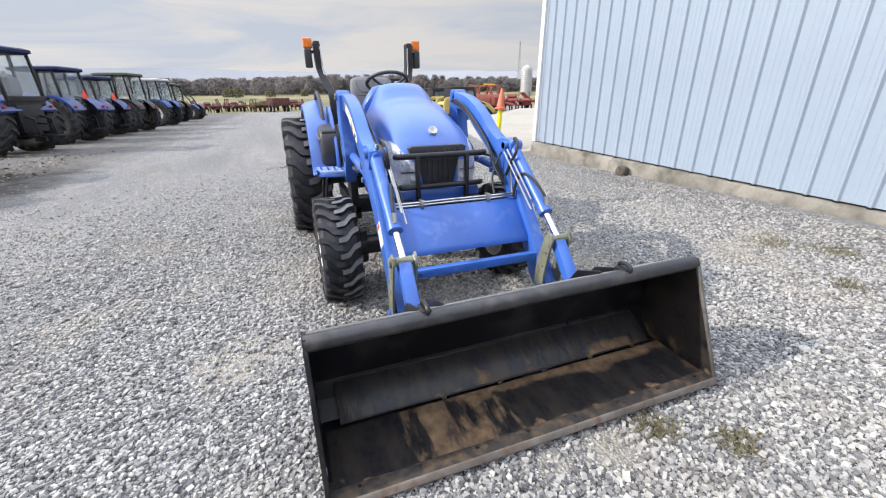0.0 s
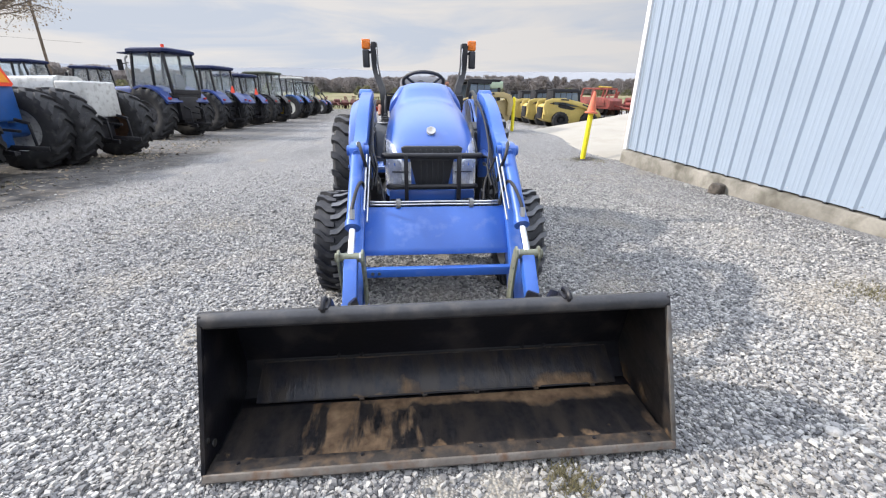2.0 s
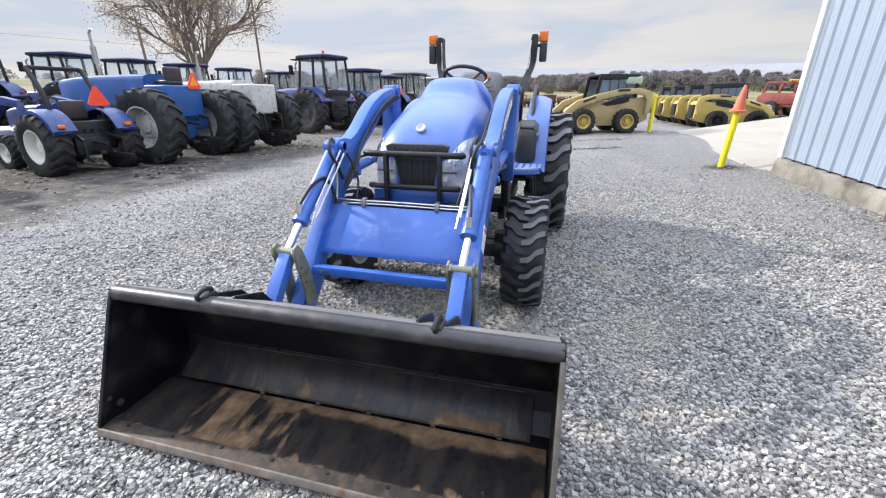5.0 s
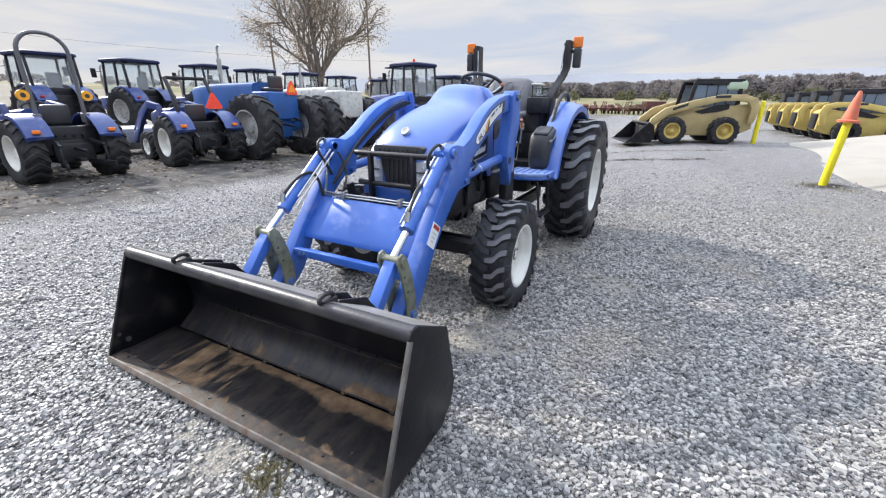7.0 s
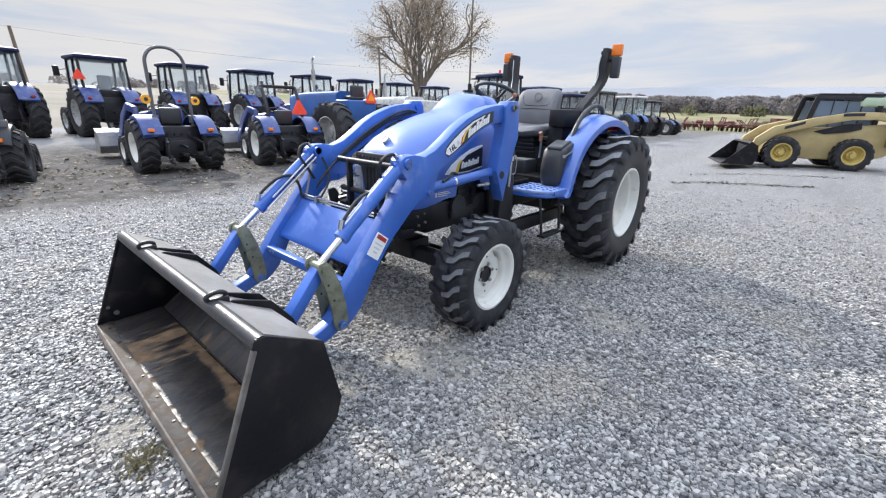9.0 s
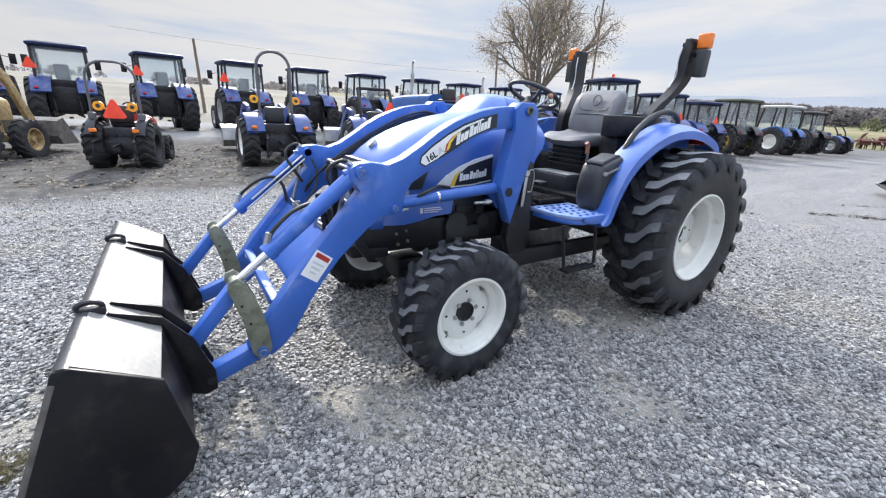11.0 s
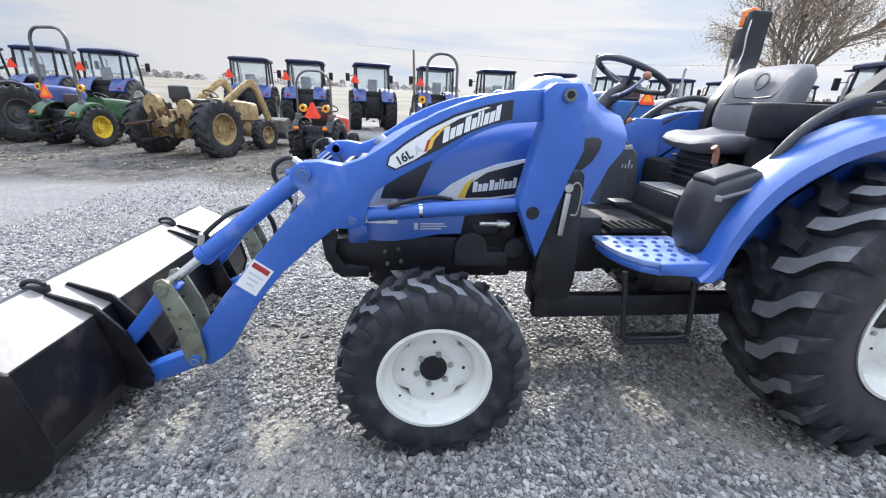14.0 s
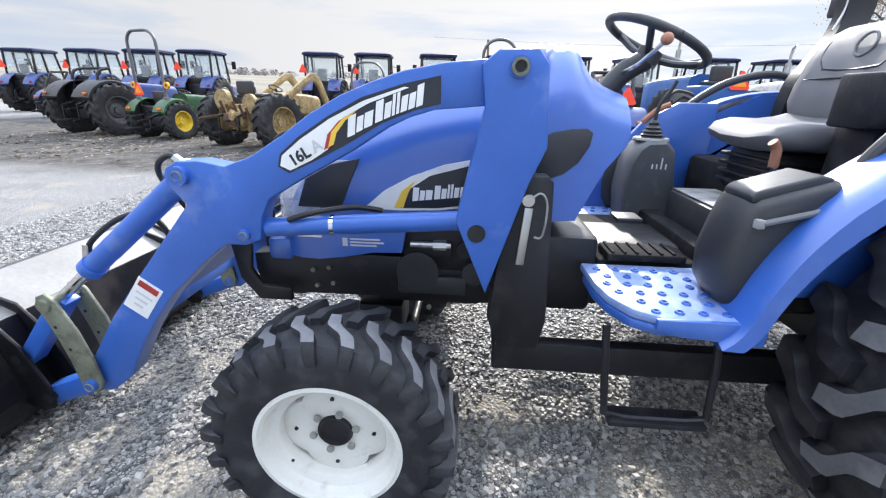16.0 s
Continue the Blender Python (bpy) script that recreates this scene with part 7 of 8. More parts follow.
            for s in (1, -1):
                bm = B()
                c = Vector((s * (rw2 + lamp_x), y, lamp_z or rr * 1.1 + 0.95))
                rod(bm, c + Vector((0, -0.035, 0)), c + Vector((0, 0.035, 0)), 0.095, 24)
                bar(bm, c + Vector((-s * 0.13, 0, -0.05)), c + Vector((0, 0, -0.05)), 0.03, 0.03, (0, 0, 1), 0.004)
                lamp = part("hazard_lamp", bm, LAMP_YELLOW, rb, "round yellow hazard lamp")
                bm = B()
                rod(bm, c + Vector((0, -0.039, 0)), c + Vector((0, 0.039, 0)), 0.042, 16)
                part("lamp_centre", bm, PLASTIC, lamp)
        elif top == "folded":
            rw2, rz = rops
            bm = B()
            for s in (1, -1):
                tube(bm, [(s * rw2, 0.12, rr * 1.1), (s * rw2, 0.05, rr * 2 + 0.25), (s * rw2, -0.30, rz)], 0.045, 10, steps=4)
            bar(bm, (-rw2, -0.30, rz), (rw2, -0.30, rz), 0.08, 0.08, (0, 0, 1), 0.02)
            part("roll_bar", bm, BLACK, root, "black folded roll bar", 60)
    if smv:
        triangle(root, smv[0], smv[1], smv[2], smv[3] if len(smv) > 3 else 0.38, smv_mat if smv_mat in (SMV_RED, SMV_ORANGE) else SMV_ORANGE)
    if exhaust:
        bm = B()
        x, y, z0, z1 = exhaust
        rod(bm, (x, y, z0), (x, y, z1 - 0.75), 0.035, 10)
        rod(bm, (x, y, z1 - 0.80), (x, y, z1 - 0.38), 0.065, 12)
        tube(bm, [(x, y, z1 - 0.40), (x, y, z1 - 0.12), (x, y + 0.03, z1 - 0.05), (x, y + 0.11, z1)], 0.032, 10)
        part("exhaust_pipe", bm, STEEL, root, "upright exhaust pipe")
    if loader:
        lm, reach, low = loader
        for s in (1, -1):
            bm = B()
            x = s * (hw + 0.16)
            if arm_up:
                side_shape(bm, [(-0.70, 1.22), (-0.80, 1.36), (-1.85, 1.98), (-2.10, 2.0), (-2.28, 1.84), (-wb - reach, low + 0.62), (-wb - reach - 0.04, low + 0.30), (-wb - reach + 0.16, low + 0.42), (-2.20, 1.62), (-2.02, 1.78), (-1.85, 1.78), (-0.86, 1.18)], x - 0.05, x + 0.05, 0.01)
            else:
                side_shape(bm, [(-0.95, hz1 - 0.05), (-0.95, hz1 + 0.10), (-wb + 0.2, hz1 + 0.18), (-wb - 0.45, hz1 - 0.10), (-wb - reach, low + 0.40), (-wb - reach - 0.06, low + 0.22), (-wb - reach + 0.14, low + 0.28), (-wb - 0.35, hz1 - 0.32), (-wb + 0.2, hz1)], x - 0.05, x + 0.05, 0.01)
            part("loader_arm", bm, lm, root, "loader arm")
            bm = B()
            rod(bm, (s * (hw + 0.16), -wb - 0.35, hz1 - 0.05), (s * (hw + 0.16), -wb - reach + 0.1, low + 0.62), 0.04, 10)
            part("loader_ram", bm, lm, root)
            bm = B()
            bar(bm, (s * (hw + 0.16), -0.95, hz1 + (-0.10 if arm_up else 0.05)), (s * (hw + 0.16), -0.95, rr * 0.7), 0.09, 0.16)
            part("loader_post", bm, lm, root)
        bm = B()
        y = -wb - reach
        side_shape(bm, [(y - 0.75, low + 0.03), (y - 0.10, low + 0.05), (y + 0.02, low + 0.25), (y - 0.05, low + 0.62), (y - 0.28, low + 0.70), (y - 0.26, low + 0.68), (y - 0.07, low + 0.59), (y, low + 0.26), (y - 0.11, low + 0.075), (y - 0.75, low + 0.05)], -0.95, 0.95)
        for s in (1, -1):
            side_shape(bm, [(y - 0.75, low + 0.03), (y - 0.10, low + 0.05), (y + 0.02, low + 0.25), (y - 0.05, low + 0.62), (y - 0.28, low + 0.70)], s * 0.95 - 0.01, s * 0.95 + 0.01)
        part("loader_bucket", bm, STEEL if lm is not TAN else DULL_STEEL, root, "worn steel loader bucket")
    return root


def place(x, y, delta=0.0):
    """Facing the field: forward is -x, turned by delta degrees towards +y."""
    return pose(x, y, ground_z(x, y) - 0.01, 0, 0, -90 - delta)


FIELD_ROW = "tractors parked in the near row"
farm_tractor("parked_tractor", "dark utility tractor with black fenders and roll bar", place(-11.55, -11.95, 17), FIELD_ROW, rr=0.79, rw=0.46, half=1.05, fr=0.58, fhalf=0.95, body=BLUE_DEEP, fender=BLACK, rim=RIM_DARK, top="folded", rops=(0.62, 2.02), hood=(0.36, 0.95, 1.62, 1.9), dark=BLACK)
farm_tractor("parked_tractor", "green compact tractor with yellow rims and tall roll bar", place(-10.95, -9.25, 14), FIELD_ROW, rr=0.55, rw=0.38, half=0.70, fr=0.38, fw=0.24, fhalf=0.58, wb=1.65, body=GREEN, rim=RIM_YELLOW, top="rops", rops=(0.55, 3.02), hood=(0.30, 0.72, 1.30, 1.3), smv=(0.42, 0.25, 1.30, 0.40), smv_mat=SMV_ORANGE)
farm_tractor("loader_tractor", "old worn tan loader tractor with lowered steel bucket", place(-9.55, -5.65, 22), FIELD_ROW, rr=0.72, rw=0.46, half=1.04, fr=0.46, fw=0.30, fhalf=0.80, wb=2.05, body=TAN, rim=TAN, top="none", hood=(0.34, 0.85, 1.42, 1.5), loader=(TAN, 0.75, 0.22), dark=TAN, arm_up=True)
farm_tractor("parked_tractor", "small red compact tractor with orange slow-vehicle triangle", place(-9.2, -2.2, 12), FIELD_ROW, rr=0.50, rw=0.36, half=0.46, fr=0.32, fw=0.22, fhalf=0.45, wb=1.5, body=RED, fender=BLACK, rim=BLACK, top="rops", rops=(0.44, 2.18), bar_r=0.026, lamp_z=1.30, lamp_x=-0.14, hood=(0.28, 0.62, 1.12, 1.1), smv=(0.0, 0.32, 1.10, 0.42), smv_mat=SMV_RED)
farm_tractor("parked_tractor", "blue compact loader tractor with tall roll bar and white rims", place(-9.03, 0.97, 0), FIELD_ROW, rr=0.60, rw=0.40, half=0.68, fr=0.38, fw=0.26, fhalf=0.60, wb=1.75, body=BLUE_DEEP, rim=RIM, top="rops", rops=(0.38, 2.70), bar_r=0.036, hood=(0.31, 0.75, 1.35, 1.35), loader=(BLUE_DEEP, 1.2, 0.15))
farm_tractor("parked_tractor", "blue compact loader tractor with red rear triangle", place(-8.82, 3.66, 8), FIELD_ROW, rr=0.60, rw=0.42, half=0.68, fr=0.38, fw=0.26, fhalf=0.55, wb=1.75, body=BLUE_DEEP, rim=RIM, top="folded", rops=(0.46, 2.05), hood=(0.31, 0.75, 1.35, 1.35), smv=(-0.30, 0.32, 1.38, 0.42), smv_mat=SMV_RED, loader=(BLUE_DEEP, 1.2, 0.15))
farm_tractor("parked_tractor", "large older blue tractor with orange triangle and exhaust pipe", place(-8.60, 5.80, 0), FIELD_ROW, rr=0.86, rw=0.54, half=0.90, fr=0.55, fhalf=0.80, wb=2.6, body=BLUE_OLD, rim=RIM_GREY, top="none", axle=0.2, hood=(0.42, 1.10, 2.02, 1.9), smv=(-0.28, 0.53, 1.74, 0.42), smv_mat=SMV_ORANGE, exhaust=(0.0, -2.1, 1.8, 3.1), dark=BLUE_OLD, shell=1.78)
farm_tractor("parked_tractor", "older tractor with pale grey hood and brown rims", place(-8.1, 8.15, 3), FIELD_ROW, rr=0.86, rw=0.54, half=0.96, fr=0.52, fhalf=0.78, wb=2.4, body=GREY_HOOD, rim=RUST, top="none", shell=1.86, fender=GREY_HOOD, hood=(0.45, 1.10, 1.96, 1.9), exhaust=(0.2, -1.6, 1.6, 2.75))
farm_tractor("parked_tractor", "large blue cab tractor with beacon and wide roof", place(-8.95, 14.42, 13), FIELD_ROW, rim=RIM_DARK, rr=0.92, rw=0.60, half=1.0, fr=0.70, fhalf=0.92, wb=2.6, body=BLUE_DEEP, top="cab", cab=(0.76, 1.62, 3.02), hood=(0.42, 1.20, 1.90, 2.0), beacon=True, axle=-0.45, visor=0.42, exhaust=(0.62, -1.35, 1.4, 2.9))
farm_tractor("parked_tractor", "blue cab tractor with pink emblem behind rear glass", place(-9.15, 18.6, 12), FIELD_ROW, rim=RIM_DARK, rr=0.88, rw=0.55, half=0.92, top="cab", smv=(-0.45, 0.47, 1.75, 0.36), smv_mat=SMV_RED)
farm_tractor("parked_tractor", "blue cab tractor with pink emblem behind rear glass", place(-9.2, 22.1, 12), FIELD_ROW, rim=RIM_DARK, rr=0.84, rw=0.55, half=0.92, top="cab", cab=(0.78, 1.12, 2.55), smv=(-0.45, 0.47, 1.70, 0.36), smv_mat=SMV_RED)
farm_tractor("parked_tractor", "dark cab tractor with olive roof and yellow rims", place(-8.7, 25.2, 12), FIELD_ROW, rr=0.82, half=0.92, top="cab", roof=ROOF_GREEN, rim=RIM_YELLOW, body=BLACK, cab=(0.84, 1.25, 2.85))
farm_tractor("parked_tractor", "blue cab tractor with pale roof and white rims", place(-8.6, 31.0, 12), FIELD_ROW, rr=0.82, half=0.92, top="cab", rim=RIM, roof=ROOF_WHITE, body=BLUE_OLD, cab=(0.84, 1.25, 2.80))
farm_tractor("parked_tractor", "dark cab tractor with grey rims near the row's end", place(-8.8, 36.0, 10), FIELD_ROW, rim=RIM_DARK, rr=0.80, half=0.90, top="cab", roof=BLACK, body=BLACK, cab=(0.80, 1.2, 2.65))
farm_tractor("parked_tractor", "small open blue tractor ending the row", place(-8.4, 40.9, 12), FIELD_ROW, rr=0.62, half=0.70, fr=0.45, wb=1.9, top="folded", rops=(0.5, 2.0), hood=(0.34, 0.85, 1.5, 1.5))

# far row of cab tractors, alike but for what is fitted to them
FAR_ROW = "cab tractors in the far row"
first = farm_tractor("cab_tractor", "blue cab tractor with red emblem on the rear corner", place(-19.4, -6.95, -6), FAR_ROW, rr=0.92, rw=0.54, half=0.84, cab=(0.80, 1.62, 2.88), smv=(0.84, 0.44, 2.16, 0.40), smv_mat=SMV_RED, exhaust=(0.72, -1.3, 1.5, 2.75))
for y, dx, dd in ((-4.45, 0.0, 2), (-1.35, 0.1, -2), (1.75, 0.0, 1), (-12.95, 0.3, 5), (-15.7, 0.2, 3), (-18.9, 0.0, 6), (-22.6, -0.3, 4)):
    copy_thing(first, place(-19.4 + dx, y, dd - 7))
plain = farm_tractor("cab_tractor", "blue cab tractor with dark grey rims", place(-19.2, 11.2, -10), FAR_ROW, rr=0.92, rw=0.54, half=0.84, cab=(0.80, 1.62, 2.88), exhaust=(0.72, -1.3, 1.5, 2.75))
for y, dx, dd in ((4.80, 0.0, 4), (7.95, -0.1, 0), (14.3, 0.0, 2), (17.6, 0.1, 0), (21.4, 0.0, 3), (26.2, 0.2, 0)):
    copy_thing(plain, place(-19.4 + dx, y, dd - 7))
farm_tractor("parked_tractor", "small blue loader tractor with pale rims behind the row", place(-16.2, -17.8, 10), FAR_ROW, rr=0.55, rw=0.34, half=0.6, fr=0.36, fw=0.24, fhalf=0.55, wb=1.75, rim=RIM, top="folded", rops=(0.46, 1.9), hood=(0.31, 0.75, 1.35, 1.35), loader=(BLUE, 1.2, 0.1))


# ---- skid loaders ----
def skid_loader(label, m, paint, rim, group="", arms=None):
    """Compact loader facing -y: body, caged cab, lift arms, bucket and four wheels."""
    root = thing("skid_loader", label, "skid loader", group, m=m)
    for s in (1, -1):
        for y in (-0.72, 0.72):
            simple_wheel(root, s * 0.70, y, 0.40, 0.30, 0.21, rim, s, 16)
    bm = B()
    side_shape(bm, [(-0.95, 0.30), (-1.0, 0.70), (-0.55, 1.0), (0.55, 1.05), (1.35, 1.15), (1.50, 1.05), (1.55, 0.45), (1.30, 0.32), (0.9, 0.24), (-0.8, 0.24)], -0.54, 0.54, 0.03)
    body = part("body", bm, paint, root, "painted chain-case body")
    bm = B()
    box(bm, -0.40, 0.40, 1.53, 1.58, 0.45, 1.0, 0.01)
    for k in range(7):
        box(bm, -0.36, 0.36, 1.575, 1.595, 0.50 + 0.07 * k, 0.53 + 0.07 * k)
    part("engine_door", bm, BLACK, root, "black louvred engine door")
    bm = B()
    for s in (1, -1):
        side_shape(bm, [(-0.72, 0.98), (-0.60, 1.88), (-0.50, 1.95), (0.50, 1.95), (0.60, 1.85), (0.60, 1.05), (0.50, 1.05), (0.50, 1.80), (-0.50, 1.82), (-0.62, 0.98)], s * 0.47 - 0.02, s * 0.47 + 0.02, 0.006)
    box(bm, -0.49, 0.49, -0.56, 0.62, 1.90, 1.97, 0.02)
    box(bm, -0.46, 0.46, 0.50, 0.60, 1.05, 1.92, 0.01)
    cabin = part("cab", bm, BLACK, root, "black caged cab")
    cabin.matrix_basis = pose(0, 0.44, -0.14) @ Matrix.Diagonal((1.0, 1.12, 1.0, 1.0))
    for s in (1, -1):
        for k in range(3):
            bm = B()
            bar(bm, (s * 0.47, -0.25 + 0.25 * k, 1.0), (s * 0.47, -0.25 + 0.25 * k, 1.85), 0.015, 0.02)
            part("cage_bar", bm, BLACK, cabin)
        bm = B()
        side_shape(bm, [(-0.60, 1.05), (-0.50, 1.80), (0.50, 1.78), (0.50, 1.08)], s * 0.455 - 0.004, s * 0.455 + 0.004)
        g = part("side_window", bm, GLASS_DARK, cabin, "tinted side glass")
        g.visible_shadow = False
    bm = B()
    box(bm, -0.24, 0.24, -0.1, 0.4, 0.95, 1.15, 0.05)
    box(bm, -0.24, 0.24, 0.3, 0.45, 1.1, 1.65, 0.05)
    part("driver_seat", bm, PLASTIC, root)
    for s in (1, -1):
        bm = B()
        side_shape(bm, [(-1.25, 0.42), (-1.38, 0.46), (-1.30, 0.72), (-0.95, 1.02), (-0.20, 1.24), (0.55, 1.40), (1.15, 1.40), (1.48, 1.30), (1.58, 1.05), (1.50, 0.62), (1.34, 0.60), (1.36, 1.02), (1.26, 1.18), (1.0, 1.23), (0.55, 1.21), (-0.10, 1.06), (-0.85, 0.82), (-1.15, 0.55)], s * 0.62 - 0.06, s * 0.62 + 0.06, 0.015)
        arm = part("lift_arm", bm, arms or paint, root, "painted lift arm")
        for u0, u1 in ((-0.75, -0.35), (0.35, 0.75)):
            bm = B()
            z0, z1 = (0.93 + 0.36 * (u0 + 0.8), 0.93 + 0.36 * (u1 + 0.8)) if u0 < 0 else (1.29, 1.31)
            side_shape(bm, [(u0, z0), (u1, z1), (u1, z1 + 0.07), (u0, z0 + 0.07)], s * 0.681, s * 0.684)
            part("arm_mark", bm, DECAL_BLACK, arm, "dark lettering bars")
        bm = B()
        side_shape(bm, [(-0.1, 0.92), (0.45, 1.10), (0.80, 1.14), (0.82, 1.0), (0.6, 0.93), (0.1, 0.86)], s * 0.545 - 0.01, s * 0.545 + 0.02)
        part("side_opening", bm, BLACK, body)
    bm = B()
    side_shape(bm, [(-2.12, 0.02), (-1.40, 0.03), (-1.32, 0.20), (-1.36, 0.52), (-1.52, 0.62), (-1.56, 0.58), (-1.42, 0.48), (-1.38, 0.20), (-1.44, 0.06), (-2.12, 0.045)], -0.92, 0.92)
    for s in (1, -1):
        side_shape(bm, [(-2.12, 0.02), (-1.40, 0.03), (-1.32, 0.20), (-1.36, 0.52), (-1.52, 0.62)], s * 0.92 - 0.012, s * 0.92 + 0.012)
    part("bucket", bm, BUCKET, root, "black steel bucket").matrix_basis = pose(0, 0.10, 0)
    bm = B()
    box(bm, -0.5, 0.5, -1.42, -1.30, 0.15, 0.5, 0.01)
    part("quick_coupler", bm, BLACK, root)
    if arms is None:
        bm = B()
        box(bm, -0.50, 0.50, 0.66, 1.24, 1.50, 1.79, 0.09, 3)
        part("engine_cover", bm, COVER_GREEN, root, "pale green cover over the engine")
    return root


def at_ground(x, y, rz):
    return pose(x, y, ground_z(x, y) - 0.01, 0, 0, rz)


skid_loader("tan skid loader with bucket lowered on the gravel", at_ground(2.05, 12.6, -71), SKID_TAN, SKID_YELLOW)
yellow = skid_loader("yellow and black skid loader in a row", at_ground(6.9, 15.0, 90) @ Matrix.Scale(0.86, 4), SKID_YELLOW, BLACK, "yellow skid loaders", SKID_YELLOW)
for i, y in enumerate((17.0, 19.0, 21.0)):
    copy_thing(yellow, at_ground(6.75 - 0.1 * i, y, 90))

# ---- implements at the far side of the yard ----
def implement(label, m, paint, length, n):
    """Tillage implement: frame bars, folded wings, tines, disc gangs, drawbar and transport wheels."""
    root = thing("farm_implement", label, "implement", "implements across the yard", m=m)
    rnd = random.Random(int(length * 37) + n)
    bm = B()
    for x in (-length / 2, -length / 6, length / 6, length / 2):
        bar(bm, (x, -1.0, 0.75), (x, 1.0, 0.75), 0.12, 0.12, (0, 0, 1), 0.01)
    for y in (-0.9, 0.0, 0.9):
        bar(bm, (-length / 2, y, 0.82), (length / 2, y, 0.82), 0.12, 0.12, (0, 0, 1), 0.01)
    bar(bm, (0, -1.0, 0.75), (0, -2.4, 0.5), 0.14, 0.12, (1, 0, 0), 0.01)
    part("frame", bm, paint, root)
    # wings folded up at uneven angles
    for s in (1, -1):
        lean, top = rnd.uniform(0.1, 0.9), rnd.uniform(1.1, 1.75)
        bm = B()
        for y in (-0.7, 0.1, 0.8):
            bar(bm, (s * length * 0.42, y, 0.85), (s * length * (0.42 - 0.25 * lean), y * 0.9, top), 0.09, 0.09)
        bar(bm, (s * length * (0.42 - 0.25 * lean), -0.75, top), (s * length * (0.42 - 0.25 * lean), 0.8, top - 0.05), 0.1, 0.1, (0, 0, 1), 0.01)
        part("wing", bm, paint, root)
    bm = B()
    side_shape(bm, [(-0.35, 0.85), (-0.5, 1.15), (-0.2, rnd.uniform(1.25, 1.5)), (0.4, 1.2), (0.3, 0.85)], -length * rnd.uniform(0.05, 0.2), length * rnd.uniform(0.05, 0.25), 0.03)
    part("gear_housing", bm, paint, root)
    for k in range(3):
        x = length * (-0.33 + 0.33 * k) + rnd.uniform(-0.2, 0.2)
        bm = B()
        side_shape(bm, [(-0.8, 0.45), (-0.85, 0.85), (-0.3, rnd.uniform(0.95, 1.3)), (0.5, rnd.uniform(0.9, 1.2)), (0.8, 0.6), (0.6, 0.42)], x - length * 0.12, x + length * 0.12, 0.04)
        part("hood_panel", bm, paint, root, "dented sheet hood")
    for k in range(n):
        x = -length / 2 + length * (k + 0.5) / n
        for y in (-0.6, 0.6):
            bm = B()
            lathe(bm, [(0.0, 0.001), (0.02, 0.16), (0.06, 0.30), (0.05, 0.30), (0.0, 0.15)], y, 0.29, 16, x, 1)
            bar(bm, (x, y, 0.29), (x, y + 0.1, 0.8), 0.04, 0.06)
            part("disc", bm, RUST, root)
        bm = B()
        h = rnd.uniform(0.95, 1.6)
        bar(bm, (x, rnd.uniform(-0.8, 0.8), 0.8), (x + rnd.uniform(-0.4, 0.4), rnd.uniform(-0.8, 0.8), h), 0.06, 0.06)
        part("tine", bm, RUST if k % 2 else paint, root)
    for s in (1, -1):
        simple_wheel(root, s * length * 0.34, 0.0, 0.36, 0.24, 0.19, RIM_GREY, s, 14)
    return root


DULL_RED = mat("dull_rusty_red", (0.15, 0.048, 0.042), 0.75, var=0.35, scale=3, fine=40, bump=0.1, dirt=(0.075, 0.05, 0.04), dirt_amount=0.6)
for x, y, rz, L, mm, lb in ((-10.5, 62.0, 20, 4.0, DULL_RED, "rusty red disc harrow on the yard's edge"), (-7.2, 66.0, -12, 3.2, DULL_RED, "dull red cultivator with rusted discs"), (-3.4, 64.0, 35, 4.2, RUST, "brown rusted disc implement standing on gravel"), (0.6, 67.0, 5, 3.6, DULL_RED, "dull red tillage frame far across the yard"), (15.8, 31.5, 30, 3.4, RED_RUST, "dull red hay implement beyond the skid loaders"), (17.2, 29.0, -20, 3.2, RED_RUST, "weathered red implement beyond the concrete ramp"), (11.8, 30.5, 60, 2.6, RED_RUST, "weathered red implement behind the skid loaders")):
    implement(lb, pose(x, y, ground_z(x, y), 0, 0, rz), mm, L, 6)

root = thing("wagon", "low dull red box wagon on small wheels", "wagon", m=pose(-1.4, 60.0, ground_z(-1.4, 60.0), 0, 0, 15))
bm = B()
box(bm, -1.1, 1.1, -1.5, 1.5, 0.8, 1.75, 0.03)
part("box", bm, DULL_RED, root, "dull red steel box")
bm = B()
for k in range(6):
    for s in (1, -1):
        bar(bm, (s * 1.12, -1.35 + 0.54 * k, 0.8), (s * 1.12, -1.35 + 0.54 * k, 1.75), 0.06, 0.06)
    bar(bm, (-1.0 + 0.4 * k, -1.52, 0.8), (-1.0 + 0.4 * k, -1.52, 1.75), 0.06, 0.06)
part("rib", bm, RUST, root)
for s in (1, -1):
    for y in (-0.9, 0.9):
        simple_wheel(root, s * 0.95, y, 0.40, 0.25, 0.2, RIM_GREY, s, 14)

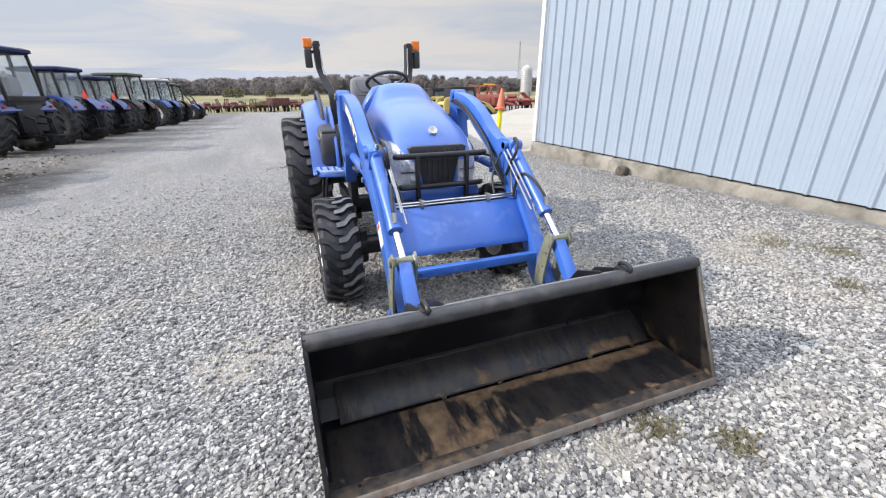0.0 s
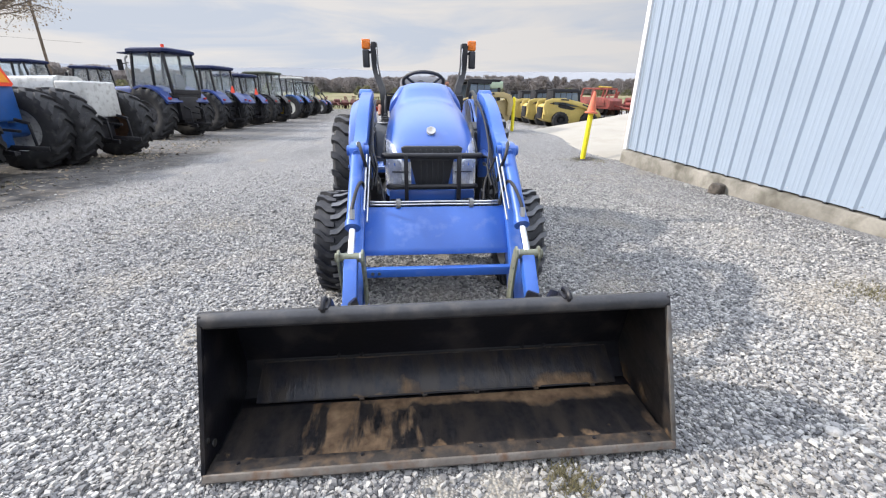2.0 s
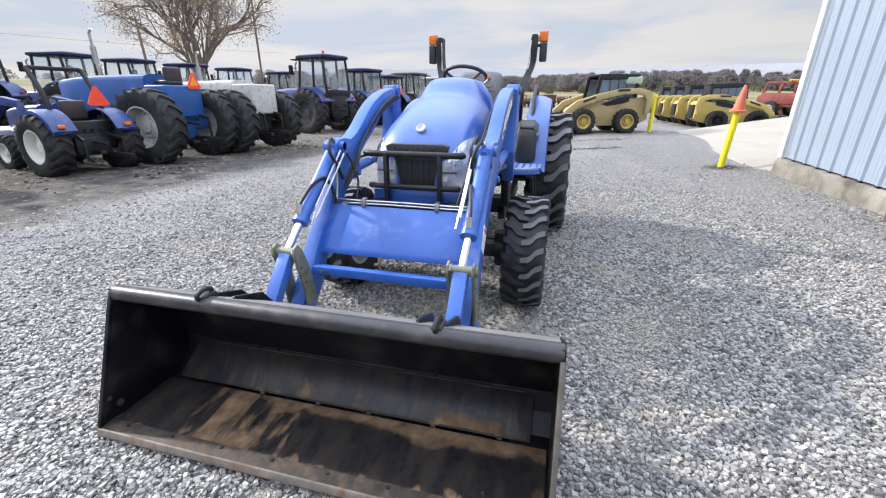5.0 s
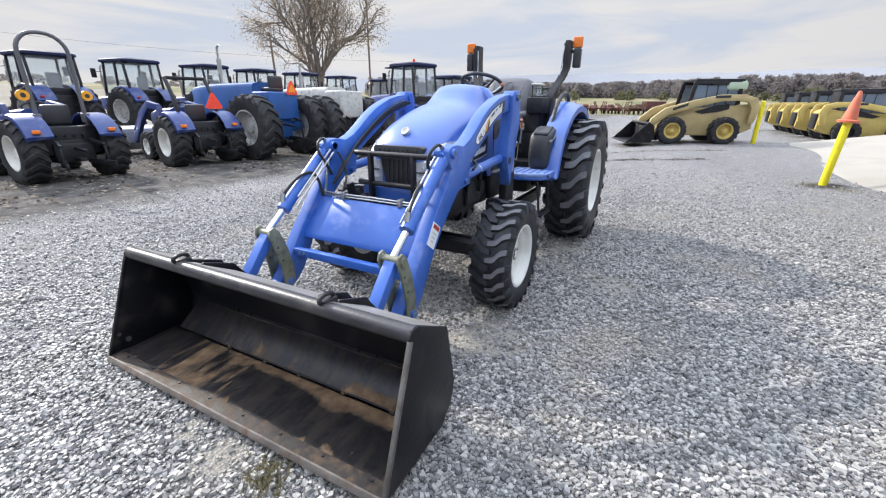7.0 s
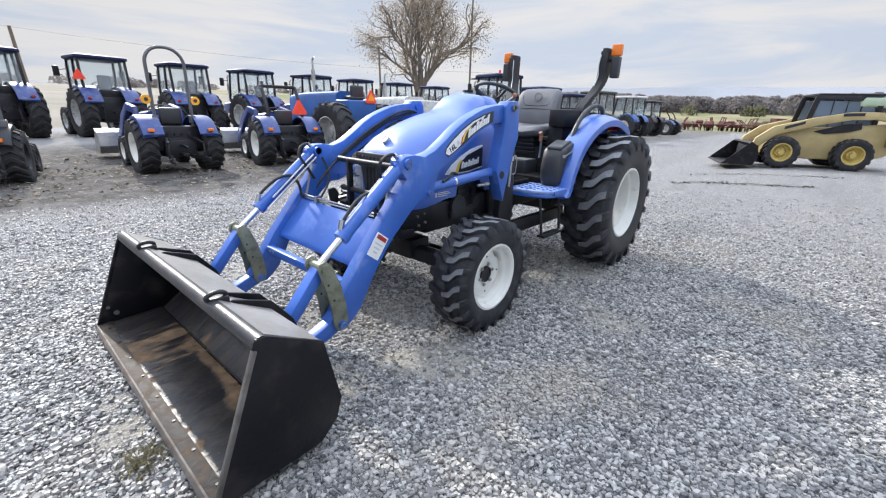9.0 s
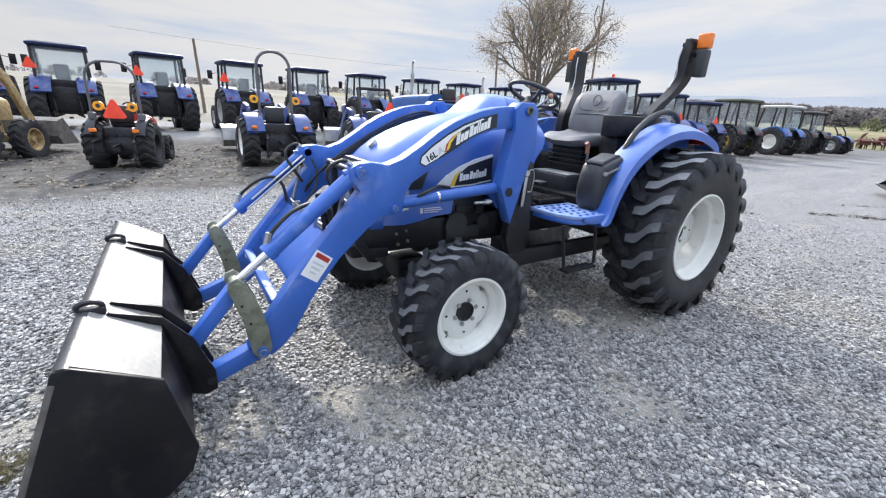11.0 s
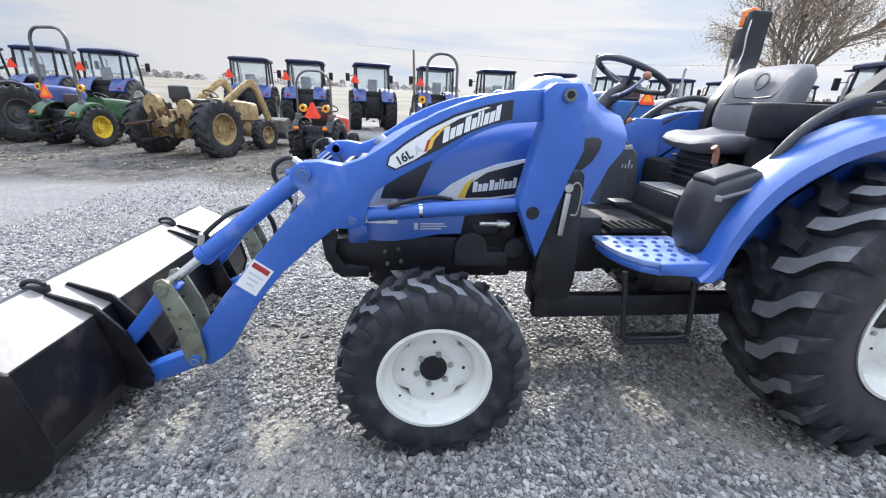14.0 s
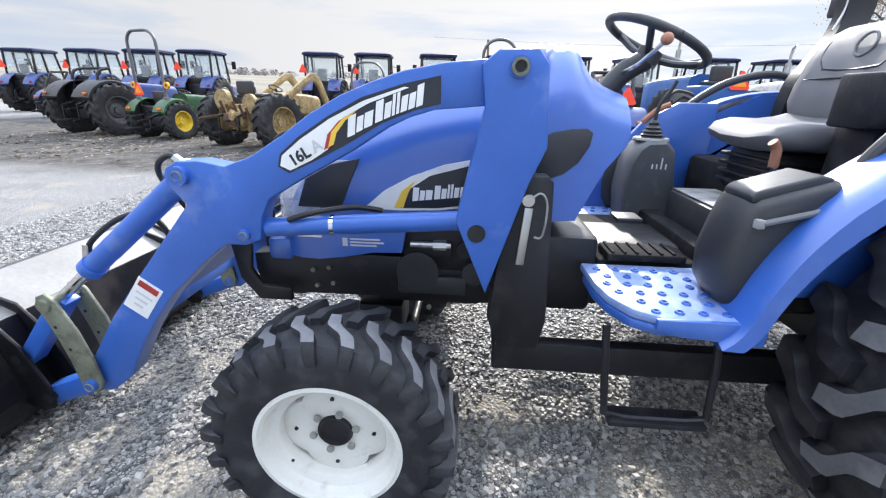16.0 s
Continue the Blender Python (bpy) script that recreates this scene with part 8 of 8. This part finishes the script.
# ---- red hay machine beyond the ramp ----
root = thing("hay_machine", "red hay machine with yellow bar beyond the ramp", "implement", m=pose(14.0, 28.0, ground_z(14.0, 28.0), 0, 0, 38) @ Matrix.Scale(1.1, 4))
bm = B()
side_shape(bm, [(-1.2, 0.5), (-1.25, 1.0), (-0.9, 1.2), (0.8, 1.25), (1.1, 1.05), (1.1, 0.55)], -0.8, 0.8, 0.03)
part("body", bm, RED_RUST, root, "dull red sheet metal body")
for s in (1, -1):
    for y in (-0.8, 0.1, 0.9):
        bm = B()
        bar(bm, (s * 0.7, y, 1.2), (s * 0.62, y - 0.1, 1.78), 0.09, 0.09)
        part("upright", bm, RED_RUST, root)
    bm = B()
    bar(bm, (s * 0.62, -0.95, 1.74), (s * 0.62, 0.85, 1.78), 0.10, 0.12, (0, 0, 1), 0.01)
    part("top_rail", bm, RED_RUST, root)
    bm = B()
    side_shape(bm, [(-0.9, 0.65), (-0.85, 1.1), (0.5, 1.15), (0.7, 0.7)], s * 0.81, s * 0.85, 0.02)
    part("side_shield", bm, RED_RUST, root, "dull red shield")
    simple_wheel(root, s * 1.02, 0.2, 0.42, 0.28, 0.21, RIM_GREY, s, 14)
bm = B()
rod(bm, (-0.85, -0.4, 1.86), (0.85, -0.4, 1.86), 0.045, 12)
part("top_bar", bm, YELLOW_DECAL, root, "yellow bar")
bm = B()
bar(bm, (0, -1.2, 0.7), (0, -2.4, 0.5), 0.14, 0.12, (1, 0, 0), 0.01)
part("drawbar", bm, RED_RUST, root)

# ---- silo and mast by the horizon ----
root = thing("silo", "grey stave silo with domed cap far off", "silo", m=pose(76.2, 125.4, 0))
bm = B()
rings = []
for z, r in ((0, 1.85), (9.2, 1.85), (10.0, 1.65), (10.7, 1.05), (11.0, 0.3)):
    rings.append([bm.verts.new((r * math.cos(a), r * math.sin(a), z)) for a in (2 * math.pi * k / 28 for k in range(28))])
for a, b in zip(rings, rings[1:]):
    for k in range(28):
        bm.faces.new((a[k], a[(k + 1) % 28], b[(k + 1) % 28], b[k]))
bm.faces.new(rings[-1])
part("shell", bm, SILO, root)
bm = B()
for k in range(1, 15):
    ring = [(1.88 * math.cos(a), 1.88 * math.sin(a), k * 0.62) for a in (2 * math.pi * j / 28 for j in range(29))]
    tube(bm, ring, 0.035, 4, smooth=False, caps=False)
part("hoop", bm, STEEL, root)
root = thing("radio_mast", "thin lattice radio mast on the horizon", "mast", m=pose(114.0, 196.0, 0))
bm = B()
for k in range(3):
    a = 2 * math.pi * k / 3
    rod(bm, (0.9 * math.cos(a), 0.9 * math.sin(a), 0), (0.25 * math.cos(a), 0.25 * math.sin(a), 27), 0.09, 6)
for i in range(20):
    z0, z1 = i * 1.35, i * 1.35 + 1.35
    r0, r1 = 0.9 - 0.65 * z0 / 27, 0.9 - 0.65 * z1 / 27
    for k in range(3):
        a, b = 2 * math.pi * k / 3, 2 * math.pi * (k + 1) / 3
        rod(bm, (r0 * math.cos(a), r0 * math.sin(a), z0), (r1 * math.cos(b), r1 * math.sin(b), z1), 0.045, 4)
part("lattice", bm, STEEL, root)


# ---- the bare tree ----
def leaf_material(name, a, b):
    m, nt, p = blank(name)
    g = nt.nodes.new("ShaderNodeNewGeometry")
    c = ramp_mix(nt, g.outputs["Random Per Island"], a, b)
    nt.links.new(c, p.inputs["Base Color"])
    # thin leaves and twigs let half of the light through
    d, tr, mx = (nt.nodes.new(k) for k in ("ShaderNodeBsdfDiffuse", "ShaderNodeBsdfTranslucent", "ShaderNodeMixShader"))
    nt.links.new(c, d.inputs["Color"])
    nt.links.new(c, tr.inputs["Color"])
    nt.links.new(d.outputs[0], mx.inputs[1])
    nt.links.new(tr.outputs[0], mx.inputs[2])
    nt.links.new(mx.outputs[0], nt.nodes["Material Output"].inputs["Surface"])
    return m


LEAF_DRY = leaf_material("dry_leaves", (0.20, 0.155, 0.11), (0.44, 0.385, 0.31))
# bare twigs, coloured paler and greyer to stand for distance haze
WOODS = leaf_material("haze_paled_bare_woods", (0.205, 0.188, 0.184), (0.240, 0.220, 0.214))
WOODS_GREEN = leaf_material("evergreen_scrub", (0.10, 0.11, 0.065), (0.20, 0.19, 0.12))


def build_tree(label, m, height, spread, seed, leaves):
    root = thing("tree", label, "tree", m=m)
    rnd = random.Random(seed)
    bm = B()
    tips = []

    def limb(p, d, length, r, depth):
        n = 4
        pts = [p]
        dd = d.copy()
        for k in range(n):
            dd = (dd + Vector((rnd.uniform(-1, 1), rnd.uniform(-1, 1), rnd.uniform(-0.3, 0.7))) * 0.17).normalized()
            pts.append(pts[-1] + dd * length / n)
        tube(bm, pts, (r, r * 0.55), 9 if depth < 2 else (6 if depth < 3 else 4), smooth=depth < 2, steps=3, caps=depth > 2)
        if depth >= 5:
            tips.append(pts[-1])
            tips.append(pts[2])
            return
        kids = (5, 4, 4, 3, 3)[depth]
        for k in range(kids):
            a = rnd.uniform(0, 2 * math.pi)
            lean = rnd.uniform(0.35, 0.85) if depth else rnd.uniform(0.18, 0.50)
            side = dd.orthogonal().normalized()
            side.rotate(Matrix.Rotation(a + k * 2.1, 3, dd).to_quaternion())
            nd = (dd * math.cos(lean) + side * math.sin(lean) * spread).normalized()
            start = pts[-1] if k < 2 else pts[rnd.choice((2, 3))]
            limb(start, nd, length * (rnd.uniform(0.85, 1.15) if depth == 0 else rnd.uniform(0.62, 0.84)), r * (0.62 if k < 2 else 0.45), depth + 1)

    limb(Vector((0, 0, -0.3)), Vector((0.05, 0.02, 1)).normalized(), height * 0.19, height * 0.030, 0)
    part("trunk", bm, BARK, root, "grey forked trunk and bare limbs", 60)
    co, faces = [], []
    for t in tips:
        for k in range(leaves):
            c = t + Vector((rnd.gauss(0, 0.75), rnd.gauss(0, 0.75), rnd.gauss(-0.1, 0.60)))
            s = rnd.uniform(0.05, 0.11)
            u = Vector((rnd.uniform(-1, 1), rnd.uniform(-1, 1), rnd.uniform(-1, 1))).normalized()
            v = u.orthogonal().normalized() * s
            u = u * s * 1.5
            o = len(co)
            co += [c - u, c + v * 0.8, c + u, c - v * 0.8]
            faces.append((o, o + 1, o + 2, o + 3))
    me = bpy.data.meshes.new("crown")
    me.from_pydata(co, [], faces)
    me.materials.append(LEAF_DRY)
    cr = new("crown", me)
    cr.parent = root
    tagged(cr, "thinning crown of dry brown leaves", kind="stuff")
    return root


build_tree("large half-bare autumn tree with pale bark behind the rows", pose(-48.0, 47.0, 0.0) @ Matrix.Diagonal((0.86, 0.86, 1.0, 1.0)), 30.0, 1.05, 5, 13)

# poles and their wires
for x, y, h, lean in ((-45.2, 1.8, 6.6, 2), (-42.5, 53.9, 27.0, 0), (-42.0, 35.0, 9.0, 2)):
    root = thing("utility_pole", "weathered wooden utility pole beyond the parked rows", "pole", "poles behind the rows", m=pose(x, y, ground_z(x, y), lean, 0, 0))
    bm = B()
    tube(bm, [(0, 0, -0.5), (0, 0, h)], (0.16, 0.11), 10, smooth=False)
    part("shaft", bm, POLE, root)
    bm = B()
    bar(bm, (-0.5, 0, h - 0.35), (0.5, 0, h - 0.35), 0.1, 0.1, (0, 0, 1), 0.01)
    part("crossarm", bm, POLE, root)


root = thing("power_line", "thin overhead power line sagging across the field", "cable")
bm = B()
a, b = Vector((-58.9, 5.5, 8.8)), Vector((-48.0, 33.4, 8.1))
a, b = a + (a - b) * 0.4, b + (b - a) * 0.8
tube(bm, [a.lerp(b, k / 16) - Vector((0, 0, 1.2 * math.sin(math.pi * k / 16))) for k in range(17)], 0.011, 5, smooth=False)
part("wire", bm, BLACK, root)


# ---- woods, far ridge ----
def build_woods(name, label, material, spots, density, seed):
    rnd = random.Random(seed)
    co, faces = [], []
    for x, y, z, h, w in spots:
        for k in range(density):
            t = rnd.random()
            zz = z + h * (0.08 + 0.92 * t)
            rr = w * (0.35 + 0.65 * math.sin(math.pi * min(1.0, 0.25 + 0.75 * t) ** 0.8)) * rnd.random() ** 0.5
            a = rnd.uniform(0, 2 * math.pi)
            c = Vector((x + rr * math.cos(a), y + rr * math.sin(a), zz))
            s = rnd.uniform(0.30, 0.78)
            u = Vector((rnd.uniform(-1, 1), rnd.uniform(-1, 1), rnd.uniform(-0.2, 1.6))).normalized()
            v = u.orthogonal().normalized() * s * 0.5
            o = len(co)
            co += [c - u * s, c + v, c + u * s, c - v]
            faces.append((o, o + 1, o + 2, o + 3))
        for k in range(2):
            o = len(co)
            dx = rnd.uniform(-w, w) * 0.4
            co += [(x + dx - 0.15, y, z - 1), (x + dx + 0.15, y, z - 1), (x + dx + 0.08, y, z + h * 0.8), (x + dx - 0.08, y, z + h * 0.8)]
            faces.append((o, o + 1, o + 2, o + 3))
    me = bpy.data.meshes.new(name)
    me.from_pydata(co, [], faces)
    me.materials.append(material)
    return tagged(new(name, me), label, "trees", kind="stuff")


rnd = random.Random(12)
spots = []
for i in range(760):
    a = radians(rnd.uniform(-38, 62))
    d = rnd.uniform(190, 250)
    h = rnd.uniform(4.6, 7.4) * (1.0 + 0.12 * math.sin(a * 9)) * (1.0 if a < 0.5 else 0.85)
    spots.append((d * math.sin(a), d * math.cos(a), far_lift(d * math.sin(a), d * math.cos(a)), h, rnd.uniform(2.4, 4.2)))
build_woods("woodland", "bare brown late-autumn woodland along the field's edge", WOODS, spots, 330, 3)
spots = []
for i in range(130):
    a = radians(rnd.uniform(-120, -36))
    d = rnd.uniform(240, 330)
    spots.append((d * math.sin(a), d * math.cos(a), far_lift(d * math.sin(a), d * math.cos(a)), rnd.uniform(2.0, 4.5), rnd.uniform(2.0, 4.5)))
build_woods("hedgerow", "low hedge trees paled for haze across the open field", WOODS, spots, 110, 5)
spots = []
for i in range(30):
    a = radians(rnd.uniform(-36, 60))
    d = rnd.uniform(160, 185)
    spots.append((d * math.sin(a), d * math.cos(a), far_lift(d * math.sin(a), d * math.cos(a)), rnd.uniform(2.0, 4.0), rnd.uniform(1.6, 3.0)))
build_woods("scrub", "olive scrub in front of the woods", WOODS_GREEN, spots, 110, 6)

# long ridge on the horizon, distance haze mixed into its pale colour
RIDGE = mat("haze_toned_ridge", (0.275, 0.288, 0.315), 1.0, var=0.08, scale=0.004, fine=0.05, bump=0.0)
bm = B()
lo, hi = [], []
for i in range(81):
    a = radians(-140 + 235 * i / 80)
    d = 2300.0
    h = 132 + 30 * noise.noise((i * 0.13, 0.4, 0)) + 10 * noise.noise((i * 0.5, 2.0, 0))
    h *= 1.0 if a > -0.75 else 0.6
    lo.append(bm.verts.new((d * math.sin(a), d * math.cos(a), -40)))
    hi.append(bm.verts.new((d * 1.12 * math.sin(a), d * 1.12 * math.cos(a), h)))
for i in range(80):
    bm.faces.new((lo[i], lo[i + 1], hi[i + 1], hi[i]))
tagged(part("backdrop", bm, RIDGE, None, "", 60), "long ridge on the horizon, coloured pale blue for haze", "hills", kind="structure")


# ---- small things on the ground ----
def scatter(name, label, material, n, area, size, seed, lift=0.4, clod=False):
    rnd = random.Random(seed)
    co, faces = [], []
    x0, x1, y0, y1 = area
    for i in range(n):
        x, y = rnd.uniform(x0, x1), rnd.uniform(y0, y1)
        if noise.noise((x * 0.5, y * 0.5, 7.0)) < -0.05 and rnd.random() < 0.8:
            continue
        z, s = ground_z(x, y) + 0.006, rnd.uniform(*size)
        o = len(co)
        if clod:
            p = [Vector((rnd.uniform(-1, 1), rnd.uniform(-1, 1), rnd.uniform(-0.2, 0.7))) * s for _ in range(5)]
            co += [Vector((x, y, z)) + q for q in p]
            faces += [(o, o + 1, o + 2), (o, o + 2, o + 3), (o + 1, o + 2, o + 4), (o + 2, o + 3, o + 4), (o, o + 3, o + 4)]
        else:
            a = rnd.uniform(0, 6.28)
            u = Vector((math.cos(a), math.sin(a), rnd.uniform(-lift, lift))) * s
            v = Vector((-math.sin(a), math.cos(a), rnd.uniform(-lift, lift))) * s * 0.6
            c = Vector((x, y, z + s * lift))
            co += [c - u, c + v, c + u, c - v]
            faces.append((o, o + 1, o + 2, o + 3))
    me = bpy.data.meshes.new(name)
    me.from_pydata(co, [], faces)
    me.materials.append(material)
    return tagged(new(name, me), label, "litter", kind="stuff")


scatter("leaf_litter", "dry brown leaves and straw strewn over dark soil", LEAF_DRY, 5200, (-13.5, -6.6, -14.0, 14.0), (0.02, 0.06), 21)
CLOD = leaf_material("soil_clods", (0.07, 0.06, 0.05), (0.20, 0.18, 0.155))
scatter("soil_clod", "clods of dark soil and stone by the parked row", CLOD, 3200, (-13.0, -6.4, -14.0, 14.0), (0.015, 0.06), 22, clod=True)

TUFT = leaf_material("grass_blades", (0.15, 0.138, 0.080), (0.30, 0.265, 0.17))
for cx, cy, r, n in ((0.47, -2.08, 0.11, 240), (0.76, -2.29, 0.12, 240), (4.04, -0.94, 0.26, 300), (3.24, -1.47, 0.18, 170), (3.73, -0.52, 0.30, 300), (3.9, 6.75, 0.30, 90), (4.45, 6.4, 0.25, 80), (-7.4, 13.5, 0.6, 160), (-7.6, 8.9, 0.6, 160), (-7.3, 4.7, 0.5, 120)):
    rnd = random.Random(int(cx * 100) + 7)
    co, faces = [], []
    for i in range(n):
        x, y = rnd.gauss(cx, r * 0.5), rnd.gauss(cy, r * 0.5)
        h, a, w = rnd.uniform(0.02, 0.055), rnd.uniform(0, 6.28), 0.005
        z = ground_z(x, y)
        d = Vector((math.cos(a), math.sin(a), 0))
        q = Vector((-d.y, d.x, 0)) * w
        b = Vector((x, y, z))
        o = len(co)
        co += [b - q, b + q, b + d * h * 0.9 + Vector((0, 0, h))]
        faces.append((o, o + 1, o + 2))
    me = bpy.data.meshes.new("grass_tuft")
    me.from_pydata(co, [], faces)
    me.materials.append(TUFT)
    tagged(new("grass_tuft", me), "thin tuft of dull green grass in gravel", "grass", "tufts in the gravel", "stuff")

# crumbs thrown up along old wheel ruts
rnd = random.Random(31)
co, faces = [], []
for (ax, ay), (bx, by), n in (((0.0, 8.15), (2.45, 8.9), 320), ((-0.1, 9.6), (2.8, 10.4), 170), ((-1.6, 7.2), (-0.6, 7.4), 80)):
    for i in range(n):
        t = rnd.random()
        x, y = ax + (bx - ax) * t + rnd.gauss(0, 0.08), ay + (by - ay) * t + rnd.gauss(0, 0.08) + 0.12 * math.sin(6 * t)
        s = rnd.uniform(0.012, 0.035)
        o = len(co)
        c = Vector((x, y, ground_z(x, y) + 0.004))
        co += [c + Vector((rnd.uniform(-1, 1), rnd.uniform(-1, 1), rnd.uniform(-0.2, 0.6))) * s for _ in range(5)]
        faces += [(o, o + 1, o + 2), (o, o + 2, o + 3), (o + 1, o + 2, o + 4), (o + 2, o + 3, o + 4), (o, o + 3, o + 4)]
me = bpy.data.meshes.new("rut_crumbs")
me.from_pydata(co, [], faces)
me.materials.append(CLOD)
tagged(new("rut_crumbs", me), "dark crumbs of soil along shallow wheel ruts", "soil", kind="stuff")

# two larger pale stones lying on the gravel
PALE_STONE = mat("pale_limestone", (0.44, 0.425, 0.40), 0.9, var=0.15, scale=9, fine=60, bump=0.4, dirt=(0.28, 0.26, 0.23), dirt_amount=0.35)
for x, y, r, seed in ((0.12, -2.53, 0.045, 1.7), (1.87, -1.92, 0.038, 4.1)):
    bm = B()
    bmesh.ops.create_icosphere(bm, subdivisions=2, radius=r)
    for v in bm.verts:
        v.co *= 1 + 0.35 * noise.noise(v.co / r * 0.9 + Vector((seed, 0, 0)))
        v.co.z *= 0.62
    st = part("loose_stone", bm, PALE_STONE, None, "", 25)
    st.matrix_basis = pose(x, y, ground_z(x, y) + r * 0.35, 0, 0, seed * 40)
    tagged(st, "pale lump of limestone lying on the gravel", "stone", "larger stones in the yard")
